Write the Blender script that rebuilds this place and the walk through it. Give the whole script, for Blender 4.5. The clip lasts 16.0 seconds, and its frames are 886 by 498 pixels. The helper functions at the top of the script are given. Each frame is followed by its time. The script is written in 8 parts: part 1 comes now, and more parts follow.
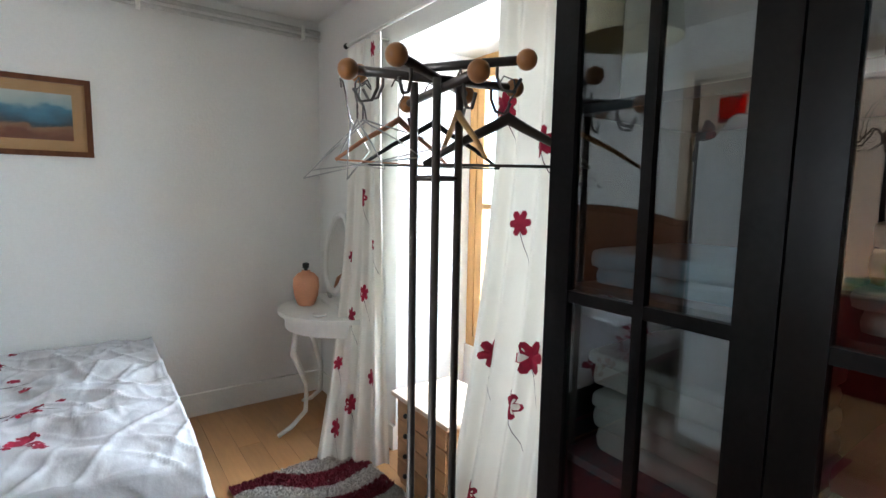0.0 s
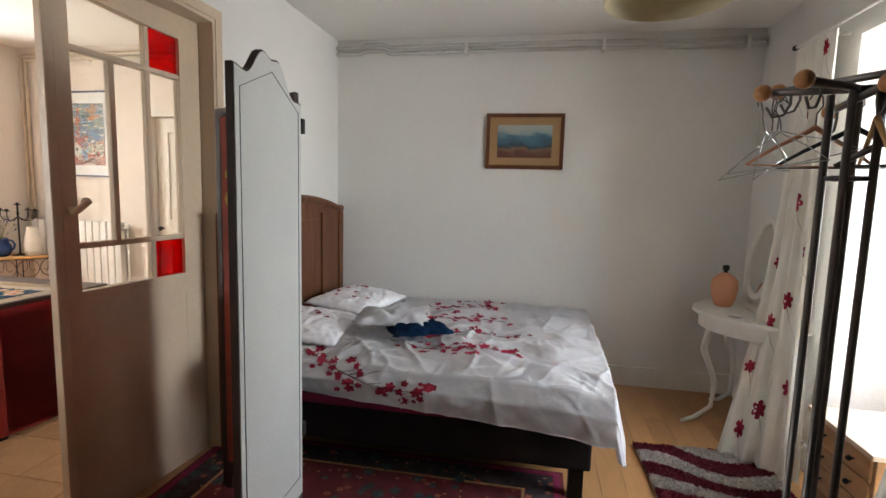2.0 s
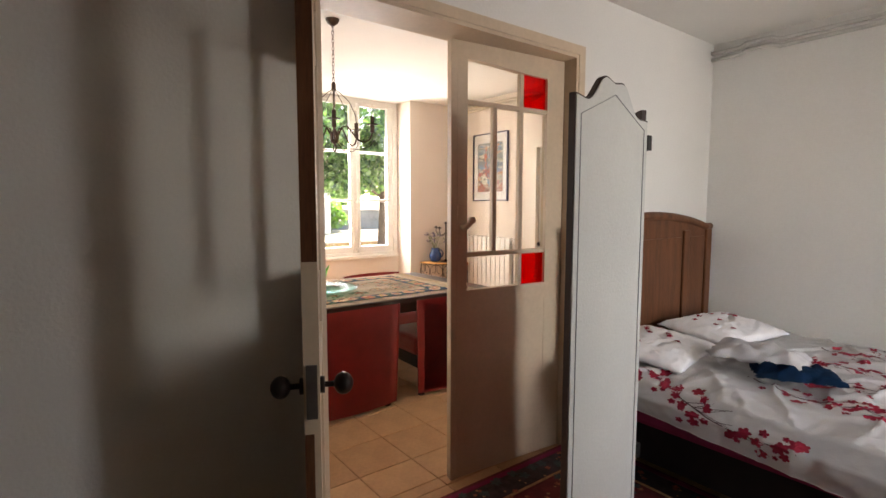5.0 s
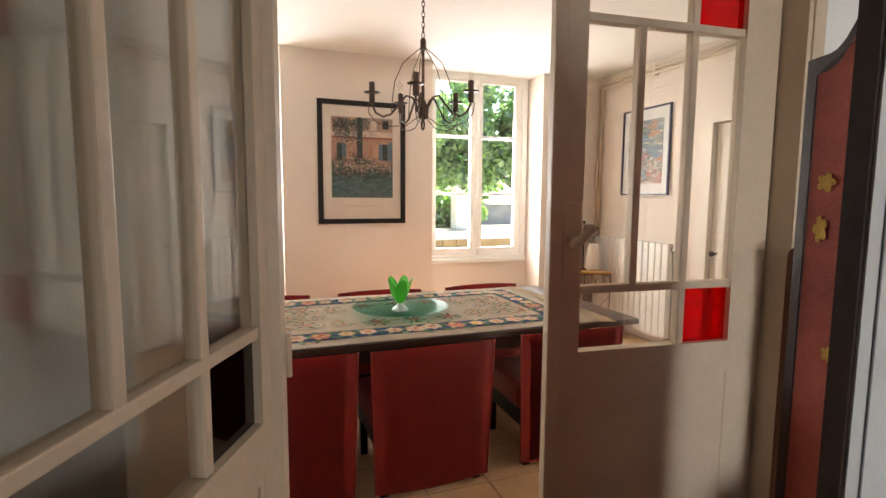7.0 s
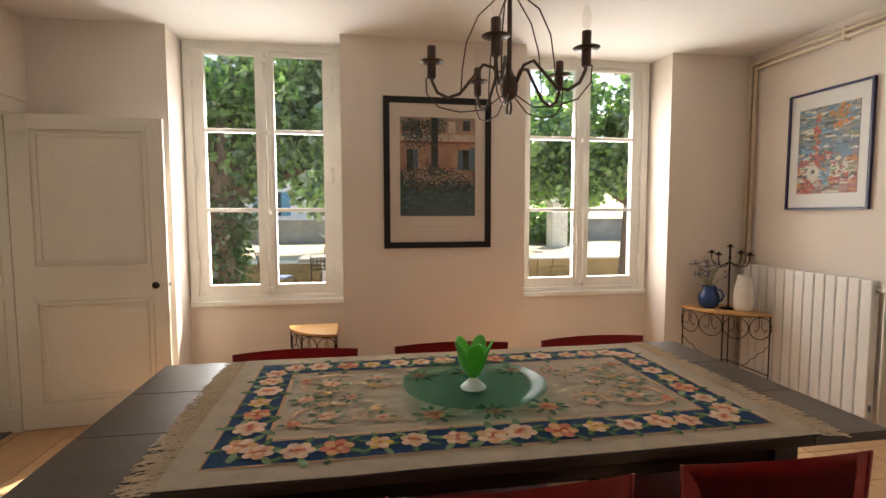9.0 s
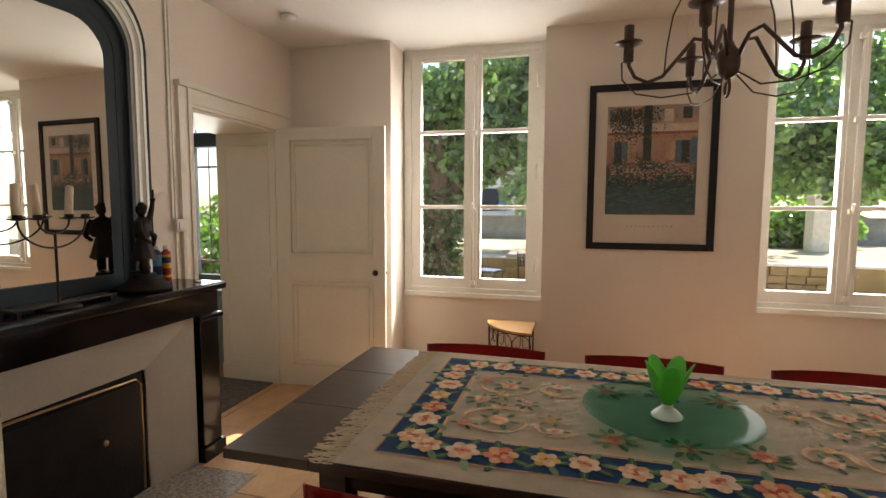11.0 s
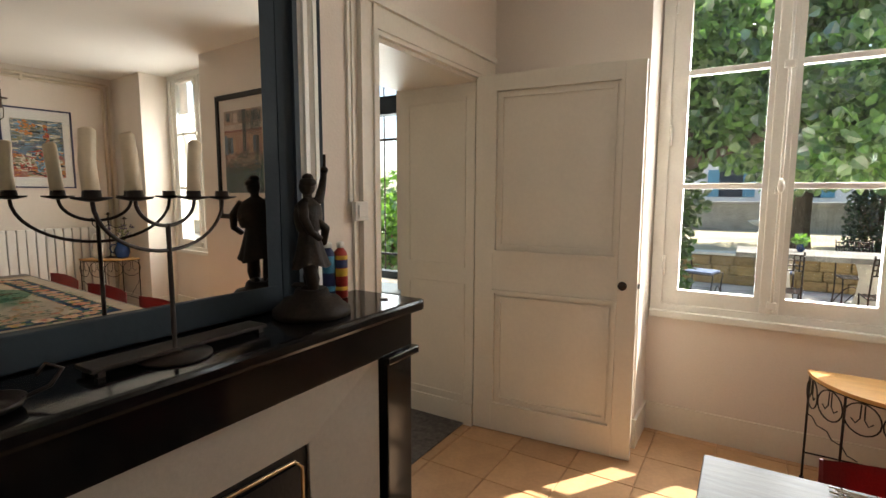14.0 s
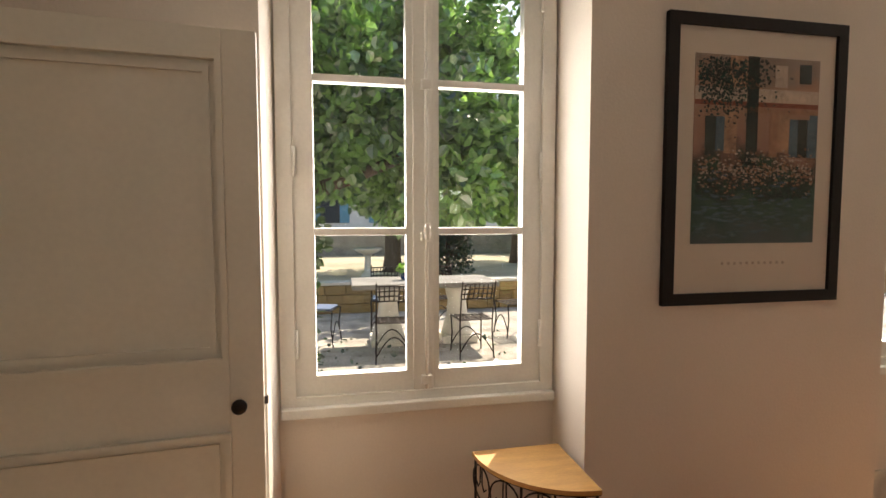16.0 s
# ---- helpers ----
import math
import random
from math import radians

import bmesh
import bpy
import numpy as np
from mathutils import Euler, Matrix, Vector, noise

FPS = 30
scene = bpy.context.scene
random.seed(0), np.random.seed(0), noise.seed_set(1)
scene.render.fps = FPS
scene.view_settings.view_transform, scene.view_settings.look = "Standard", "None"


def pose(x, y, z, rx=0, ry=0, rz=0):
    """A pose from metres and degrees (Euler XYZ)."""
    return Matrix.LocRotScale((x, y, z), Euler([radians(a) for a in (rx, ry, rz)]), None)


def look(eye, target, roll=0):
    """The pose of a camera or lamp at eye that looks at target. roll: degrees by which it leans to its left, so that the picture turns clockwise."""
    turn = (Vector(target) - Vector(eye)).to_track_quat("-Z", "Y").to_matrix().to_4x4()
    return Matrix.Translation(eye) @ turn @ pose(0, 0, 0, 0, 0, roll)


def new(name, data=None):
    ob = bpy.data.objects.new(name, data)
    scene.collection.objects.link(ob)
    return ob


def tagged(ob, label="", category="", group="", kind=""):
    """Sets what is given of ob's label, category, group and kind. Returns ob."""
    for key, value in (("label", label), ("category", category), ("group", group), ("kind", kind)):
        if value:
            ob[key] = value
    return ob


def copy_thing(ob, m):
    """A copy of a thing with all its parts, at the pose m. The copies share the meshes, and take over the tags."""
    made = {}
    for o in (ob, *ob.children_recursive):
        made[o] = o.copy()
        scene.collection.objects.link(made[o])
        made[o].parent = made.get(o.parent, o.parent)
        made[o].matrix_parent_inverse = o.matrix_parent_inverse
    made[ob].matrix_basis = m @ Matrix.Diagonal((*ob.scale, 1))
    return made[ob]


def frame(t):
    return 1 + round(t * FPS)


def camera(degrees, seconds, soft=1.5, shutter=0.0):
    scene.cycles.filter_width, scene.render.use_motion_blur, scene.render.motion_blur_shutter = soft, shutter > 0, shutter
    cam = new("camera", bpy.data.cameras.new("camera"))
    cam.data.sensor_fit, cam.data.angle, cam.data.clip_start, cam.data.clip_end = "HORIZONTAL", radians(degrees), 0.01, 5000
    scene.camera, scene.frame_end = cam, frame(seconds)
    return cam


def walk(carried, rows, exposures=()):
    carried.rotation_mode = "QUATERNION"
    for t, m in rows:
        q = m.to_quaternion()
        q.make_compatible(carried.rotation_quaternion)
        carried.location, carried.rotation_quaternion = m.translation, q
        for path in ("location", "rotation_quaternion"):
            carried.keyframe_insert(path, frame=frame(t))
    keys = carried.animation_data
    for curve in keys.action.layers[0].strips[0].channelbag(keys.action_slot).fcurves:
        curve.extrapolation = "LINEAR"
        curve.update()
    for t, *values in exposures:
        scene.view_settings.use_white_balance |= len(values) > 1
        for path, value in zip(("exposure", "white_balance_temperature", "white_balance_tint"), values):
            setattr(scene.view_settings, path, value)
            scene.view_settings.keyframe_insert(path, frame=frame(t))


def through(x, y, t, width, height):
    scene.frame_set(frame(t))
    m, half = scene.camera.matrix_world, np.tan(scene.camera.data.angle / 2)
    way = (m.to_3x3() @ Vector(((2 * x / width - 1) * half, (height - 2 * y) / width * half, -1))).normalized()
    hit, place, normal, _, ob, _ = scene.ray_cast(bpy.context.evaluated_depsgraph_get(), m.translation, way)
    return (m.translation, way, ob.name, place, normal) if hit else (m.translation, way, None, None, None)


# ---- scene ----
cam = camera(83.2, 16.0)
PATH = [
    (0, (0.605, 0.565, 1.47), (1.762, 2.182, 1.246), 1.0),
    (0.5, (0.559, 0.419, 1.466), (1.14, 2.318, 1.224), 1.2),
    (1, (0.465, 0.261, 1.443), (0.721, 2.226, 1.176), 0.9),
    (1.5, (0.438, 0.13, 1.438), (0.466, 2.111, 1.162), 0.9),
    (2, (0.507, 0.093, 1.443), (0.133, 2.044, 1.214), 1.6),
    (2.5, (0.622, 0.039, 1.433), (-0.292, 1.809, 1.253), 1.5),
    (3, (0.675, -0.016, 1.438), (-0.563, 1.548, 1.289), 0.9),
    (3.5, (0.686, -0.028, 1.437), (-0.688, 1.418, 1.3), 0.1),
    (4, (0.693, -0.011, 1.432), (-0.752, 1.364, 1.291), -0.3),
    (4.2, (0.69, -0.007, 1.432), (-0.774, 1.349, 1.286), -0.6),
    (6.3, (0.347, 0.664, 1.457), (-1.462, 1.486, 1.227), 1.6),
    (6.5, (0.213, 0.768, 1.443), (-1.62, 1.535, 1.213), 1.2),
    (7, (-0.081, 0.886, 1.449), (-1.947, 1.577, 1.247), 0.4),
    (7.5, (-0.331, 0.968, 1.461), (-2.208, 1.636, 1.29), 0.3),
    (7.7, (-0.44, 0.995, 1.461), (-2.321, 1.656, 1.3), 0.4),
    (8, (-0.577, 1.05, 1.471), (-2.465, 1.69, 1.309), 0.2),
    (8.5, (-0.838, 1.102, 1.458), (-2.744, 1.686, 1.299), -0.1),
    (9, (-1.05, 1.236, 1.48), (-3.018, 1.567, 1.333), -0.1),
    (9.5, (-1.126, 1.321, 1.516), (-3.121, 1.277, 1.371), -0.0),
    (9.7, (-1.126, 1.368, 1.501), (-3.113, 1.173, 1.374), 0.4),
    (11.8, (-1.177, 1.336, 1.494), (-3.068, 0.704, 1.332), 0.1),
    (12, (-1.248, 1.298, 1.466), (-3.119, 0.608, 1.315), 0.3),
    (12.5, (-1.469, 1.092, 1.466), (-3.274, 0.242, 1.325), 1.1),
    (13, (-1.721, 0.883, 1.431), (-3.372, -0.234, 1.266), 1.7),
    (13.5, (-1.942, 0.675, 1.444), (-3.501, -0.567, 1.275), 1.8),
    (14, (-2.111, 0.378, 1.457), (-3.804, -0.662, 1.233), 0.2),
    (14.2, (-2.197, 0.302, 1.463), (-3.962, -0.606, 1.221), -0.7),
    (14.5, (-2.343, 0.212, 1.455), (-4.216, -0.438, 1.193), -1.5),
    (15, (-2.646, 0.159, 1.49), (-4.625, -0.01, 1.258), -1.3),
    (15.5, (-2.913, 0.126, 1.532), (-4.888, 0.397, 1.361), -0.4),
    (16, (-3.186, 0.153, 1.558), (-5.143, 0.545, 1.434), -0.05),
]
EXPOSURE = [(0, 2.9, 5700, 5), (0.6, 2.75, 6750, 11), (1.5, 2.45, 6850, 13), (2.0, 2.5, 6450, 11), (2.5, 2.3, 6600, 12), (3.5, 2.3, 7000, 16), (4.2, 2.5, 7000, 16), (6.3, 2.42, 6900, 15), (7.5, 2.2, 6500, 12), (8.3, 1.65, 6650, 12), (9, 1.38, 7000, 12), (12.5, 1.22, 7100, 11), (14, 1.32, 6700, 9), (15, 1.28, 6850, 10), (15.5, 1.15, 7050, 12), (16, 0.83, 7250, 13)]
walk(cam, [(t, look(eye, target, roll)) for t, eye, target, roll in PATH], EXPOSURE)

# ---------------------------------------------------------------- light
SUN_DIR = Vector((-0.527, 0.366, 0.766)).normalized()      # towards the sun
world = bpy.data.worlds.new("sky")
scene.world = world
world.use_nodes = True
sky = world.node_tree.nodes.new("ShaderNodeTexSky")
sky.sky_type = "NISHITA"
sky.sun_disc = False
sky.sun_elevation = math.asin(SUN_DIR.z)
sky.sun_rotation = math.atan2(SUN_DIR.x, SUN_DIR.y)
background = world.node_tree.nodes["Background"]
background.inputs["Strength"].default_value = 0.15
world.node_tree.links.new(sky.outputs[0], background.inputs["Color"])

sun = new("sun", bpy.data.lights.new("sun", "SUN"))
sun.data.energy, sun.data.angle, sun.data.color = 5.0, radians(0.5), (1.0, 0.93, 0.82)
sun.matrix_world = look(SUN_DIR * 40, (0, 0, 0))


def window_light(name, at, towards, width, height, power, colour):
    lamp = new(name, bpy.data.lights.new(name, "AREA"))
    lamp.data.shape, lamp.data.size, lamp.data.size_y = "RECTANGLE", width, height
    lamp.data.energy, lamp.data.color = power, colour
    lamp.matrix_world = look(at, towards)
    return lamp


window_light("skylight_1", (-5.60, 0.5, 1.60), (0, 0.5, 0.1), 1.0, 1.6, 26, (0.95, 0.98, 1.0))
window_light("skylight_2", (-5.60, 3.25, 1.60), (0, 3.25, 0.1), 1.0, 1.6, 26, (0.95, 0.98, 1.0))
window_light("skylight_3", (3.30, 2.35, 1.85), (0.3, 2.7, 0.95), 2.6, 2.4, 62, (0.92, 0.97, 1.0))
window_light("skylight_4", (-5.60, -2.4, 1.6), (-3, -2.4, 1.3), 0.9, 1.4, 13, (0.95, 1.0, 0.98))

# ---------------------------------------------------------------- materials


def material(name, colour, rough=0.6, metal=0.0, vary=0.12, scale=6.0, fine=60.0, bump=0.15, tint=None, spec=0.5, coat=0.0, pieces=0.0, stretch=(1, 1, 1)):
    """Noise at two scales over a base colour, with a fine bump."""
    mat = bpy.data.materials.new(name)
    mat.use_nodes = True
    nt = mat.node_tree
    shader = nt.nodes["Principled BSDF"]
    shader.inputs["Roughness"].default_value = rough
    shader.inputs["Metallic"].default_value = metal
    shader.inputs["Specular IOR Level"].default_value = spec
    shader.inputs["Coat Weight"].default_value = coat
    coords = nt.nodes.new("ShaderNodeTexCoord")
    mapping = nt.nodes.new("ShaderNodeMapping")
    mapping.inputs["Scale"].default_value = stretch
    nt.links.new(coords.outputs["Object"], mapping.inputs["Vector"])
    big = nt.nodes.new("ShaderNodeTexNoise")
    big.inputs["Scale"].default_value, big.inputs["Detail"].default_value = scale, 4
    small = nt.nodes.new("ShaderNodeTexNoise")
    small.inputs["Scale"].default_value, small.inputs["Detail"].default_value = fine, 5
    for n in (big, small):
        nt.links.new(mapping.outputs[0], n.inputs["Vector"])
    total = nt.nodes.new("ShaderNodeMath")
    total.operation = "MULTIPLY_ADD"
    total.inputs[1].default_value = 0.4
    nt.links.new(small.outputs["Fac"], total.inputs[0])
    half = nt.nodes.new("ShaderNodeMath")
    half.operation = "MULTIPLY"
    half.inputs[1].default_value = 0.6
    nt.links.new(big.outputs["Fac"], half.inputs[0])
    nt.links.new(half.outputs[0], total.inputs[2])
    last = total.outputs[0]
    if pieces:
        info = nt.nodes.new("ShaderNodeObjectInfo")
        shift = nt.nodes.new("ShaderNodeMath")
        shift.operation = "MULTIPLY_ADD"
        shift.inputs[1].default_value = pieces
        nt.links.new(info.outputs["Random"], shift.inputs[0])
        nt.links.new(last, shift.inputs[2])
        last = shift.outputs[0]
    ramp = nt.nodes.new("ShaderNodeValToRGB")
    dark = tint or tuple(c * (1 - 2 * vary) for c in colour)
    light = tuple(min(1, c * (1 + vary)) for c in colour)
    ramp.color_ramp.elements[0].position, ramp.color_ramp.elements[0].color = 0.3, (*dark, 1)
    ramp.color_ramp.elements[1].position, ramp.color_ramp.elements[1].color = 0.7 + pieces, (*light, 1)
    nt.links.new(last, ramp.inputs["Fac"])
    nt.links.new(ramp.outputs["Color"], shader.inputs["Base Color"])
    relief = nt.nodes.new("ShaderNodeBump")
    relief.inputs["Strength"].default_value, relief.inputs["Distance"].default_value = bump, 0.01
    nt.links.new(small.outputs["Fac"], relief.inputs["Height"])
    nt.links.new(relief.outputs[0], shader.inputs["Normal"])
    return mat


def glass(name, colour=(1, 1, 1), rough=0.0, gloss=0.035, graze=0.8):
    """Thin clear pane: see-through with a weak mirror on top."""
    mat = bpy.data.materials.new(name)
    mat.use_nodes = True
    nt = mat.node_tree
    nt.nodes.remove(nt.nodes["Principled BSDF"])
    clear = nt.nodes.new("ShaderNodeBsdfTransparent")
    clear.inputs["Color"].default_value = (*colour, 1)
    shine = nt.nodes.new("ShaderNodeBsdfGlossy")
    shine.inputs["Roughness"].default_value = rough
    facing = nt.nodes.new("ShaderNodeLayerWeight")
    facing.inputs["Blend"].default_value = 0.5
    power = nt.nodes.new("ShaderNodeMath")
    power.operation, power.inputs[1].default_value = "POWER", 4.0
    nt.links.new(facing.outputs["Facing"], power.inputs[0])
    fres = nt.nodes.new("ShaderNodeMath")
    fres.operation, fres.inputs[1].default_value, fres.inputs[2].default_value = "MULTIPLY_ADD", graze, gloss
    nt.links.new(power.outputs[0], fres.inputs[0])
    mix = nt.nodes.new("ShaderNodeMixShader")
    nt.links.new(fres.outputs[0], mix.inputs[0])
    nt.links.new(clear.outputs[0], mix.inputs[1])
    nt.links.new(shine.outputs[0], mix.inputs[2])
    nt.links.new(mix.outputs[0], nt.nodes["Material Output"].inputs["Surface"])
    return mat


M_WALL = material("cream_plaster", (0.76, 0.675, 0.59), 0.85, vary=0.03, scale=1.5, fine=90, bump=0.12)
M_WALL_BED = material("white_plaster", (0.76, 0.74, 0.70), 0.85, vary=0.03, scale=1.5, fine=80, bump=0.15)
M_CEIL = material("ceiling_paint", (0.80, 0.77, 0.72), 0.9, vary=0.02, scale=2, fine=60, bump=0.06)
M_PAINT = material("cream_gloss_paint", (0.76, 0.70, 0.60), 0.42, vary=0.04, scale=3, fine=50, bump=0.05)
M_WINPAINT = material("white_window_paint", (0.80, 0.78, 0.72), 0.4, vary=0.05, scale=5, fine=70, bump=0.08)
M_LEAF = material("yellowed_door_paint", (0.61, 0.48, 0.34), 0.45, vary=0.06, scale=4, fine=40, bump=0.08)
M_TILE = material("terracotta_tile", (0.57, 0.34, 0.18), 0.48, spec=0.3, vary=0.15, scale=7, fine=45, bump=0.12, pieces=0.25)
M_GROUT = material("grout", (0.46, 0.27, 0.14), 0.9, vary=0.1, scale=20, fine=200, bump=0.2)
M_STONE = material("travertine_tile", (0.60, 0.46, 0.31), 0.5, vary=0.14, scale=5, fine=40, bump=0.1, pieces=0.2)
M_PARQUET = material("laminate_oak", (0.46, 0.24, 0.095), 0.38, vary=0.16, scale=5, fine=40, bump=0.05, pieces=0.2, stretch=(1, 0.15, 1))
M_GAP = material("dark_gap", (0.10, 0.06, 0.03), 0.9)
M_GLASS = glass("window_glass")
M_GLASS_IN = glass("door_glass", (0.95, 0.94, 0.91), gloss=0.075)
M_GLASS_WARD = glass("wardrobe_glass", (0.80, 0.84, 0.86), gloss=0.13)
M_RED_GLASS = glass("red_glass", (0.75, 0.01, 0.005))
# red glass again, with the shade behind the open leaf put into its colour
M_RED_GLASS_SHADED = glass("shade_darkened_red_glass", (0.05, 0.004, 0.006), gloss=0.06)
M_LEATHER = material("red_leather", (0.25, 0.012, 0.011), 0.42, vary=0.12, scale=9, fine=160, bump=0.2)
M_TABLE = material("wenge_wood", (0.055, 0.034, 0.024), 0.35, vary=0.25, scale=8, fine=60, bump=0.08, stretch=(1, 0.15, 1))
M_BLACKWOOD = material("black_lacquered_wood", (0.012, 0.010, 0.010), 0.3, spec=0.16, vary=0.2, scale=10, fine=80, bump=0.04)
M_MARBLE = material("black_marble", (0.005, 0.0045, 0.0045), 0.12, spec=0.28, vary=0.3, scale=4, fine=30, bump=0.01)
M_IRON = material("dark_iron", (0.035, 0.026, 0.022), 0.45, metal=0.7, vary=0.2, scale=30, fine=200, bump=0.1)
M_BROWNMETAL = material("brown_metal", (0.09, 0.055, 0.04), 0.42, metal=0.6, vary=0.2, scale=30, fine=200, bump=0.05)
M_GREYMETAL = material("grey_tube", (0.16, 0.14, 0.13), 0.35, metal=0.7, vary=0.1, scale=30, fine=200, bump=0.03)
M_RADIATOR = material("radiator_enamel", (0.78, 0.75, 0.70), 0.35, vary=0.02, scale=4, fine=40, bump=0.02)
M_SHEET = material("white_cotton", (0.84, 0.82, 0.83), 0.9, vary=0.04, scale=8, fine=350, bump=0.2)
M_CURTAIN = material("white_curtain", (0.82, 0.78, 0.70), 0.9, vary=0.04, scale=6, fine=300, bump=0.15)


def let_light_through(mat, share, colour):
    """Thin cloth: part of the light that falls on the far side comes through."""
    nt = mat.node_tree
    thin = nt.nodes.new("ShaderNodeBsdfTranslucent")
    thin.inputs["Color"].default_value = (*colour, 1)
    mix = nt.nodes.new("ShaderNodeMixShader")
    mix.inputs[0].default_value = share
    nt.links.new(nt.nodes["Principled BSDF"].outputs[0], mix.inputs[1])
    nt.links.new(thin.outputs[0], mix.inputs[2])
    nt.links.new(mix.outputs[0], nt.nodes["Material Output"].inputs["Surface"])


let_light_through(M_CURTAIN, 0.06, (0.80, 0.74, 0.62))
M_DUVET = material("rumpled_white_cotton", (0.90, 0.89, 0.89), 0.9, vary=0.02, scale=8, fine=17, bump=0.4, stretch=(1.0, 0.6, 1.0))
M_REDPRINT = material("crimson_print", (0.34, 0.010, 0.040), 0.9, vary=0.25, scale=25, fine=300, bump=0.1)
M_MAGENTA = material("magenta_fabric", (0.26, 0.015, 0.07), 0.85, vary=0.15, scale=15, fine=300, bump=0.15)
M_VINE = material("print_stem", (0.10, 0.04, 0.05), 0.9)
M_BLACKFAB = material("black_fabric", (0.012, 0.010, 0.011), 0.9, vary=0.2, scale=20, fine=300, bump=0.2)
M_OLDWOOD = material("walnut_wood", (0.15, 0.058, 0.026), 0.45, spec=0.22, vary=0.25, scale=5, fine=50, bump=0.08, stretch=(4, 4, 0.4))
M_PINE = material("pine_wood", (0.48, 0.26, 0.12), 0.45, vary=0.15, scale=5, fine=50, bump=0.06, stretch=(1, 1, 4))
M_BEECH = material("turned_beech", (0.50, 0.22, 0.08), 0.35, vary=0.15, scale=14, fine=60, bump=0.04)
M_HONEY = material("honey_pine", (0.58, 0.32, 0.11), 0.4, vary=0.12, scale=6, fine=50, bump=0.05, stretch=(1, 5, 1))
M_SCREEN = material("grey_white_panel", (0.60, 0.60, 0.57), 0.7, vary=0.04, scale=3, fine=90, bump=0.1)
M_SCREENEDGE = material("dark_screen_edge", (0.035, 0.014, 0.010), 0.5, vary=0.2)
M_BROCADE = material("red_brocade", (0.36, 0.07, 0.045), 0.75, vary=0.2, scale=18, fine=200, bump=0.3)
M_WHITEPAINT = material("white_furniture_paint", (0.72, 0.70, 0.64), 0.5, vary=0.05, scale=8, fine=60, bump=0.1)
M_TERRA = material("peach_ceramic", (0.62, 0.28, 0.15), 0.6, vary=0.08, scale=8, fine=80, bump=0.1)
M_BLACK = material("black_plastic", (0.012, 0.012, 0.012), 0.4)
M_CREAMRUG = material("cream_wool", (0.74, 0.60, 0.44), 0.95, spec=0.1, vary=0.10, scale=12, fine=350, bump=0.5)
M_NAVY = material("navy_wool", (0.012, 0.040, 0.10), 0.95, spec=0.1, vary=0.25, scale=20, fine=350, bump=0.5)
M_ROSE = material("rose_wool", (0.52, 0.17, 0.11), 0.95, spec=0.1, vary=0.25, scale=40, fine=350, bump=0.4)
M_PEACH = material("peach_wool", (0.62, 0.34, 0.18), 0.95, spec=0.1, vary=0.2, scale=40, fine=350, bump=0.4)
M_YELLOW = material("yellow_wool", (0.56, 0.36, 0.09), 0.95, spec=0.1, vary=0.2, scale=40, fine=350, bump=0.4)
M_RUST = material("rust_wool", (0.40, 0.07, 0.03), 0.95, spec=0.1, vary=0.2, scale=40, fine=350, bump=0.4)
M_SAGE = material("sage_wool", (0.055, 0.115, 0.06), 0.95, spec=0.1, vary=0.25, scale=40, fine=350, bump=0.4)
M_MIRROR = bpy.data.materials.new("mirror_silver")
M_MIRROR.use_nodes = True
M_MIRROR.node_tree.nodes["Principled BSDF"].inputs["Metallic"].default_value = 1.0
M_MIRROR.node_tree.nodes["Principled BSDF"].inputs["Roughness"].default_value = 0.0
M_MIRROR.node_tree.nodes["Principled BSDF"].inputs["Base Color"].default_value = (0.86, 0.86, 0.82, 1)
M_BLUEGREY = material("blue_grey_paint", (0.024, 0.034, 0.043), 0.6, spec=0.25, vary=0.08, scale=8, fine=60, bump=0.06)
M_FRAMEBLACK = material("black_picture_frame", (0.016, 0.013, 0.012), 0.5, spec=0.25, vary=0.15)
M_MAT = material("picture_mount", (0.70, 0.60, 0.50), 0.7, vary=0.02)
M_PICGLASS = glass("picture_glass", rough=0.4, gloss=0.012)

# ---------------------------------------------------------------- mesh tools


def box(bm, x0, y0, z0, x1, y1, z1, bevel=0.0, matrix=None):
    x0, x1 = min(x0, x1), max(x0, x1)
    y0, y1 = min(y0, y1), max(y0, y1)
    z0, z1 = min(z0, z1), max(z0, z1)
    r = bmesh.ops.create_cube(bm, size=1)
    vs = r["verts"]
    for v in vs:
        v.co = Vector(((x0 + x1) / 2 + v.co.x * (x1 - x0), (y0 + y1) / 2 + v.co.y * (y1 - y0), (z0 + z1) / 2 + v.co.z * (z1 - z0)))
    if bevel:
        edges = {e for v in vs for e in v.link_edges}
        r = bmesh.ops.bevel(bm, geom=list(edges), offset=bevel, segments=2, affect="EDGES", profile=0.6)
        vs = list({v for f in r["faces"] for v in f.verts} | {v for v in vs if v.is_valid})
    if matrix is not None:
        bmesh.ops.transform(bm, matrix=matrix, verts=[v for v in vs if v.is_valid])
    return bm


def blocks(*rows, bevel=0.0):
    bm = bmesh.new()
    for r in rows:
        box(bm, *r, bevel=bevel)
    return bm


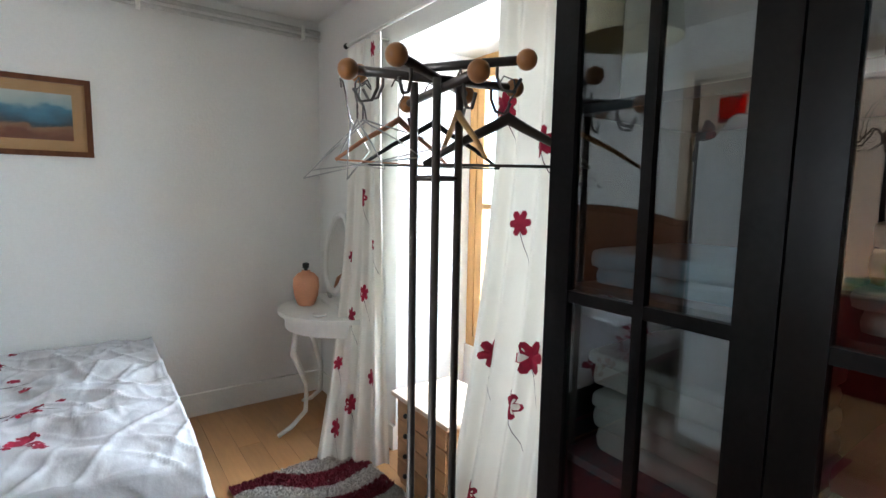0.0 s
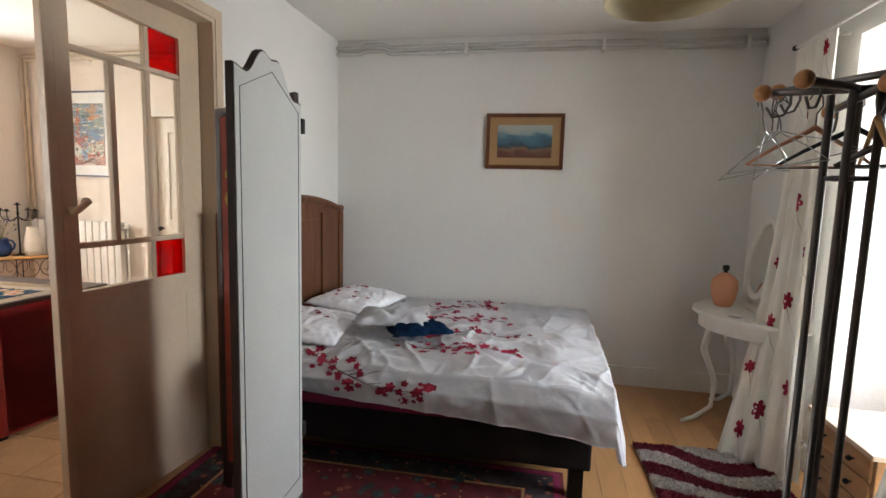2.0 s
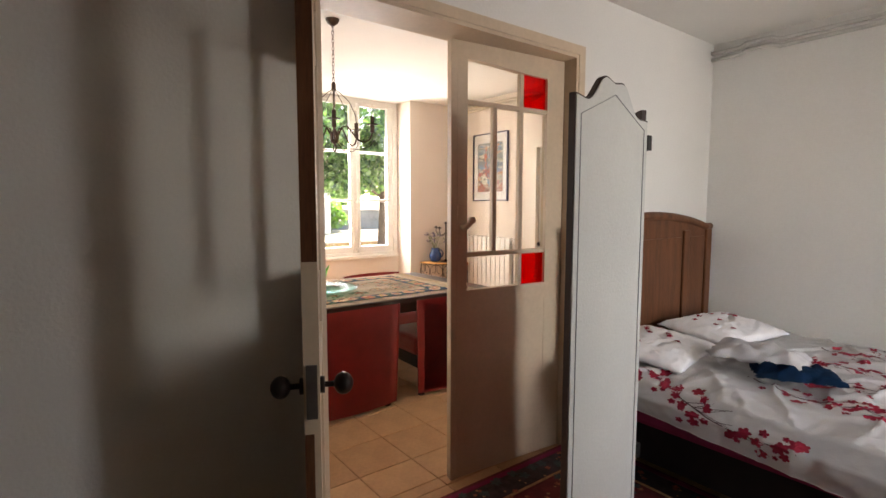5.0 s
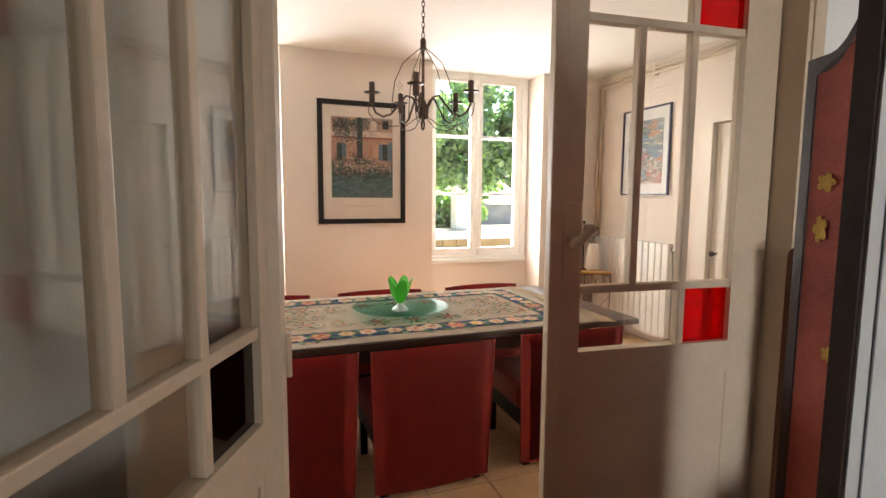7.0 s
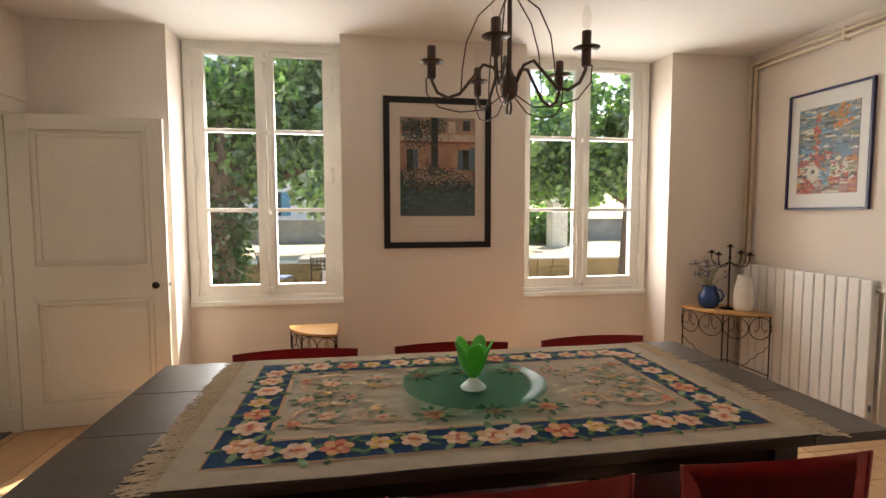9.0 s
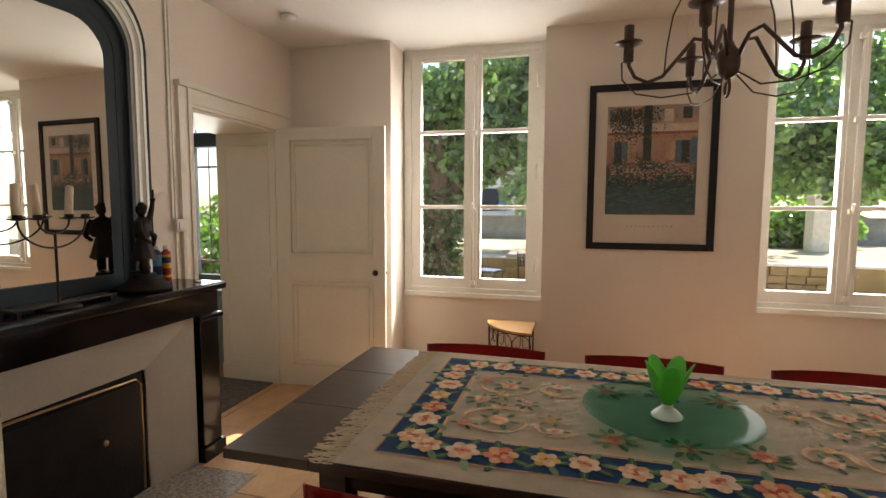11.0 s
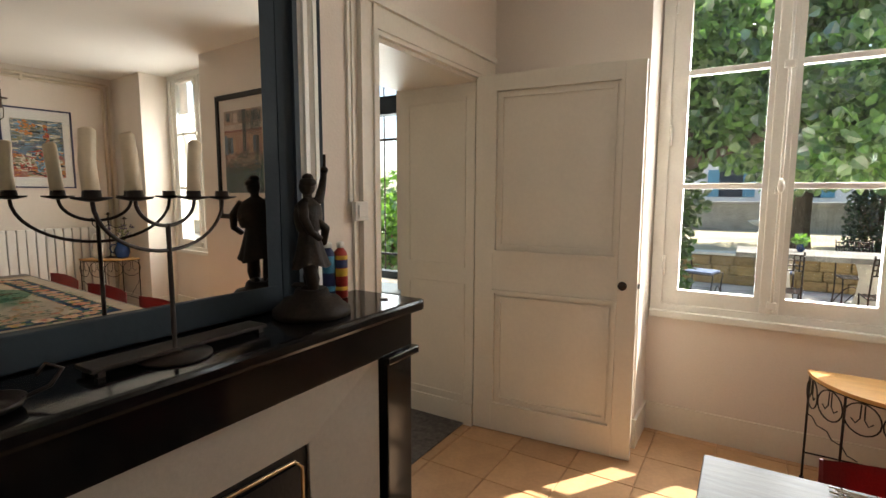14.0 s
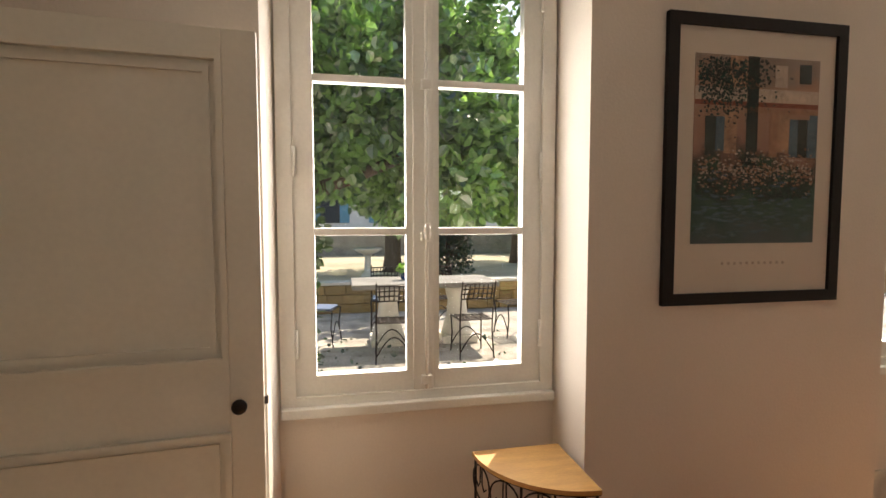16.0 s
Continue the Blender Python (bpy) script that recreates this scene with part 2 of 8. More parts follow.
def tube(bm, points, radius, sides=8, closed=False, ends=True):
    """A round bar swept along points; radius may be a number or one for each point."""
    pts = [Vector(p) for p in points]
    n = len(pts)
    rings = []
    side = None
    for i, p in enumerate(pts):
        if closed:
            d = pts[(i + 1) % n] - pts[i - 1]
        else:
            d = pts[min(i + 1, n - 1)] - pts[max(i - 1, 0)]
        d.normalize()
        if side is None:
            side = d.orthogonal().normalized()
        side = side - d * side.dot(d)
        if side.length < 1e-6:
            side = d.orthogonal()
        side.normalize()
        up = d.cross(side)
        r = radius[i] if isinstance(radius, (list, tuple)) else radius
        rings.append([bm.verts.new(p + (side * math.cos(a) + up * math.sin(a)) * r) for a in [2 * math.pi * k / sides for k in range(sides)]])
    for i in range(n if closed else n - 1):
        a, b = rings[i], rings[(i + 1) % n]
        for k in range(sides):
            f = bm.faces.new((a[k], a[(k + 1) % sides], b[(k + 1) % sides], b[k]))
            f.smooth = True
    if not closed and ends:
        bm.faces.new(rings[0][::-1])
        bm.faces.new(rings[-1])
    return bm


def lathe(bm, profile, sides=24, centre=(0, 0, 0), smooth=True):
    """Turned shape from (radius, height) pairs about z."""
    c = Vector(centre)
    rings = []
    for r, z in profile:
        rings.append([bm.verts.new(c + Vector((max(r, 1e-4) * math.cos(2 * math.pi * k / sides), max(r, 1e-4) * math.sin(2 * math.pi * k / sides), z))) for k in range(sides)])
    for a, b in zip(rings, rings[1:]):
        for k in range(sides):
            f = bm.faces.new((a[k], a[(k + 1) % sides], b[(k + 1) % sides], b[k]))
            f.smooth = smooth
    bm.faces.new(rings[0][::-1])
    bm.faces.new(rings[-1])
    return bm


def ball(bm, centre, radius, scale=(1, 1, 1), seg=16):
    r = bmesh.ops.create_uvsphere(bm, u_segments=seg, v_segments=seg // 2 + 2, radius=radius)
    for v in r["verts"]:
        v.co = Vector((v.co.x * scale[0], v.co.y * scale[1], v.co.z * scale[2])) + Vector(centre)
        for f in v.link_faces:
            f.smooth = True
    return bm


def sheet(bm, fn, nu, nv, thick=0.0):
    """A surface from fn(u, v), u and v from 0 to 1."""
    grid = [[bm.verts.new(fn(i / nu, j / nv)) for j in range(nv + 1)] for i in range(nu + 1)]
    for i in range(nu):
        for j in range(nv):
            f = bm.faces.new((grid[i][j], grid[i + 1][j], grid[i + 1][j + 1], grid[i][j + 1]))
            f.smooth = True
    if thick:
        bmesh.ops.solidify(bm, geom=list(bm.faces), thickness=thick)
    return bm


def extrude_outline(bm, outline, place, depth):
    """A plate: outline of (a, b) pairs; place(a, b, d) gives the point at depth d."""
    front = [bm.verts.new(place(a, b, 0)) for a, b in outline]
    back = [bm.verts.new(place(a, b, depth)) for a, b in outline]
    n = len(outline)
    bm.faces.new(front)
    bm.faces.new(back[::-1])
    for i in range(n):
        bm.faces.new((front[i], back[i], back[(i + 1) % n], front[(i + 1) % n]))
    return bm


def mesh_from(name, bm, mat):
    bmesh.ops.recalc_face_normals(bm, faces=bm.faces)
    data = bpy.data.meshes.new(name)
    bm.to_mesh(data)
    bm.free()
    for m in (mat if isinstance(mat, (list, tuple)) else [mat]):
        data.materials.append(m)
    return data


def part(name, bm, mat, parent=None, label="", at=None):
    ob = new(name, mesh_from(name, bm, mat))
    if parent is not None:
        ob.parent = parent
    if at is not None:
        ob.matrix_basis = at
    if label:
        ob["label"] = label
    return ob


def thing(name, at, label, category, group=""):
    """The empty at a thing's base that carries its parts."""
    ob = new(name)
    ob.empty_display_size = 0.1
    ob.matrix_basis = at if isinstance(at, Matrix) else pose(*at)
    return tagged(ob, label, category, group)


def setting(name, bm, mat, label, category="structure"):
    return tagged(part(name, bm, mat), label, category, kind="structure")


# ---------------------------------------------------------------- the rooms
WX, SY, NY, CZ = -5.02, -1.03, 4.64, 2.83          # dining room: west, south, north faces, ceiling
PX0, PX1 = -1.36, -1.15                            # partition between the rooms
BX, BY, BS, BZ = 1.98, 4.02, -1.30, 2.62           # bedroom: east, north, south faces, ceiling
OUT = -5.58                                        # outer face of the west wall
R1, R2 = (-0.12, 1.11), (2.59, 3.89)               # window recesses along y
SILL, HEAD = 0.75, 2.83
S2 = -1.58                                         # far face of the south wall
D0, D1, DH = -4.78, -3.84, 2.12                    # doorway in the south wall
LY0, LY1, LH = 0.905, 2.445, 2.27                    # double-door opening in the partition

setting("wall_west", blocks(
    (OUT, -5.2, 0, WX, -2.95, 2.9), (OUT, -1.80, 0, WX, R1[0], 2.9), (OUT, -2.95, 0, -5.2, -1.80, SILL), (OUT, -2.95, 2.50, -5.2, -1.80, 2.9),
    (OUT, R1[0], 0, -5.335, R1[1], SILL), (OUT, R1[1], 0, WX, R2[0], 2.9), (OUT, R2[0], 0, -5.335, R2[1], SILL), (OUT, R2[1], 0, WX, NY + 0.3, 2.9)), M_WALL, "cream plastered wall with deep window recesses")
setting("wall_south", blocks(
    (WX, S2, 0, D0, SY, CZ), (D0, S2, DH, D1, SY, CZ), (D1, S2, 0, PX0, SY, CZ)), M_WALL, "cream plastered wall behind the fireplace")
setting("wall_north", blocks(
    (WX, NY, 0, -3.42, NY + 0.3, CZ), (-3.42, NY, 2.12, -2.62, NY + 0.3, CZ), (-2.62, NY, 0, PX0, NY + 0.3, CZ)), M_WALL, "cream plastered wall with radiator")
setting("wall_partition", blocks(
    (PX0, -1.58, 0, PX1, LY0, CZ), (PX0, LY0, LH, PX1, LY1, CZ), (PX0, LY1, 0, PX1, NY + 0.3, CZ)), M_WALL_BED, "white plastered partition wall with a double doorway")
setting("wall_bedroom_north", blocks((PX1, BY, 0, BX + 0.6, BY + 0.2, CZ)), M_WALL_BED, "white plastered bedroom wall")
BW0, BW1, BWH = 1.55, 2.92, 2.25                   # bedroom window recess
setting("wall_bedroom_east", blocks(
    (BX, BS, 0, BX + 0.6, BW0, CZ), (BX, BW0, BWH, BX + 0.6, BW1, CZ), (BX + 0.48, BW0, 0, BX + 0.6, BW1, 0.55), (BX, BW1, 0, BX + 0.6, BY, CZ)), M_WALL_BED, "white plastered bedroom wall with window recess")
setting("wall_bedroom_south", blocks((PX1, BS - 0.2, 0, BX + 0.6, BS, CZ)), M_WALL_BED, "white plastered bedroom wall")
setting("ceiling", blocks((OUT, S2, CZ, PX0 + 0.1, NY + 0.3, CZ + 0.2)), M_CEIL, "white plastered dining room ceiling")
setting("ceiling_bedroom", blocks((PX0 + 0.1, BS - 0.2, BZ, BX + 0.6, BY + 0.2, BZ + 0.2)), M_CEIL, "white plastered bedroom ceiling")
setting("wall_back_room", blocks((OUT, -5.4, 0, -1.5, -5.2, 2.7), (-1.7, -5.2, 0, -1.5, S2, 2.7)), M_WALL, "plain plastered wall of the next room")
setting("ceiling_back_room", blocks((OUT, -5.4, 2.55, -1.5, S2, 2.7)), M_CEIL, "white ceiling of the next room")
setting("hall_wall", blocks((-4.2, NY + 1.5, 0, PX0, NY + 1.7, CZ), (-4.4, NY + 0.3, 0, -4.2, NY + 1.7, CZ)), M_WALL, "plain plastered wall of the hall")
setting("hall_ceiling", blocks((-4.2, NY + 0.3, 2.6, PX0, NY + 1.5, 2.8)), M_CEIL, "plain hall ceiling")
floor = setting("floor", blocks((OUT, -5.4, -0.1, PX0 + 0.1, NY + 1.7, -0.006)), M_GROUT, "grouted floor slab under the tiles")
floor_bed = setting("floor_bedroom", blocks((PX0 + 0.1, BS - 0.2, -0.1, BX + 0.6, BY + 0.2, -0.004)), M_GAP, "floor slab under the laminate boards")

# skirting boards
setting("skirting_bedroom", blocks((PX1, BY - 0.018, 0, BX, BY, 0.13), (PX1, BY - 0.026, 0.125, BX, BY, 0.15), (BX - 0.018, BW1, 0, BX, BY - 0.026, 0.14), (PX1, LY1 + 0.1, 0, PX1 + 0.018, BY - 0.026, 0.14), (PX1, BS, 0, PX1 + 0.018, LY0 - 0.1, 0.14)), M_WINPAINT, "white painted bedroom skirting board")
setting("skirting_dining", blocks(
    (WX, -0.10 - 0.9, 0, WX + 0.015, R1[0], 0.17), (WX, R1[1], 0, WX + 0.015, R2[0], 0.17), (WX, R2[1], 0, WX + 0.015, NY, 0.17),
    (-5.335, R1[0], 0, -5.32, R1[1], 0.17), (-5.335, R1[0], 0, WX + 0.015, R1[0] + 0.015, 0.17), (-5.335, R1[1] - 0.015, 0, WX + 0.015, R1[1], 0.17),
    (-5.335, R2[0], 0, -5.32, R2[1], 0.17), (-5.335, R2[1] - 0.015, 0, WX + 0.015, R2[1], 0.17)), M_PAINT, "cream painted dining room skirting board")


# ---------------------------------------------------------------- windows
def french_window(name, y0, y1, z0, z1, x, label, rows=(1.50, 2.14), leafpaint=M_WINPAINT):
    """Two casements of three panes, with the frame, the meeting stile and the bolt."""
    win = tagged(thing(name, (x, (y0 + y1) / 2, z0), label, "window"), kind="structure")
    w, h = (y1 - y0) / 2, z1 - z0
    part("window_frame", blocks((-0.05, -w, 0, 0.05, -w + 0.06, h), (-0.05, w - 0.06, 0, 0.05, w, h), (-0.05, -w + 0.06, h - 0.06, 0.05, w - 0.06, h), (-0.05, -w + 0.06, 0, 0.05, w - 0.06, 0.05)), leafpaint, win)
    part("window_sill", blocks((0.05, -w + 0.002, -0.03, 0.085, w - 0.002, 0.012), bevel=0.006), leafpaint, win)
    cuts = [0.135] + [r - z0 for r in rows] + [h - 0.09]
    for s in (-1, 1):
        a, b = (-w + 0.06, -0.002) if s < 0 else (0.002, w - 0.06)
        st_out, st_in = 0.085, 0.07
        ga, gb = (a + st_out, b - st_in) if s < 0 else (a + st_in, b - st_out)
        sash = part("casement", blocks((-0.025, a, 0.05, 0.03, ga, h - 0.06), (-0.025, gb, 0.05, 0.03, b, h - 0.06), (-0.025, ga, 0.05, 0.03, gb, cuts[0]), (-0.025, ga, cuts[3], 0.03, gb, h - 0.06)), leafpaint, win)
        bm = bmesh.new()
        for c in cuts[1:3]:
            box(bm, -0.02, ga, c - 0.016, 0.028, gb, c + 0.016, 0.006)
        part("glazing_bar", bm, leafpaint, sash)
        for lo, hi in zip(cuts, cuts[1:]):
            pane = part("pane", blocks((-0.004, ga, lo, 0.0, gb, hi)), M_GLASS, sash)
            pane.visible_shadow = False
        for hz in (0.28, h * 0.5, h - 0.3):
            bm = bmesh.new()
            yy = a + 0.006 if s < 0 else b - 0.006
            tube(bm, [(0.05, yy, hz - 0.06), (0.05, yy, hz + 0.06)], 0.009, 8)
            part("hinge", bm, leafpaint, win)
    bm = bmesh.new()
    box(bm, 0.03, -0.045, 0.05, 0.045, 0.045, h - 0.06, 0.006)
    part("meeting_stile", bm, leafpaint, win)
    bm = bmesh.new()
    tube(bm, [(0.062, 0.012, 0.06), (0.062, 0.012, h - 0.08)], 0.008, 8)
    for zz in (0.10, h * 0.35, h * 0.66, h - 0.14):
        box(bm, 0.045, -0.012, zz - 0.02, 0.075, 0.034, zz + 0.02, 0.004)
    part("espagnolette", bm, leafpaint, win, "white painted bolt rod")
    bm = bmesh.new()
    ball(bm, (0.085, 0.012, h * 0.36), 0.02, (0.8, 0.8, 2.0), 12)
    part("handle", bm, leafpaint, win, "oval white painted handle")
    return win


french_window("window_1", R1[0] + 0.01, R1[1] - 0.01, SILL, HEAD, -5.375, "white painted french window, closed, paint flaking")
french_window("window_2", R2[0] + 0.01, R2[1] - 0.02, SILL, HEAD, -5.375, "white painted french window, closed")


# ---------------------------------------------------------------- doors
def glazed_leaf(name, at, width, height, label, flip, corner):
    """Leaf with an arched head, three columns of panes and a solid panel; local x runs from the hinge, y through it."""
    leaf = tagged(thing(name, at, label, "door"), kind="structure")
    t = 0.02
    s_h, s_f = 0.125, 0.095           # stile at the hinge, at the free edge
    zb, z1, z2, z3 = 1.0, 1.185, 1.955, 2.145
    g0, g1 = s_h, width - s_f
    c1, c2 = g0 + (g1 - g0) / 3, g0 + (g1 - g0) * 2 / 3
    def head(x):
        k = (x - g0) / (g1 - g0)
        return z3 - 0.01 + 0.03 * (0.5 - 0.5 * math.cos(math.pi * k))
    bm = blocks((0, -t, 0.006, g0, t, height), (g1, -t, 0.006, width, t, height), (g0, -t, 0.006, g1, t, 0.16), (g0, -t, 0.90, g1, t, zb))
    n = 10
    out = [(g0 + (g1 - g0) * i / n, head(g0 + (g1 - g0) * i / n)) for i in range(n + 1)] + [(g1, height), (g0, height)]
    extrude_outline(bm, out, lambda a, b, d: Vector((a, -t + d, b)), 2 * t)
    part("leaf_frame", bm, M_LEAF, leaf)
    flush = corner is M_RED_GLASS
    deep = 0.0185 if flush else 0.009
    part("panel", blocks((g0 - 0.01 * (not flush), -deep, 0.16 - 0.01 * (not flush), g1 + 0.01 * (not flush), deep, 0.90 + 0.01 * (not flush))), M_LEAF, leaf)
    for s in () if flush else (-1, 1):
        bm = bmesh.new()
        for k, (e, d) in enumerate(((0.0, 0.019), (0.022, 0.014))):
            f = 0.02
            box(bm, g0 + e, s * 0.009, 0.16 + e, g0 + e + f, s * d, 0.90 - e)
            box(bm, g1 - e - f, s * 0.009, 0.16 + e, g1 - e, s * d, 0.90 - e)
            box(bm, g0 + e + f, s * 0.009, 0.16 + e, g1 - e - f, s * d, 0.16 + e + f)
            box(bm, g0 + e + f, s * 0.009, 0.90 - e - f, g1 - e - f, s * d, 0.90 - e)
        part("panel_moulding", bm, M_LEAF, leaf)
    bm = bmesh.new()
    b = 0.012
    for z in (z1, z2):
        box(bm, g0, -t * 0.8, z - b, g1, t * 0.8, z + b, 0.004)
    for x, lo, hi in ((c1, zb, head(c1) - 0.002), (c2, z1, z2)):
        box(bm, x - b, -t * 0.75, lo, x + b, t * 0.75, hi, 0.004)
    part("glazing_bar", bm, M_LEAF, leaf)
    for x0, x1, lo, hi, mat in ((g0, c1, zb, z1, corner), (c1, g1, zb, z1, M_GLASS_IN), (g0, c1, z1, z2, M_GLASS_IN), (c1, c2, z1, z2, M_GLASS_IN), (c2, g1, z1, z2, M_GLASS_IN), (g0, c1, z2, head(c1) + 0.01, corner), (c1, g1, z2, height - 0.03, M_GLASS_IN)):
        if hi > z3:
            bm = bmesh.new()
            out = [(x0, lo), (x1, lo)] + [(x1 + (x0 - x1) * i / 6, head(x1 + (x0 - x1) * i / 6) + 0.006) for i in range(7)]
            extrude_outline(bm, out, lambda a, c, d: Vector((a, -0.002 + d, c)), 0.004)
        else:
            bm = blocks((x0, -0.002, lo, x1, 0.002, hi))
        part("pane", bm, mat, leaf, "red glass pane" if mat is M_RED_GLASS else "red glass pane with shade put into its colour" if mat is corner else "")
    for z in (0.25, 1.1, 1.98):
        bm = bmesh.new()
        tube(bm, [(-0.004, -flip * 0.024, z - 0.05), (-0.004, -flip * 0.024, z + 0.05)], 0.008, 8)
        part("hinge", bm, M_LEAF, leaf)
    return leaf


def knob(bm, at, way):
    a, d = Vector(at), Vector(way)
    tube(bm, [a, a + d * 0.012], 0.022, 12)
    tube(bm, [a, a + d * 0.05], 0.008, 8)
    r = bmesh.ops.create_uvsphere(bm, u_segments=14, v_segments=10, radius=0.026)
    for v in r["verts"]:
        v.co = a + d * 0.06 + Vector((v.co.x, v.co.y, v.co.z * 1.15))
        for f in v.link_faces:
            f.smooth = True


LX = -1.245
leaf_w, left_w = 0.758, 0.785
right_leaf = glazed_leaf("door_1", pose(LX, LY1 - 0.024, 0, 0, 0, -90 - 5.3), leaf_w, 2.245, "closed cream glazed door leaf with red corner panes", 1, M_RED_GLASS)
left_leaf = glazed_leaf("door_2", pose(-1.222, LY0 + 0.012, 0, 0, 0, math.degrees(math.atan2(-0.325, 0.722))), left_w, 2.245, "open cream glazed door leaf with shade-darkened red corner panes", -1, M_RED_GLASS_SHADED)
bm = bmesh.new()
tube(bm, [(leaf_w - 0.055, 0.03, 1.33), (leaf_w - 0.055, 0.062, 1.332)], [0.014, 0.011], 12)
tube(bm, [(leaf_w - 0.035, 0.064, 1.318), (leaf_w - 0.055, 0.068, 1.332), (leaf_w - 0.075, 0.070, 1.345), (leaf_w - 0.095, 0.070, 1.368), (leaf_w - 0.10, 0.069, 1.378)], [0.006, 0.015, 0.012, 0.019, 0.008], 12)
part("door_handle", bm, M_LEAF, right_leaf, "old oval turn handle, painted over")
part("lock_plate", blocks((leaf_w - 0.03, 0.02, 0.84, leaf_w + 0.004, 0.03, 0.93), bevel=0.003), M_WINPAINT, right_leaf)
part("cover_strip", blocks((leaf_w - 0.028, 0.02, 0.01, leaf_w + 0.012, 0.034, 2.24), bevel=0.006), M_LEAF, right_leaf)
part("latch_plate", blocks((leaf_w - 0.085, 0.02, 1.22, leaf_w - 0.03, 0.03, 1.44), bevel=0.003), M_LEAF, right_leaf)
bm = bmesh.new()
knob(bm, (left_w - 0.05, 0.02, 0.97), (0, 1, 0))
knob(bm, (left_w - 0.05, -0.02, 0.97), (0, -1, 0))
part("door_knob", bm, M_IRON, left_leaf, "dark metal knob")
part("lock_plate", blocks((left_w - 0.004, -0.014, 0.90, left_w + 0.004, 0.014, 1.04)), M_GREYMETAL, left_leaf)
part("bare_edge", blocks((left_w + 0.0002, -0.019, 1.30, left_w + 0.002, 0.019, 2.24), (left_w + 0.0002, -0.019, 0.02, left_w + 0.002, 0.004, 0.86)), M_OLDWOOD, left_leaf, "bare brown wood where the paint has worn off")

bm = blocks((PX0 - 0.012, LY0 - 0.09, 0, PX0, LY0, LH + 0.09), (PX0 - 0.012, LY1, 0, PX0, LY1 + 0.09, LH + 0.09), (PX0 - 0.012, LY0, LH, PX0, LY1, LH + 0.09),
            (PX1, LY0 - 0.05, 0, PX1 + 0.010, LY0, LH + 0.05), (PX1, LY1, 0, PX1 + 0.010, LY1 + 0.05, LH + 0.05), (PX1, LY0, LH, PX1 + 0.010, LY1, LH + 0.05),
            (PX0, LY0, 0, PX1 + 0.004, LY0 + 0.018, LH - 0.018), (PX0, LY1 - 0.018, 0, PX1 + 0.004, LY1, LH - 0.018), (PX0, LY0, LH - 0.018, PX1 + 0.004, LY1, LH))
setting("door_frame_double", bm, M_LEAF, "cream painted frame of the double doorway")

# panelled door standing open against the window wall
door_w = 0.925
white_door = tagged(thing("door_3", pose(-4.775, SY + 0.005, 0, 0, 0, math.degrees(math.atan2(0.92, -0.075))), "cream painted panelled door, wide open", "door"), kind="structure")
part("leaf_frame", blocks((0, -0.018, 0.008, 0.115, 0.018, 2.13), (door_w - 0.10, -0.018, 0.008, door_w, 0.018, 2.13), (0.115, -0.018, 0.008, door_w - 0.10, 0.018, 0.17), (0.115, -0.018, 0.885, door_w - 0.10, 0.018, 1.105), (0.115, -0.018, 2.05, door_w - 0.10, 0.018, 2.13), bevel=0.003), M_PAINT, white_door)
for lo, hi in ((0.17, 0.885), (1.105, 2.05)):
    part("panel", blocks((0.11, -0.006, lo - 0.005, door_w - 0.095, 0.006, hi + 0.005)), M_PAINT, white_door)
    bm = bmesh.new()
    for e, d in ((0.0, 0.034), (0.018, 0.011), (0.036, 0.020)):
        f = 0.018
        a, b = 0.115 + e, door_w - 0.10 - e
        box(bm, a, -d, lo + e, a + f, -0.006, hi - e)
        box(bm, b - f, -d, lo + e, b, -0.006, hi - e)
        box(bm, a + f, -d, lo + e, b - f, -0.006, lo + e + f)
        box(bm, a + f, -d, hi - e - f, b - f, -0.006, hi - e)
    part("panel_moulding", bm, M_PAINT, white_door)
bm = bmesh.new()
tube(bm, [(door_w - 0.07, -0.018, 0.975), (door_w - 0.07, -0.045, 0.975)], 0.009, 10)
ball(bm, (door_w - 0.07, -0.055, 0.975), 0.024, (1, 0.8, 1), 14)
part("door_knob", bm, M_IRON, white_door, "dark brown round knob")
part("latch", blocks((door_w - 0.002, -0.006, 0.96, door_w + 0.012, 0.006, 0.985)), M_GREYMETAL, white_door)

setting("door_casing", blocks(
    (D1, SY, 0, D1 + 0.115, SY + 0.025, 2.25), (D0 - 0.16, SY, 0, D0, SY + 0.015, 2.12), (D0 - 0.16, SY, DH, D1, SY + 0.025, 2.25), (D0 - 0.17, SY, 2.235, D1 + 0.125, SY + 0.045, 2.265),
    (D1 + 0.02, SY + 0.025, 0, D1 + 0.045, SY + 0.034, 2.24), (D0 - 0.15, SY + 0.025, DH + 0.02, D1 + 0.02, SY + 0.034, DH + 0.045)), M_PAINT, "cream painted moulded door casing")
bm = blocks((D0, S2, 0, D0 + 0.02, SY, DH), (D1 - 0.02, S2, 0, D1, SY, DH), (D0, S2, DH - 0.02, D1, SY, DH))
for lo, hi in ((0.17, 0.90), (1.0, 2.02)):
    for a, b, c, d in ((S2 + 0.06, lo, SY - 0.06, lo + 0.02), (S2 + 0.06, hi - 0.02, SY - 0.06, hi), (S2 + 0.06, lo + 0.02, S2 + 0.08, hi - 0.02), (SY - 0.08, lo + 0.02, SY - 0.06, hi - 0.02)):
        box(bm, D0 + 0.02, a, b, D0 + 0.028, c, d)
box(bm, D0 + 0.02, S2, 0, D0 + 0.032, SY, 0.14)
setting("doorway_lining", bm, M_PAINT, "cream painted panelled lining of the deep doorway")


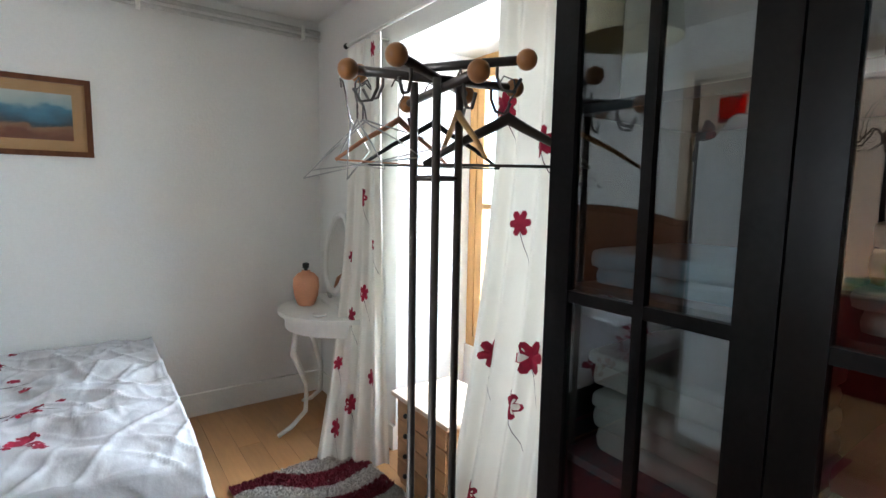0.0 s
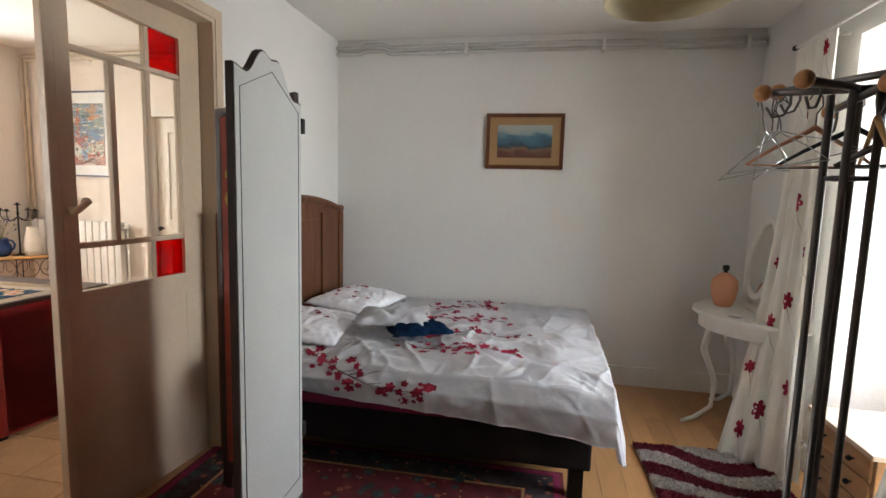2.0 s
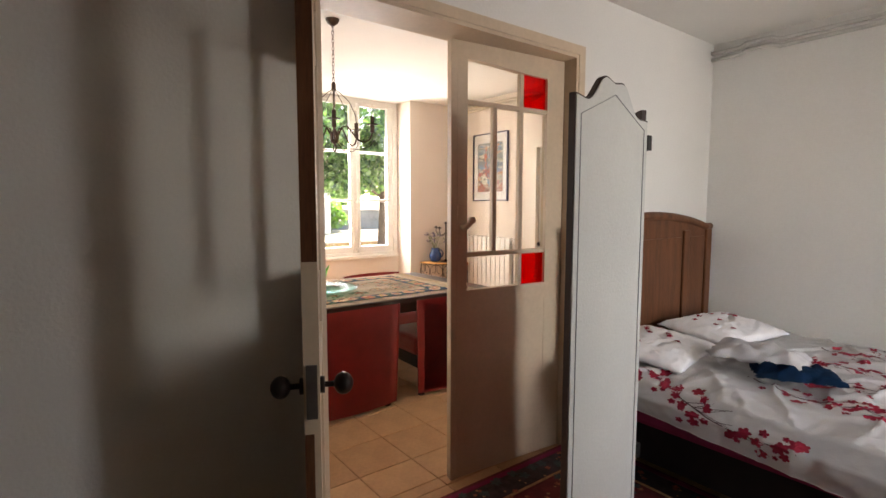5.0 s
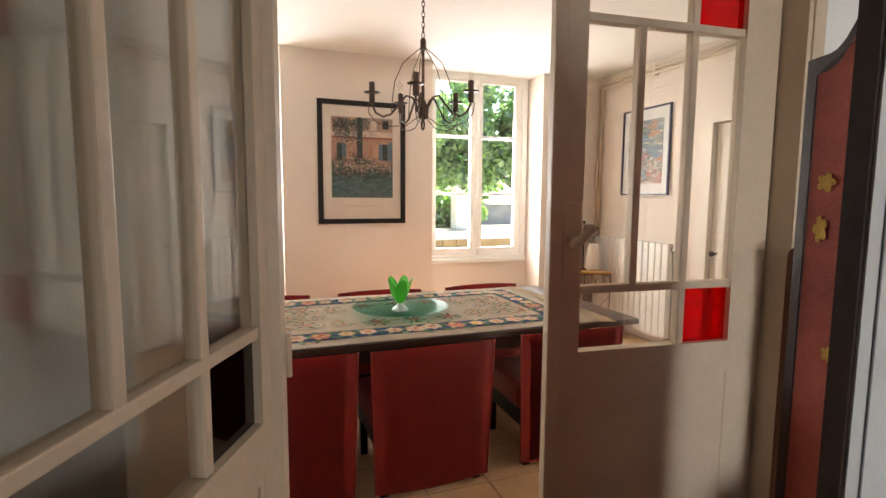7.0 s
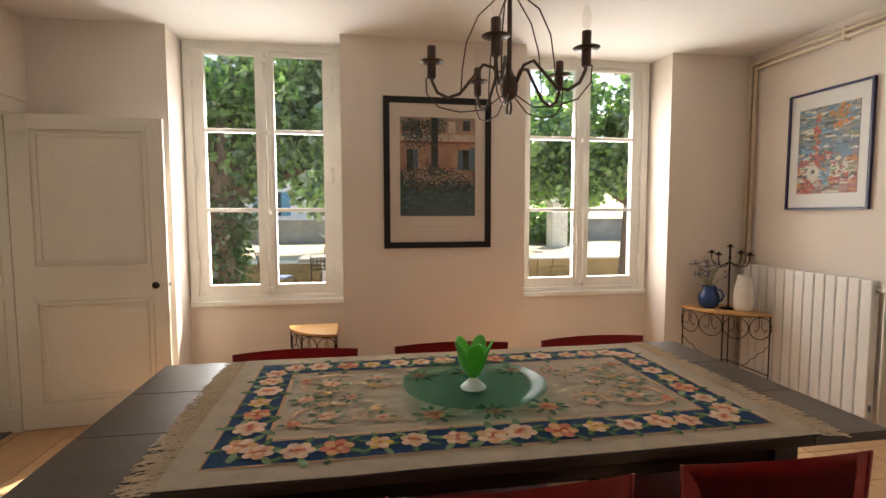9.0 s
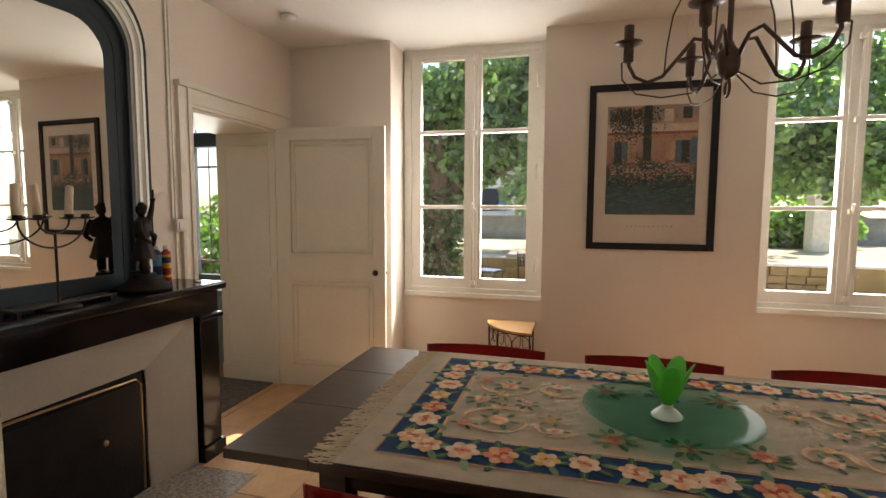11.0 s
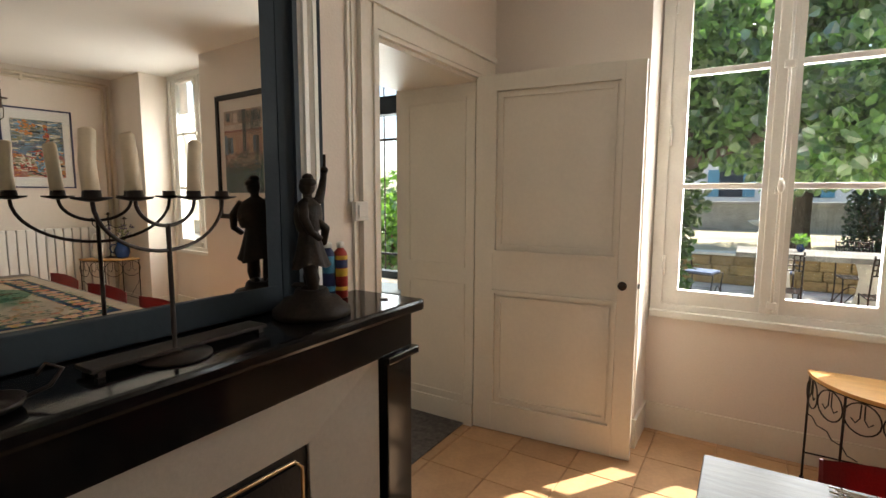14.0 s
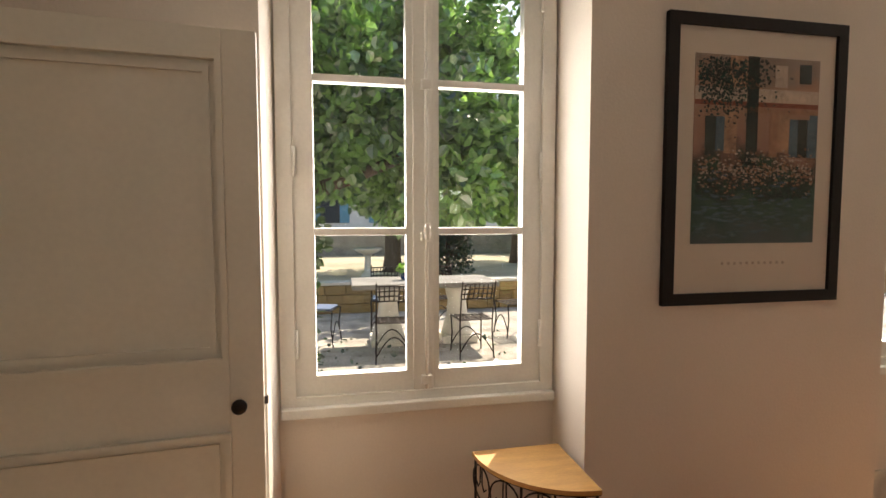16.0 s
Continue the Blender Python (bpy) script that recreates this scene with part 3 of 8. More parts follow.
# ---------------------------------------------------------------- dining table and chairs
table = thing("dining_table", (-3.005, 1.655, 0), "long dark brown wooden dining table with plank top", "table")
tw, tl = 0.595, 1.345
bm = bmesh.new()
for k, (a, b) in enumerate(((-tw, -0.2), (-0.2, 0.2), (0.2, tw))):
    box(bm, a + 0.0015, -tl + 0.3, 0.712, b - 0.0015, tl - 0.3, 0.745, 0.003)
part("tabletop", bm, M_TABLE, table)
for s in (-1, 1):
    bm = bmesh.new()
    for a, b in ((-tw, -0.2), (-0.2, 0.2), (0.2, tw)):
        box(bm, a + 0.0015, s * (tl - 0.298), 0.712, b - 0.0015, s * tl, 0.745, 0.003)
    part("end_leaf", bm, M_TABLE, table)
part("apron", blocks((-tw + 0.09, -tl + 0.35, 0.62, -tw + 0.115, tl - 0.35, 0.712), (tw - 0.115, -tl + 0.35, 0.62, tw - 0.09, tl - 0.35, 0.712), (-tw + 0.115, -tl + 0.35, 0.62, tw - 0.115, -tl + 0.375, 0.712), (-tw + 0.115, tl - 0.375, 0.62, tw - 0.115, tl - 0.35, 0.712)), M_TABLE, table)
for sx in (-1, 1):
    for sy in (-1, 1):
        part("leg", blocks((sx * (tw - 0.06), sy * (tl - 0.30), 0, sx * (tw - 0.15), sy * (tl - 0.39), 0.712), bevel=0.004), M_TABLE, table)


def red_chair(at):
    """Low square-backed chair, upholstered down to the floor; the back stands at local -x."""
    ch = thing("dining_chair", at, "dark red leather upholstered dining chair with low curved back", "chair", "chairs round the table")
    w = 0.315
    def back(u, v):
        z = 0.03 + 0.715 * v
        y = -w + 2 * w * u
        wid = 0.93 + 0.07 * v
        bow = -0.03 * (1 - (2 * u - 1) ** 2)
        return Vector((bow - 0.02 * v, y * wid, z + 0.008 * (1 - (2 * u - 1) ** 2) * v))
    bm = bmesh.new()
    sheet(bm, back, 12, 10, 0.055)
    bmesh.ops.recalc_face_normals(bm, faces=bm.faces)
    sharp = [e for e in bm.edges if len(e.link_faces) == 2 and e.calc_face_angle(0) > 0.9]
    bmesh.ops.bevel(bm, geom=sharp, offset=0.016, segments=3, affect="EDGES")
    for f in bm.faces:
        f.smooth = True
    part("backrest", bm, M_LEATHER, ch)
    for s in (-1, 1):
        bm = bmesh.new()
        tube(bm, [back((s + 1) / 2, v / 8) + Vector((-0.002, s * 0.002, 0)) for v in range(9)], 0.005, 6)
        part("piping", bm, M_LEATHER, ch)
    part("seat", blocks((0.05, -w + 0.03, 0.30, 0.52, w - 0.03, 0.44), bevel=0.03), M_LEATHER, ch)
    part("seat_frame", blocks((0.06, -w + 0.05, 0.2, 0.50, w - 0.05, 0.30), bevel=0.01), M_BLACKWOOD, ch)
    for x in (0.02, 0.46):
        for s in (-1, 1):
            part("leg", blocks((x, s * (w - 0.05), 0, x + 0.04, s * (w - 0.09), 0.21), bevel=0.003), M_BLACKWOOD, ch)
    return ch


first = red_chair(pose(-2.32, 0.98, 0, 0, 0, 180))
for y, jig in ((1.67, 1), (2.47, -1)):
    copy_thing(first, pose(-2.32 + 0.01 * jig, y, 0, 0, 0, 180 + 1.5 * jig))
for y, jig in ((0.90, 1), (1.74, -1), (2.58, 1)):
    copy_thing(first, pose(-3.72, y, 0, 0, 0, jig))

# pendant lamp of the bedroom
M_SHADE = material("cream_lampshade", (0.72, 0.64, 0.42), 0.8, vary=0.04, scale=10, fine=200, bump=0.1)
pendant = thing("pendant_lamp", (0.815, 1.58, BZ), "cream fabric drum pendant lamp, unlit", "ceiling lamp")
bm = bmesh.new()
sheet(bm, lambda u, v: Vector((0.165 * (1 - 0.12 * v) * math.cos(2 * math.pi * u), 0.165 * (1 - 0.12 * v) * math.sin(2 * math.pi * u), 1.965 - BZ + 0.19 * v)), 40, 4)
bmesh.ops.remove_doubles(bm, verts=bm.verts, dist=0.0005)
bmesh.ops.solidify(bm, geom=list(bm.faces), thickness=0.003)
part("shade", bm, M_SHADE, pendant)
bm = bmesh.new()
tube(bm, [(0, 0, 2.05 - BZ), (0, 0, -0.01)], 0.0035, 8)
part("cord", bm, M_WINPAINT, pendant)
bm = bmesh.new()
lathe(bm, [(0.02, 2.0 - BZ), (0.02, 2.07 - BZ), (0.008, 2.085 - BZ)], 14)
for k in range(3):
    a = 2.1 * k
    tube(bm, [(0.015 * math.cos(a), 0.015 * math.sin(a), 2.06 - BZ), (0.15 * math.cos(a), 0.15 * math.sin(a), 2.10 - BZ)], 0.002, 6)
part("socket", bm, M_WINPAINT, pendant)
bm = bmesh.new()
lathe(bm, [(0.012, -0.045), (0.045, -0.02), (0.05, -0.002)], 20)
part("ceiling_rose", bm, M_WINPAINT, pendant)


# ---------------------------------------------------------------- printed flowers
def flower(bm, surf, u, v, ru, rv, petals=5, turn=0.0, deep=0.62, lift=0.002):
    """A lobed flower laid on surf(u, v, lift)."""
    n = petals * 4
    mid = bm.verts.new(surf(u, v, lift))
    ring = []
    for k in range(n):
        a = turn + 2 * math.pi * k / n
        r = deep + (1 - deep) * abs(math.cos(petals * a / 2 - petals * turn / 2)) ** 0.7
        ring.append(bm.verts.new(surf(u + ru * r * math.cos(a), v + rv * r * math.sin(a), lift)))
    for k in range(n):
        bm.faces.new((mid, ring[k], ring[(k + 1) % n]))


def twig(bm, surf, pts, wu, wv, lift=0.0015):
    """A thin stem drawn through (u, v) points."""
    row = []
    for i, (u, v) in enumerate(pts):
        a, b = pts[max(i - 1, 0)], pts[min(i + 1, len(pts) - 1)]
        d = Vector((b[0] - a[0], b[1] - a[1]))
        d.normalize()
        k = 1 - 0.6 * i / len(pts)
        row.append((bm.verts.new(surf(u - d.y * wu * k, v + d.x * wv * k, lift)), bm.verts.new(surf(u + d.y * wu * k, v - d.x * wv * k, lift))))
    for (a, b), (c, d) in zip(row, row[1:]):
        bm.faces.new((a, b, d, c))


# ---------------------------------------------------------------- bedroom: bed
bed = thing("bed", (-0.12, 3.12, 0), "double bed with a black base and white blossom bed linen, unmade", "bed")
part("base", blocks((-0.93, -0.72, 0.15, 0.92, 0.75, 0.35), bevel=0.012), M_BLACKFAB, bed, "black upholstered bed base")
for x in (-0.85, 0.82):
    for y in (-0.68, 0.68):
        part("leg", blocks((x, y - 0.03, 0, x + 0.07, y + 0.03, 0.15), bevel=0.003), M_BLACKWOOD, bed)
part("mattress", blocks((-0.93, -0.76, 0.351, 0.97, 0.76, 0.53), bevel=0.025), M_MAGENTA, bed, "mattress in a magenta fitted sheet")


def cover(u, v, lift=0.0):
    """The duvet: u along the bed from pillow to foot, v across, hanging at the near side, the foot and the far side."""
    x = -0.85 + 2.02 * u
    s = (v - 0.5) * 2.05                 # run across the cloth
    top = 0.612
    half, hang = 0.80, max(0.0, abs(s) - 0.80)
    y = math.copysign(min(abs(s), half) + 0.05 * min(hang, 0.1) / 0.1, s)
    z = top - hang * (0.48 + 0.50 * min(1.0, max(0.0, (x + 0.85) / 1.78)))
    over = max(0.0, x - 1.0)
    if over > 0:
        x = 1.0 + 0.05 * min(1, over * 6)
        z -= over * 1.25
    z = max(z, 0.31 + 0.02 * math.sin(11 * s + 7 * x))
    edge = 0.03 * math.exp(-((half - abs(y)) / 0.10) ** 2) + 0.02 * math.exp(-((0.95 - x) / 0.12) ** 2)
    z -= edge
    n = noise.noise(Vector((x * 3.1, s * 3.1, 0.3))) * 0.018 + noise.noise(Vector((x * 8, s * 6, 4.0))) * 0.012 + abs(noise.noise(Vector((x * 5 + s * 3, s * 9 - x * 2, 7.0)))) * 0.016
    crease = 0.010 * math.sin(9 * x + 17 * s + 5 * noise.noise(Vector((x * 2, s * 2, 9)))) * max(0, (x - 0.1))
    for ax, ay, k, seed in ((0.9, 0.45, 26, 3), (0.35, -0.95, 30, 5), (0.8, -0.6, 38, 8), (0.6, 0.8, 52, 11), (1.0, -0.1, 46, 14)):
        run = ax * x + ay * s + 0.10 * noise.noise(Vector((x * 3, s * 3, seed)))
        crease += 0.023 * (1 - abs(math.sin(k * 0.5 * run))) ** 5 * max(0.0, noise.noise(Vector((x * 2.6, s * 2.6, seed + 20))) + 0.25)
    if hang > 0:
        fold = 0.009 * math.sin(17 * x + 4 * noise.noise(Vector((x * 3, 0, 2)))) * min(1, hang * 6)
        y += math.copysign(fold + 0.010 * noise.noise(Vector((x * 9, s * 14, 2))) + crease * 0.5, s)
    else:
        z += n + crease
    return Vector((x, y, z + (lift if hang <= 0 else lift * 0.3))) + (Vector((0, math.copysign(lift, s), 0)) if hang > 0 else Vector())


bm = bmesh.new()
sheet(bm, cover, 190, 180)
bmesh.ops.solidify(bm, geom=list(bm.faces), thickness=-0.012)
for f in bm.faces:
    f.smooth = True
duvet = part("duvet", bm, M_DUVET, bed, "rumpled white cotton duvet printed with red blossom")
rng = random.Random(4)
bm_f, bm_t = bmesh.new(), bmesh.new()
sprays = [((0.10, 0.150), (0.50, 0.045), 48), ((0.33, 0.29), (0.70, 0.25), 44), ((0.36, 0.43), (0.72, 0.41), 34), ((0.34, 0.56), (0.66, 0.58), 30), ((0.36, 0.70), (0.62, 0.73), 24), ((0.40, 0.85), (0.60, 0.86), 14)]
for (u0, v0), (u1, v1), count in sprays:
    pts = []
    for i in range(25):
        k = i / 24
        pts.append((u0 + (u1 - u0) * k, v0 + (v1 - v0) * k + 0.02 * math.sin(6 * k + u0 * 9)))
    twig(bm_t, cover, pts, 0.0022, 0.0022)
    for i in range(9):
        p = pts[rng.randrange(4, 20)]
        q = (p[0] + rng.uniform(0.03, 0.09), p[1] + rng.uniform(-0.035, 0.035))
        twig(bm_t, cover, [(p[0] + (q[0] - p[0]) * k / 5, p[1] + (q[1] - p[1]) * k / 5) for k in range(6)], 0.001, 0.001)
    for i in range(count):
        p = pts[rng.randrange(3, 24)]
        r = rng.uniform(0.006, 0.0155)
        flower(bm_f, cover, p[0] + rng.uniform(-0.03, 0.03), p[1] + rng.gauss(0, 0.020), r, r * 0.95, 5, rng.uniform(0, 6))
tagged(part("blossom_print", bm_f, M_REDPRINT, duvet), "printed crimson blossoms", kind="stuff")
part("twig_print", bm_t, M_VINE, duvet, "printed dark twigs")


def pillow(at, w, d, h, label, seed):
    th = thing("pillow", at, label, "pillow", "pillows on the bed")
    def skin(side):
        def fn(u, v):
            a, b = 2 * u - 1, 2 * v - 1
            k = ((1 - abs(a) ** 3.0) * (1 - abs(b) ** 3.0)) ** 0.5
            wr = 1 + 0.12 * noise.noise(Vector((a * 3 + seed, b * 3, side))) - 0.16 * (1 - abs(math.sin(5 * a + 3 * b + 2.5 * noise.noise(Vector((a * 2, b * 2, seed)))))) ** 4
            pinch = 1 - 0.06 * (1 - abs(b) ** 2) * abs(a) ** 4
            return Vector((d / 2 * a * pinch, w / 2 * b * (1 - 0.05 * (1 - a * a)), h * (0.35 + side * 0.5 * k * wr) + 0.010 * noise.noise(Vector((a * 7, b * 7 + seed, 3)))))
        return fn
    bm = bmesh.new()
    sheet(bm, skin(1), 44, 52)
    sheet(bm, skin(-0.7), 44, 52)
    bmesh.ops.remove_doubles(bm, verts=bm.verts, dist=0.002)
    body = part("pillowcase", bm, M_SHEET, th)
    bm = bmesh.new()
    r2 = random.Random(seed)
    f1 = skin(1)
    for i in range(9):
        flower(bm, lambda u, v, l: f1(u, v) + Vector((0, 0, l + 0.003)), r2.uniform(0.2, 0.8), r2.uniform(0.2, 0.8), 0.04, 0.03, 5, r2.uniform(0, 6))
    tagged(part("blossom_print", bm, M_REDPRINT, th), "printed crimson blossoms", kind="stuff")
    return th


pillow(pose(-0.78, 2.74, 0.612, 0, 6, 8), 0.64, 0.46, 0.115, "white cotton pillow with red blossom print", 3)
pillow(pose(-0.74, 3.42, 0.615, 0, 5, -10), 0.66, 0.46, 0.125, "crumpled white cotton pillow by the wall", 8)

# headboard
head = thing("headboard", (-1.13, 3.17, 0), "dark walnut arched wooden headboard against the wall", "headboard")
n = 20
outl = [(-0.78, 0.0), (0.78, 0.0), (0.78, 1.28)] + [(0.70 - 1.40 * i / n, 1.29 + 0.085 * (math.sin(math.pi * i / n) ** 0.8)) for i in range(n + 1)] + [(-0.78, 1.28)]
bm = bmesh.new()
extrude_outline(bm, outl, lambda a, b, d: Vector((d, a, b)), 0.045)
part("board", bm, M_OLDWOOD, head)
bm = bmesh.new()
tube(bm, [(0.035, 0.79 - 1.58 * i / n, 1.285 + 0.085 * (math.sin(math.pi * min(max((i - 1) / (n - 2), 0), 1)) ** 0.8)) for i in range(n + 1)], 0.028, 10)
part("top_rail", bm, M_OLDWOOD, head)
for y in (-0.74, 0.74, -0.42, 0.42):
    part("post", blocks((0.045, y - 0.04, 0.25, 0.062, y + 0.04, 1.265), bevel=0.006), M_OLDWOOD, head)
for a, b in ((-0.70, -0.46), (-0.38, 0.38), (0.46, 0.70)):
    part("panel", blocks((0.045, a + 0.012, 0.30, 0.053, b - 0.012, 1.22), bevel=0.006), M_OLDWOOD, head)

# clothes thrown on the bed
def crumple(u, v, w, d, h, seed):
    a, b = 2 * u - 1, 2 * v - 1
    k = max(0.0, 1 - max(abs(a), abs(b)) ** 4)
    return Vector((w / 2 * a * (1 + 0.15 * noise.noise(Vector((b * 3, seed, 0)))), d / 2 * b * (1 + 0.15 * noise.noise(Vector((a * 3, seed, 5)))), h * k * (0.6 + 0.7 * noise.noise(Vector((a * 2.2 + seed, b * 2.2, 1)))) + 0.012 * noise.noise(Vector((a * 6, b * 6, seed)))))


for nm, at, sz, seed, mat, lab in (("shirt", pose(-0.30, 2.80, 0.700, 0, 0, 12), (0.42, 0.26, 0.075), 3, M_SHEET, "crumpled cream shirt with red print lying on the bed"), ("trousers", pose(-0.12, 2.73, 0.672, 0, 0, 30), (0.34, 0.22, 0.06), 7, M_NAVY, "folded navy checked trousers lying on the bed")):
    bm = bmesh.new()
    sheet(bm, lambda u, v: crumple(u, v, *sz, seed), 26, 22)
    bmesh.ops.solidify(bm, geom=list(bm.faces), thickness=0.012)
    ob = tagged(part(nm, bm, mat), lab, "clothing")
    ob.matrix_basis = at

# ---------------------------------------------------------------- folding screen
screen = thing("folding_screen", (0, 0, 0), "folding screen with grey-white back and red brocade front", "room divider")


M_CORD = material("grey_cord", (0.26, 0.27, 0.27), 0.8, vary=0.1, scale=40)


def screen_panel(p, q, h_low, bulge, front, back, edge):
    p, q = Vector((*p, 0)), Vector((*q, 0))
    d = (q - p).normalized()
    nrm = Vector((d.y, -d.x, 0))
    w = (q - p).length
    prof = []
    for i in range(25):
        k = i / 24
        s = math.sin(math.pi * k)
        hgt = h_low + 0.02 * abs(1 - 2 * k) + bulge * (s ** 3) + 0.02 * math.cos(6 * math.pi * k) * s + (0.05 * (1 - k))
        prof.append((w * k, hgt))
    out = [(0, 0.0), (0.045, 0.0), (0.07, 0.10), (w - 0.07, 0.10), (w - 0.045, 0.0), (w, 0.0)] + prof[::-1]
    bm = bmesh.new()
    extrude_outline(bm, out, lambda a, b, t: p + d * a + nrm * (t - 0.012) + Vector((0, 0, b)), 0.024)
    pan = part("panel", bm, edge, screen)
    for sgn, mat in ((1, front), (-1, back)):
        bm = bmesh.new()
        rim = 0.035 if mat is M_BROCADE else 0.006
        inner = [(rim, 0.11 + rim), (w - rim, 0.11 + rim)] + [(min(max(a, rim), w - rim), b - rim * 1.1) for a, b in prof[::-1]]
        extrude_outline(bm, inner, lambda a, b, t: p + d * a + nrm * sgn * (0.0125 + t) + Vector((0, 0, b)), 0.003)
        part("cloth", bm, mat, pan)
        bm = bmesh.new()
        inset = [(0.032, 0.20), (w - 0.032, 0.20), (w - 0.032, h_low - 0.02), (w * 0.5, h_low + 0.09), (0.032, h_low + 0.0)]
        pts = [p + d * a + nrm * sgn * 0.017 + Vector((0, 0, b)) for a, b in inset]
        tube(bm, pts, 0.0017, 6, closed=True)
        part("cord", bm, M_CORD if mat is M_SCREEN else M_SCREENEDGE, pan)
    return pan


screen_panel((-0.456, 1.525), (-0.472, 2.005), 1.755, 0.13, M_SCREEN, M_BROCADE, M_SCREENEDGE)
second = screen_panel((-0.485, 2.02), (-0.92, 2.125), 1.755, 0.13, M_SCREEN, M_BROCADE, M_SCREENEDGE)
for z in (0.4, 1.69):
    part("hinge", blocks((-0.482, 2.002, z - 0.03, -0.452, 2.03, z + 0.03), bevel=0.002), M_BLACK, screen)
bm = bmesh.new()
rng = random.Random(11)
for i in range(26):
    k, z = rng.uniform(0.15, 0.85), rng.uniform(0.3, 1.65)
    base = Vector((-0.485 - 0.435 * k, 2.02 + 0.105 * k, z))
    nrm = Vector((-0.235, -0.972, 0))
    flower(bm, lambda u, v, l: base + Vector((-0.96 * u, 0.28 * u, v)) + nrm * (0.0175 + l), 0, 0, rng.uniform(0.015, 0.035), rng.uniform(0.015, 0.035), 5, rng.uniform(0, 6))
tagged(part("woven_print", bm, M_YELLOW, second), "woven yellow flowers", kind="stuff")

# ---------------------------------------------------------------- wardrobe
ward = thing("wardrobe", (1.42, 0.40, 0), "black lacquered wardrobe with glazed doors, full shelves", "wardrobe")
part("carcass", blocks((0.03, -0.92, 0, 0.54, -0.89, 2.12), (0.03, 0.89, 0, 0.54, 0.92, 2.12), (0.52, -0.89, 0.06, 0.54, 0.89, 2.10), (0.03, -0.89, 0, 0.52, 0.89, 0.07), (0.0, -0.93, 2.12, 0.55, 0.93, 2.16)), M_BLACKWOOD, ward)
M_SHELF = material("grey_shelf", (0.10, 0.10, 0.10), 0.6, vary=0.06)
for z in (0.48, 0.88, 1.265, 1.65):
    part("shelf", blocks((0.05, -0.888, z - 0.01, 0.515, 0.888, z + 0.01)), M_SHELF, ward)
for k in range(4):
    y1, y0 = 0.915 - 0.457 * k, 0.915 - 0.457 * (k + 1) + 0.004
    d = part("door", blocks((0, y0, 0.05, 0.026, y0 + 0.062, 2.10), (0, y1 - 0.062, 0.05, 0.026, y1, 2.10), (0, y0 + 0.062, 0.05, 0.026, y1 - 0.062, 0.80), (0, y0 + 0.062, 2.02, 0.026, y1 - 0.062, 2.10)), M_BLACKWOOD, ward)
    ym = (y0 + y1) / 2
    part("glazing_bar", blocks((0.002, ym - 0.011, 0.80, 0.022, ym + 0.011, 2.02), (0.003, y0 + 0.062, 1.245, 0.021, y1 - 0.062, 1.27)), M_BLACKWOOD, d)
    for a, b in ((y0 + 0.062, ym - 0.011), (ym + 0.011, y1 - 0.062)):
        for lo, hi in ((0.80, 1.245), (1.27, 2.02)):
            part("pane", blocks((0.010, a, lo, 0.013, b, hi)), M_GLASS_WARD, d)
M_LINEN = material("folded_linen", (0.68, 0.63, 0.52), 0.9, vary=0.1, scale=14, fine=200, bump=0.3)
M_LINENB = material("blue_linen", (0.30, 0.50, 0.56), 0.9, vary=0.1, scale=14, fine=200, bump=0.3)
M_MUSTARD = material("mustard_linen", (0.55, 0.40, 0.12), 0.9, vary=0.1, scale=14, fine=200, bump=0.3)


def folded(at, w, d, layers, mat, lab, seed):
    """A stack of folded cloths, each layer with a rounded, uneven edge."""
    th = thing("folded_linen", at, lab, "linen", "linen in the wardrobe")
    z, r = 0, random.Random(seed)
    for i in range(layers):
        h = r.uniform(0.03, 0.055)
        bm = bmesh.new()
        box(bm, -d / 2 + r.uniform(0, 0.02), -w / 2 + r.uniform(0, 0.03), z, d / 2 - r.uniform(0, 0.02), w / 2 - r.uniform(0, 0.03), z + h, h * 0.4)
        bmesh.ops.subdivide_edges(bm, edges=bm.edges, cuts=2)
        for v in bm.verts:
            v.co += Vector((0, 0, 0.012 * noise.noise(v.co * 9 + Vector((seed, i, 0))) * (v.co.z > z + 0.006)))
        for f in bm.faces:
            f.smooth = True
        part("cloth", bm, mat[i % len(mat)], th)
        z += h + 0.001
    return th


for y, z, n, mats, lab, sd in ((1.08, 1.276, 2, [M_LINENB], "crumpled pale blue cushion covers", 1), (1.07, 0.891, 5, [M_LINEN], "pile of cream embroidered tablecloths", 2), (0.62, 1.276, 4, [M_LINEN, M_LINEN, M_MUSTARD], "pile of white and mustard folded linen", 3), (0.62, 0.891, 4, [M_LINEN, M_MAGENTA], "pile of white and red folded linen", 4), (0.15, 1.276, 4, [M_LINEN], "pile of white folded linen", 5), (-0.2, 0.891, 4, [M_LINENB, M_LINEN], "pile of blue and white folded linen", 6)):
    folded(pose(1.69, y, z, 0, 0, 4 * sd % 7 - 3), 0.39, 0.38, n, mats, lab, sd)
for y, mat in ((1.06, M_LINEN), (0.60, M_LINENB)):
    b = thing("storage_box", (1.70, y, 1.661), "translucent pale storage box with fabric inside", "box", "boxes in the wardrobe")
    part("body", blocks((-0.16, -0.18, 0, 0.16, 0.18, 0.22), bevel=0.012), mat, b)
    part("lid", blocks((-0.17, -0.19, 0.221, 0.17, 0.19, 0.245), bevel=0.006), M_SCREEN, b)

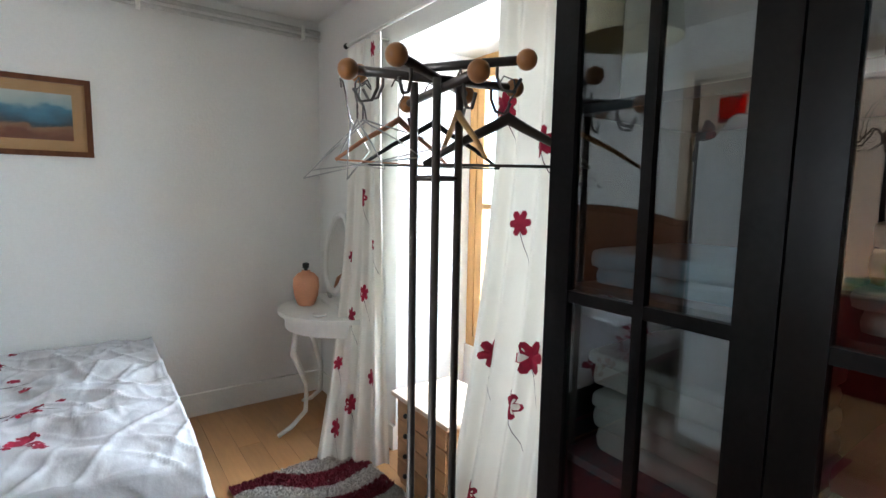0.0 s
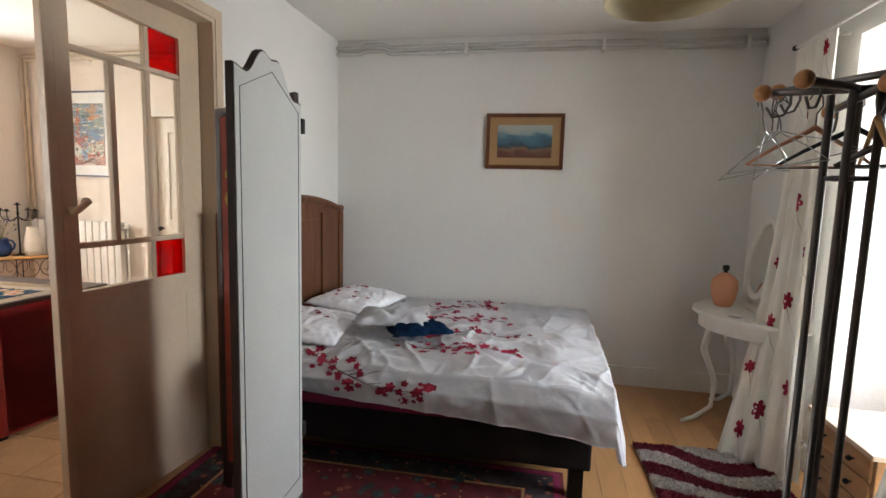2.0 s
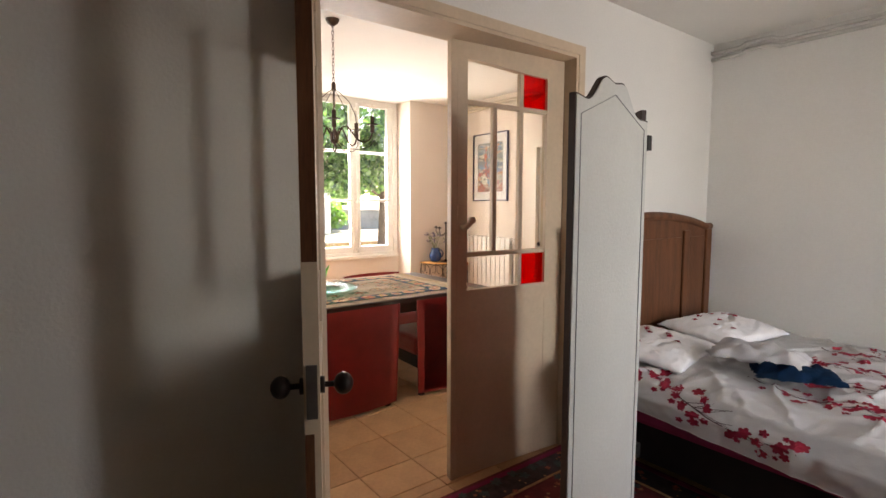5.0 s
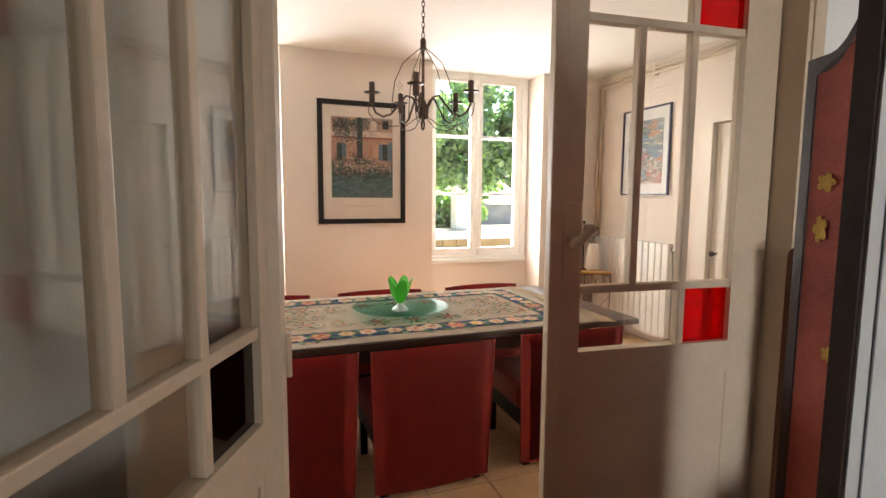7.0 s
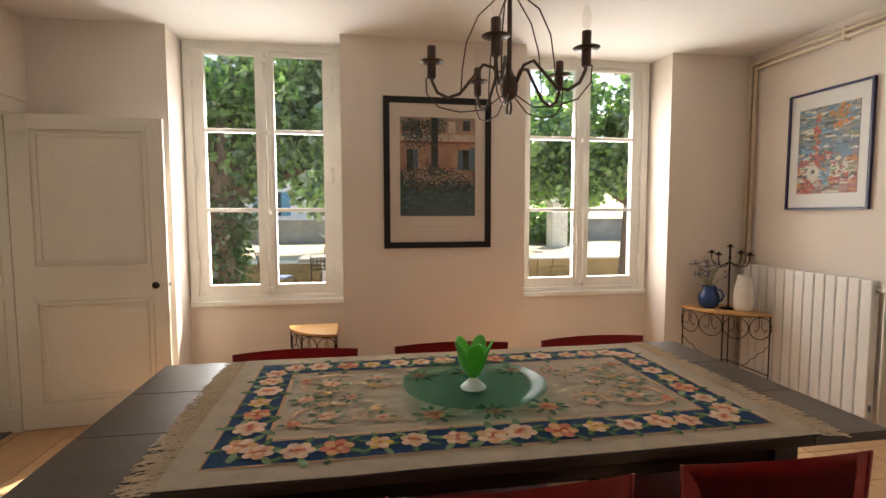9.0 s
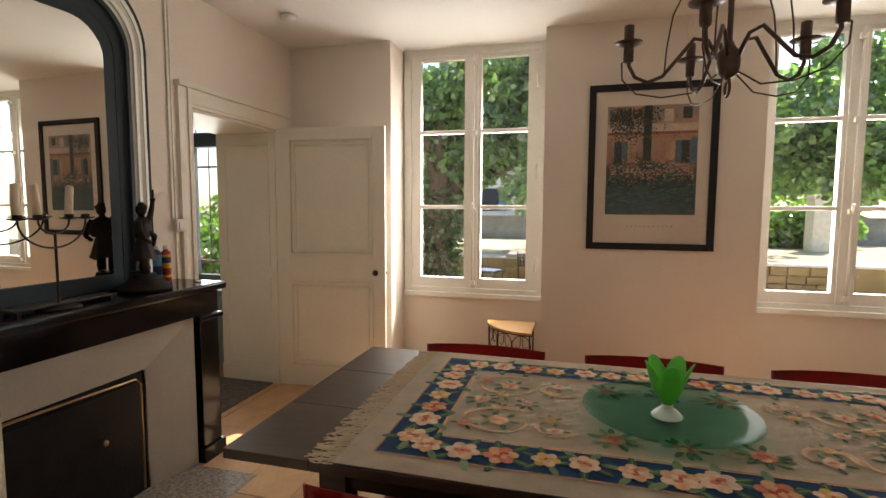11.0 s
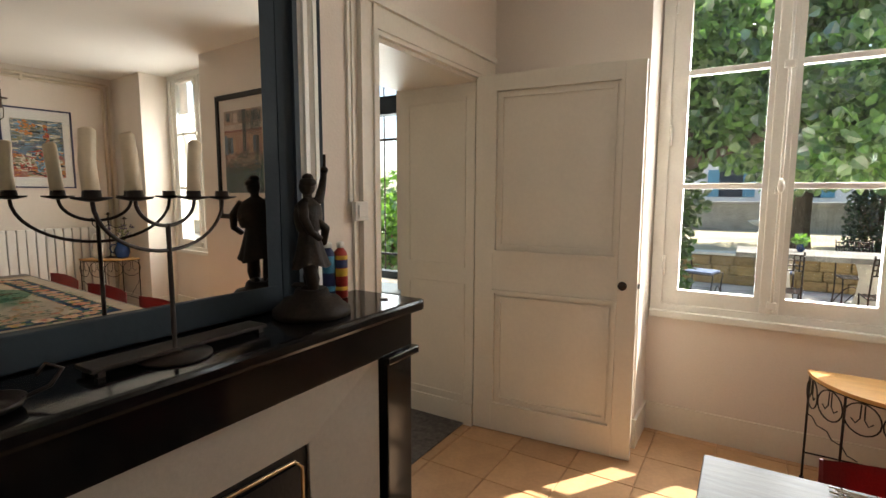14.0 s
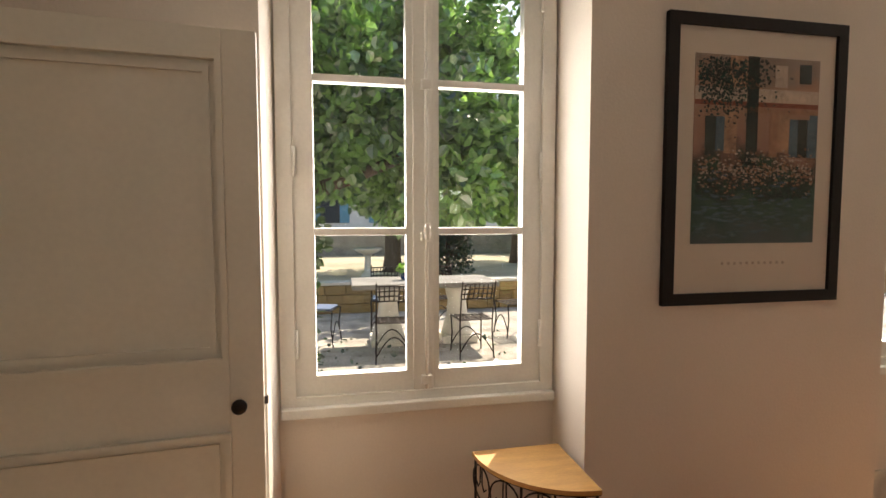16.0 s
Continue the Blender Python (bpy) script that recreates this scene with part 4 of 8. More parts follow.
# ---------------------------------------------------------------- coat stand
rack = thing("coat_stand", pose(1.223, 1.46, 0, 0, 0, 33), "grey metal coat stand with round wooden knobs", "coat rack")
for i in range(4):
    a = math.radians(22 + 90 * i)
    bm = bmesh.new()
    x, y = 0.048 * math.cos(a), 0.048 * math.sin(a)
    tube(bm, [(x * 3.6, y * 3.6, 0.012), (x * 1.6, y * 1.6, 0.05), (x, y, 0.14), (x, y, 1.70)], 0.009, 10)
    part("pole", bm, M_GREYMETAL, rack)
for zz, turn0 in ((1.71, 0), (1.685, 45)):
    for i in range(2):
        a = math.radians(turn0 + 90 * i)
        d = Vector((math.cos(a), math.sin(a), 0))
        bm = bmesh.new()
        up = Vector((0, 0, zz + 0.023 * i))
        tube(bm, [-d * 0.175 + up, d * 0.175 + up], 0.0095, 10)
        arm = part("arm", bm, M_GREYMETAL, rack)
        for s in (-1, 1):
            bm = bmesh.new()
            ball(bm, d * s * 0.19 + up, 0.021, (1, 1, 1), 16)
            part("knob", bm, M_BEECH, arm, "turned beech knob")
            bm = bmesh.new()
            c = d * s * 0.13 + up
            tube(bm, [c, c + Vector((0, 0, -0.03)), c + d * s * 0.012 + Vector((0, 0, -0.055)), c + d * s * 0.035 + Vector((0, 0, -0.06)), c + d * s * 0.05 + Vector((0, 0, -0.035))], 0.0035, 6)
            part("hook", bm, M_GREYMETAL, arm)
bm = bmesh.new()
tube(bm, [(0.048 * math.cos(math.radians(22 + 90 * i)), 0.048 * math.sin(math.radians(22 + 90 * i)), 1.50) for i in range(4)], 0.006, 8, closed=True)
part("brace", bm, M_GREYMETAL, rack)


def hanger(at, mat, w, r, label, bar=True):
    """Clothes hanger; local z up from the shoulder, x along it."""
    h = thing("clothes_hanger", at, label, "hanger", "hangers on the coat stand")
    bm = bmesh.new()
    tube(bm, [(0, 0, 0.02), (0, 0, 0.055), (0.014, 0, 0.075), (0.010, 0, 0.10), (-0.012, 0, 0.108), (-0.022, 0, 0.09)], 0.002, 6)
    part("hook", bm, M_GREYMETAL, h)
    bm = bmesh.new()
    pts = [(-w, 0, -0.08), (-w * 0.6, 0, -0.036), (-w * 0.2, 0, 0.0), (0, 0, 0.02), (w * 0.2, 0, 0.0), (w * 0.6, 0, -0.036), (w, 0, -0.08)]
    tube(bm, pts, [r * 0.7, r, r * 1.3, r * 1.6, r * 1.3, r, r * 0.7], 8)
    part("shoulder", bm, mat, h)
    if bar:
        bm = bmesh.new()
        tube(bm, [(-w, 0, -0.08), (w, 0, -0.08)], max(0.0018, r * 0.4), 6)
        part("bar", bm, mat, h)
    return h


M_HANGER = material("brown_plastic", (0.035, 0.024, 0.018), 0.4, vary=0.1)
M_WIRE = material("wire", (0.45, 0.44, 0.42), 0.3, metal=0.9)
hanger(pose(1.35, 1.375, 1.61, 0, 0, -36), M_HANGER, 0.18, 0.0085, "dark plastic clothes hanger")
hanger(pose(1.20, 1.58, 1.615, 0, 0, 10), M_TERRA, 0.17, 0.005, "orange-brown plastic clothes hanger")
hanger(pose(1.25, 1.42, 1.615, 0, 0, 70), M_HONEY, 0.17, 0.0055, "pale wooden clothes hanger", False)
hanger(pose(1.27, 1.54, 1.61, 0, 0, -20), M_BLACK, 0.165, 0.005, "black plastic clothes hanger")
for i in range(4):
    hanger(pose(1.10 + 0.01 * i, 1.615 - 0.006 * i, 1.61, 8 * i - 10, -14 + 9 * i, 55 + 28 * i), M_WIRE, 0.165, 0.0016, "thin bent wire clothes hanger")

# ---------------------------------------------------------------- curtains
def curtain(name, foot_a, foot_b, head_a, head_b, z_head, folds, depth, label, blooms, seed):
    fa, fb, ha, hb = (Vector(p) for p in (foot_a, foot_b, head_a, head_b))
    def surf(u, v, lift=0.0):
        k = v ** 1.5
        a = ha.lerp(hb, u)
        b = fa.lerp(fb, u)
        p = a.lerp(b, max(0.0, (v - 0.25) / 0.75) ** 1.6)
        line = (hb - ha).lerp(fb - fa, v)
        nrm = Vector((-line.y, line.x)).normalized()
        if nrm.x > 0:
            nrm = -nrm
        amp = depth * (0.45 + 0.55 * v)
        w = math.sin(2 * math.pi * folds * u + 0.6 * math.sin(3 * v + seed)) + 0.35 * math.sin(2 * math.pi * folds * 1.7 * u + 2 + 2 * v)
        q = p + nrm * (amp * w + lift * 2)
        return Vector((q.x, q.y, z_head * (1 - v) + 0.012 * v))
    cur = thing(name, (0, 0, 0), label, "curtain", "bedroom curtains")
    bm = bmesh.new()
    sheet(bm, surf, 110, 48)
    body = part("cloth", bm, M_CURTAIN, cur)
    bm, bt = bmesh.new(), bmesh.new()
    r = random.Random(seed)
    for u, v, s in blooms:
        flower(bm, surf, u, v, 0.075 * s, 0.024 * s, 6, r.uniform(0, 1), 0.58, 0.003)
        twig(bt, surf, [(u + 0.02 * k, v + 0.014 + 0.012 * k + 0.003 * math.sin(k)) for k in range(6)], 0.003, 0.0008)
    tagged(part("flower_print", bm, M_REDPRINT, body), "printed crimson flowers", kind="stuff")
    tagged(part("stem_print", bt, M_VINE, body), "printed thin stems", kind="stuff")
    return cur


blooms_a = [(0.8, 0.03, 0.8), (0.5, 0.16, 0.9), (0.25, 0.10, 0.7), (0.55, 0.37, 1), (0.2, 0.52, 0.7), (0.6, 0.60, 0.9), (0.35, 0.66, 0.9), (0.15, 0.78, 0.7), (0.42, 0.87, 1), (0.22, 0.93, 1), (0.8, 0.48, 0.8), (0.75, 0.8, 0.9)]
blooms_b = [(0.1, 0.22, 1), (0.45, 0.28, 1), (0.7, 0.12, 1), (0.3, 0.40, 0.9), (0.15, 0.62, 1.1), (0.5, 0.60, 1.2), (0.42, 0.68, 1), (0.2, 0.86, 0.9), (0.15, 0.93, 1), (0.55, 0.92, 1), (0.8, 0.45, 1), (0.85, 0.75, 1)]
curtain("curtain", (1.56, 3.06), (1.86, 2.78), (1.87, 3.29), (1.87, 2.90), 2.275, 4, 0.020, "white curtain with red flowers, pulled aside", blooms_a, 2)
curtain("curtain", (1.74, 2.14), (1.74, 1.46), (1.84, 1.97), (1.84, 1.42), 2.275, 5, 0.022, "white curtain with red flowers beside the wardrobe", blooms_b, 5)
rod = thing("curtain_rod", (1.86, 2.3, 2.29), "thin white curtain rod on brackets", "curtain rod")
bm = bmesh.new()
tube(bm, [(0, -1.0, 0), (0, 1.0, 0)], 0.009, 10)
part("rod", bm, M_WINPAINT, rod)
for y in (-1.0, 1.0):
    bm = bmesh.new()
    ball(bm, (0, y, 0), 0.016, (1, 1.4, 1), 12)
    part("finial", bm, M_BLACK, rod)
for y in (-0.75, 0.72):
    bm = bmesh.new()
    tube(bm, [(0, y, -0.01), (0.12, y, -0.01)], 0.006, 8)
    part("bracket", bm, M_WINPAINT, rod)

# ---------------------------------------------------------------- bedroom window
win3 = tagged(thing("window_3", (2.50, 2.235, 0.55), "honey-brown wooden bedroom window, closed", "window"), kind="structure")
hw, hh = 0.68, 1.69
part("window_frame", blocks((-0.03, -hw, 0, 0.05, -hw + 0.06, hh), (-0.03, hw - 0.06, 0, 0.05, hw, hh), (-0.03, -hw + 0.06, hh - 0.06, 0.05, hw - 0.06, hh), (-0.03, -hw + 0.06, 0, 0.05, hw - 0.06, 0.06)), M_HONEY, win3)
for s in (-1, 1):
    a, b = (-hw + 0.06, -0.002) if s < 0 else (0.002, hw - 0.06)
    sash = part("casement", blocks((-0.025, a, 0.06, 0.02, a + 0.06, hh - 0.06), (-0.025, b - 0.06, 0.06, 0.02, b, hh - 0.06), (-0.025, a + 0.06, 0.06, 0.02, b - 0.06, 0.13), (-0.025, a + 0.06, hh - 0.12, 0.02, b - 0.06, hh - 0.06), (-0.02, a + 0.06, hh * 0.5 - 0.014, 0.018, b - 0.06, hh * 0.5 + 0.014)), M_HONEY, win3)
    for lo, hi in ((0.13, hh * 0.5 - 0.014), (hh * 0.5 + 0.014, hh - 0.12)):
        pane = part("pane", blocks((-0.003, a + 0.06, lo, 0.0, b - 0.06, hi)), M_GLASS, sash)
        pane.visible_shadow = False

# ---------------------------------------------------------------- chest, dressing table, jar
chest = thing("chest_of_drawers", (1.99, 2.42, 0), "small pine chest of drawers with pale top", "chest of drawers")
part("body", blocks((-0.16, -0.22, 0.03, 0.16, 0.22, 0.46), bevel=0.004), M_PINE, chest)
M_PALE = material("pale_wood_top", (0.66, 0.52, 0.38), 0.45, vary=0.06, scale=6, fine=60, bump=0.04)
part("top", blocks((-0.19, -0.24, 0.461, 0.18, 0.24, 0.485), bevel=0.006), M_PALE, chest)
part("plinth", blocks((-0.15, -0.21, 0, 0.15, 0.21, 0.03)), M_PINE, chest)
for i in range(4):
    z = 0.05 + 0.102 * i
    dr = part("drawer", blocks((-0.172, -0.205, z, -0.161, 0.205, z + 0.094), bevel=0.004), M_PINE, chest)
    for y in (-0.1, 0.1):
        bm = bmesh.new()
        tube(bm, [(-0.172, y, z + 0.047), (-0.185, y, z + 0.047)], 0.005, 8)
        ball(bm, (-0.19, y, z + 0.047), 0.012, (1, 1, 1), 10)
        part("knob", bm, M_BLACK, dr)

dresser = thing("dressing_table", (1.955, 3.42, 0), "white painted half-round dressing table with curved legs", "table")
def half_round(rx, ry, n=24):
    return [(-rx * math.sin(math.pi * i / n), -ry * math.cos(math.pi * i / n)) for i in range(n + 1)]
bm = bmesh.new()
extrude_outline(bm, half_round(0.46, 0.42), lambda a, b, d: Vector((a, b, 0.735 + d)), 0.022)
part("top", bm, M_WHITEPAINT, dresser)
bm = bmesh.new()
extrude_outline(bm, half_round(0.42, 0.38), lambda a, b, d: Vector((a, b, 0.65 + d)), 0.085)
part("apron", bm, M_WHITEPAINT, dresser)
for i, k in enumerate((0.12, 0.5, 0.88)):
    a, b = -0.36 * math.sin(math.pi * k), -0.33 * math.cos(math.pi * k)
    o = Vector((a, b, 0)).normalized()
    bm = bmesh.new()
    tube(bm, [Vector((a, b, 0.66)), Vector((a, b, 0.5)) + o * 0.03, Vector((a, b, 0.3)) - o * 0.05, Vector((a, b, 0.13)) - o * 0.04, Vector((a, b, 0.05)) + o * 0.05, Vector((a, b, 0.012)) + o * 0.13], [0.022, 0.02, 0.015, 0.014, 0.014, 0.012], 8)
    part("leg", bm, M_WHITEPAINT, dresser)
bm = bmesh.new()
pts = [(-0.36 * math.sin(math.pi * k), -0.33 * math.cos(math.pi * k), 0.645 + 0.018 * math.sin(5 * math.pi * k) ** 2) for k in [i / 30 for i in range(31)]]
tube(bm, pts, 0.012, 8)
part("moulding", bm, M_WHITEPAINT, dresser)

tmirror = thing("table_mirror", (1.865, 3.46, 0.757), "oval table mirror in a carved white frame", "mirror")
bm = bmesh.new()
ring = [(0.03 * math.cos(2 * math.pi * i / 28), 0.17 * math.sin(2 * math.pi * i / 28), 0.33 + 0.24 * math.cos(2 * math.pi * i / 28)) for i in range(28)]
tube(bm, ring, 0.02, 8, closed=True)
part("frame", bm, M_WHITEPAINT, tmirror)
bm = bmesh.new()
extrude_outline(bm, [(0.165 * math.sin(2 * math.pi * i / 28), 0.235 * math.cos(2 * math.pi * i / 28)) for i in range(28)], lambda a, b, d: Vector((0.125 * b + d, a, 0.33 + b)), 0.006)
part("glass", bm, M_MIRROR, tmirror)
bm = bmesh.new()
box(bm, -0.06, -0.13, 0, 0.06, 0.13, 0.025, 0.008)
for s in (-1, 1):
    tube(bm, [(0, s * 0.11, 0.02), (0, s * 0.19, 0.12), (0, s * 0.20, 0.24), (0, s * 0.19, 0.34)], 0.012, 8)
part("stand", bm, M_WHITEPAINT, tmirror)

jar = thing("lamp_base", (1.70, 3.56, 0.757), "peach ceramic lamp base with black socket, no shade", "lamp")
bm = bmesh.new()
lathe(bm, [(0.045, 0), (0.055, 0.01), (0.072, 0.06), (0.080, 0.12), (0.076, 0.17), (0.05, 0.20), (0.028, 0.21), (0.026, 0.218)], 28)
part("body", bm, M_TERRA, jar)
bm = bmesh.new()
lathe(bm, [(0.012, 0.218), (0.012, 0.232), (0.02, 0.234), (0.02, 0.262), (0.012, 0.266)], 16)
part("socket", bm, M_BLACK, jar)
dish = thing("trinket_dish", (1.66, 3.24, 0.757), "small white dish on the dressing table", "dish")
bm = bmesh.new()
lathe(bm, [(0.03, 0), (0.04, 0.004), (0.046, 0.016), (0.042, 0.016), (0.03, 0.008)], 20)
part("bowl", bm, M_WHITEPAINT, dish)

# ---------------------------------------------------------------- picture, pipes, rugs
def landscape(name, colours, scale, seed):
    """Blurred painted scene: bands of colour broken by noise."""
    mat = bpy.data.materials.new(name)
    mat.use_nodes = True
    nt = mat.node_tree
    sh = nt.nodes["Principled BSDF"]
    sh.inputs["Roughness"].default_value = 0.6
    tc = nt.nodes.new("ShaderNodeTexCoord")
    sep = nt.nodes.new("ShaderNodeSeparateXYZ")
    nt.links.new(tc.outputs["Generated"], sep.inputs[0])
    no = nt.nodes.new("ShaderNodeTexNoise")
    no.noise_dimensions = "4D"
    no.inputs["W"].default_value = seed
    no.inputs["Scale"].default_value, no.inputs["Detail"].default_value = scale, 6
    nt.links.new(tc.outputs["Generated"], no.inputs["Vector"])
    add = nt.nodes.new("ShaderNodeMath")
    add.operation, add.inputs[1].default_value = "MULTIPLY_ADD", 0.75
    sub = nt.nodes.new("ShaderNodeMath")
    sub.operation, sub.inputs[1].default_value = "SUBTRACT", 0.375
    nt.links.new(no.outputs["Fac"], add.inputs[0])
    nt.links.new(sep.outputs["Z"], sub.inputs[0])
    nt.links.new(sub.outputs[0], add.inputs[2])
    ramp = nt.nodes.new("ShaderNodeValToRGB")
    els = ramp.color_ramp.elements
    while len(els) < len(colours):
        els.new(0.5)
    for e, (p, c) in zip(els, colours):
        e.position, e.color = p, (*c, 1)
    nt.links.new(add.outputs[0], ramp.inputs["Fac"])
    nt.links.new(ramp.outputs[0], sh.inputs["Base Color"])
    return mat


def framed(name, at, w, h, bar, mount, inner, frame_mat, mount_mat, art, label):
    """Framed picture; local x along the wall, z up, y into the room."""
    p = thing(name, at, label, "picture")
    part("frame", blocks((-w / 2, 0, 0, -w / 2 + bar, 0.025, h), (w / 2 - bar, 0, 0, w / 2, 0.025, h), (-w / 2 + bar, 0, 0, w / 2 - bar, 0.025, bar), (-w / 2 + bar, 0, h - bar, w / 2 - bar, 0.025, h)), frame_mat, p)
    part("mount", blocks((-w / 2 + bar, 0.003, bar, w / 2 - bar, 0.010, h - bar)), mount_mat, p)
    x0, z0, x1, z1 = inner
    part("print", blocks((x0, 0.010, z0, x1, 0.013, z1)), art, p)
    part("glass", blocks((-w / 2 + bar, 0.016, bar, w / 2 - bar, 0.018, h - bar)), M_PICGLASS, p)
    return p


A_LAKE = landscape("lake_painting", [(0.10, (0.14, 0.05, 0.025)), (0.24, (0.24, 0.13, 0.07)), (0.31, (0.05, 0.07, 0.08)), (0.42, (0.05, 0.11, 0.16)), (0.6, (0.07, 0.19, 0.26)), (0.72, (0.30, 0.38, 0.38)), (0.95, (0.42, 0.45, 0.42))], 3.2, 2.0)
M_GILT = material("ochre_mount", (0.42, 0.25, 0.11), 0.7, vary=0.05)
framed("painting", pose(0.365, BY - 0.001, 1.63, 0, 0, 180), 0.585, 0.415, 0.028, 0.05, (-0.205, 0.085, 0.205, 0.33), M_OLDWOOD, M_GILT, A_LAKE, "small lake landscape painting in a brown wooden frame")

# white pipe paint, greyed so its colour carries the pipes' shadow
M_PIPESHADE = material("shade_greyed_white_pipe_paint", (0.58, 0.56, 0.52), 0.5, vary=0.08, scale=6)
pipes = thing("heating_pipes", (0, BY - 0.05, 2.5), "white painted heating pipes along the bedroom wall", "pipe")
for z, y in ((0.045, 0.0), (0.0, 0.005)):
    bm = bmesh.new()
    tube(bm, [(PX1 + 0.01, y, z), (-0.95, y, z), (-0.90, y - 0.01, z + 0.018), (-0.75, y - 0.01, z + 0.018), (-0.70, y, z - 0.002), (0.5, y, z + 0.004), (BX - 0.01, y, z - 0.006)], 0.014, 10)
    part("pipe", bm, M_PIPESHADE, pipes)
for x in (-0.1, 0.9, 1.85):
    part("clip", blocks((x - 0.012, -0.016, -0.02, x + 0.012, 0.05, 0.066), bevel=0.003), M_WINPAINT, pipes)

M_SHAGW = material("cream_shag", (0.62, 0.56, 0.50), 0.95, vary=0.15, scale=30, fine=200, bump=0.8)
M_SHAGR = material("burgundy_shag", (0.20, 0.015, 0.03), 0.95, vary=0.25, scale=30, fine=200, bump=0.8)


def stripe_rug(at, w, l):
    th = thing("shaggy_rug", at, "shaggy rug with burgundy and cream zebra stripes", "rug")
    for red in (False, True):
        verts, faces = [], []
        r = random.Random(2)
        for i in range(30000):
            x, y = r.uniform(-w / 2, w / 2), r.uniform(-l / 2, l / 2)
            s = math.sin(29 * y + 4 * x + 4.2 * noise.noise(Vector((x * 2.2, y * 1.6, 3))))
            if (s > -0.05) != red:
                continue
            a, hgt, lean = r.uniform(0, 6.28), r.uniform(0.016, 0.024), r.uniform(0.003, 0.010)
            d = Vector((math.cos(a), math.sin(a), 0))
            p = Vector((x, y, 0.004))
            tip = p + Vector((r.uniform(-1, 1) * lean, r.uniform(-1, 1) * lean, hgt))
            k = len(verts)
            wd = d * 0.005
            verts += [p - wd, p + wd, tip + wd * 0.8, tip - wd * 0.8]
            faces.append((k, k + 1, k + 2, k + 3))
        me = bpy.data.meshes.new("shag")
        me.from_pydata(verts, [], faces)
        me.materials.append(M_SHAGR if red else M_SHAGW)
        ob = new("shag", me)
        ob.parent = th
        tagged(ob, "burgundy tufts" if red else "cream tufts", kind="stuff")
    part("backing", blocks((-w / 2, -l / 2, 0, w / 2, l / 2, 0.007)), M_SHAGW, th)
    return th


stripe_rug(pose(1.47, 2.42, 0.001, 0, 0, 3), 0.66, 1.25)

M_PERSIAN = material("persian_field", (0.20, 0.03, 0.035), 0.95, vary=0.3, scale=14, fine=300, bump=0.4)
M_PBORDER = material("persian_border", (0.075, 0.05, 0.055), 0.95, vary=0.35, scale=25, fine=300, bump=0.4)
M_PTEAL = material("persian_motif", (0.08, 0.11, 0.11), 0.95, vary=0.3, scale=25, fine=300, bump=0.4)
persian = thing("persian_rug", (-0.25, 2.0, 0), "worn red oriental rug with dark floral border", "rug")
part("base", blocks((-0.95, -0.62, 0.001, 0.94, 0.62, 0.008), bevel=0.002), M_PERSIAN, persian)
for e, wd, mat in ((0.02, 0.03, M_MAGENTA), (0.055, 0.13, M_PBORDER), (0.19, 0.015, M_PEACH)):
    part("border_band", blocks((-0.95 + e, -0.62 + e, 0.008, 0.94 - e, -0.62 + e + wd, 0.0105), (-0.95 + e, 0.62 - e - wd, 0.008, 0.94 - e, 0.62 - e, 0.0105), (-0.95 + e, -0.62 + e + wd, 0.008, -0.95 + e + wd, 0.62 - e - wd, 0.0105), (0.94 - e - wd, -0.62 + e + wd, 0.008, 0.94 - e, 0.62 - e - wd, 0.0105)), mat, persian)
rng = random.Random(21)
flat = lambda u, v, l: Vector((u, v, 0.0095 + l))
for mat, count, big in ((M_PTEAL, 120, 0.036), (M_ROSE, 170, 0.020), (M_PEACH, 160, 0.010)):
    bm = bmesh.new()
    for i in range(count):
        r = rng.uniform(0.5, 1) * big
        flower(bm, flat, rng.uniform(-0.9, 0.89), rng.uniform(-0.57, 0.57), r, r, rng.choice((4, 5, 6)), rng.uniform(0, 6), 0.55, 0.0015 + 0.0008 * (big < 0.04) + 0.0006 * (big < 0.02))
    tagged(part("woven_pattern", bm, mat, persian), "small woven motif", kind="stuff")

# ---------------------------------------------------------------- dining room: carpet on the table
RX0, RX1, RY0, RY1, RZ = -3.565, -2.405, 0.69, 2.72, 0.7455
runner = thing("table_carpet", (0, 0, 0), "cream floral wool carpet with navy border, laid on the table", "rug")
def pile(u, v, lift=0.0):
    x, y = RX1 + (RX0 - RX1) * u, RY0 + (RY1 - RY0) * v
    return Vector((x, y, RZ + 0.010 + 0.0025 * noise.noise(Vector((x * 3, y * 3, 1))) + lift))
bm = bmesh.new()
sheet(bm, pile, 24, 40)
bmesh.ops.solidify(bm, geom=list(bm.faces), thickness=0.009)
part("wool_base", bm, M_CREAMRUG, runner)
def band(inset, width, mat, name, lift):
    wu, wv = width / 1.16, width / 2.03
    iu, iv = inset / 1.16, inset / 2.03
    bm = bmesh.new()
    for a0, a1, b0, b1 in ((iu, iu + wu, iv, 1 - iv), (1 - iu - wu, 1 - iu, iv, 1 - iv), (iu + wu, 1 - iu - wu, iv, iv + wv), (iu + wu, 1 - iu - wu, 1 - iv - wv, 1 - iv)):
        sheet(bm, lambda u, v: pile(a0 + (a1 - a0) * u, b0 + (b1 - b0) * v, lift), 10, 12)
    part(name, bm, mat, runner)
band(0.095, 0.150, M_NAVY, "navy_border", 0.0016)
band(0.090, 0.006, M_PEACH, "border_line", 0.0026)
band(0.245, 0.010, M_PEACH, "border_line", 0.0026)
rng = random.Random(33)
M_SCROLL = material("tan_wool", (0.52, 0.34, 0.20), 0.95, spec=0.1, vary=0.2, scale=40, fine=350, bump=0.4)
M_BLUSH = material("blush_wool", (0.68, 0.45, 0.32), 0.95, spec=0.1, vary=0.2, scale=40, fine=350, bump=0.4)
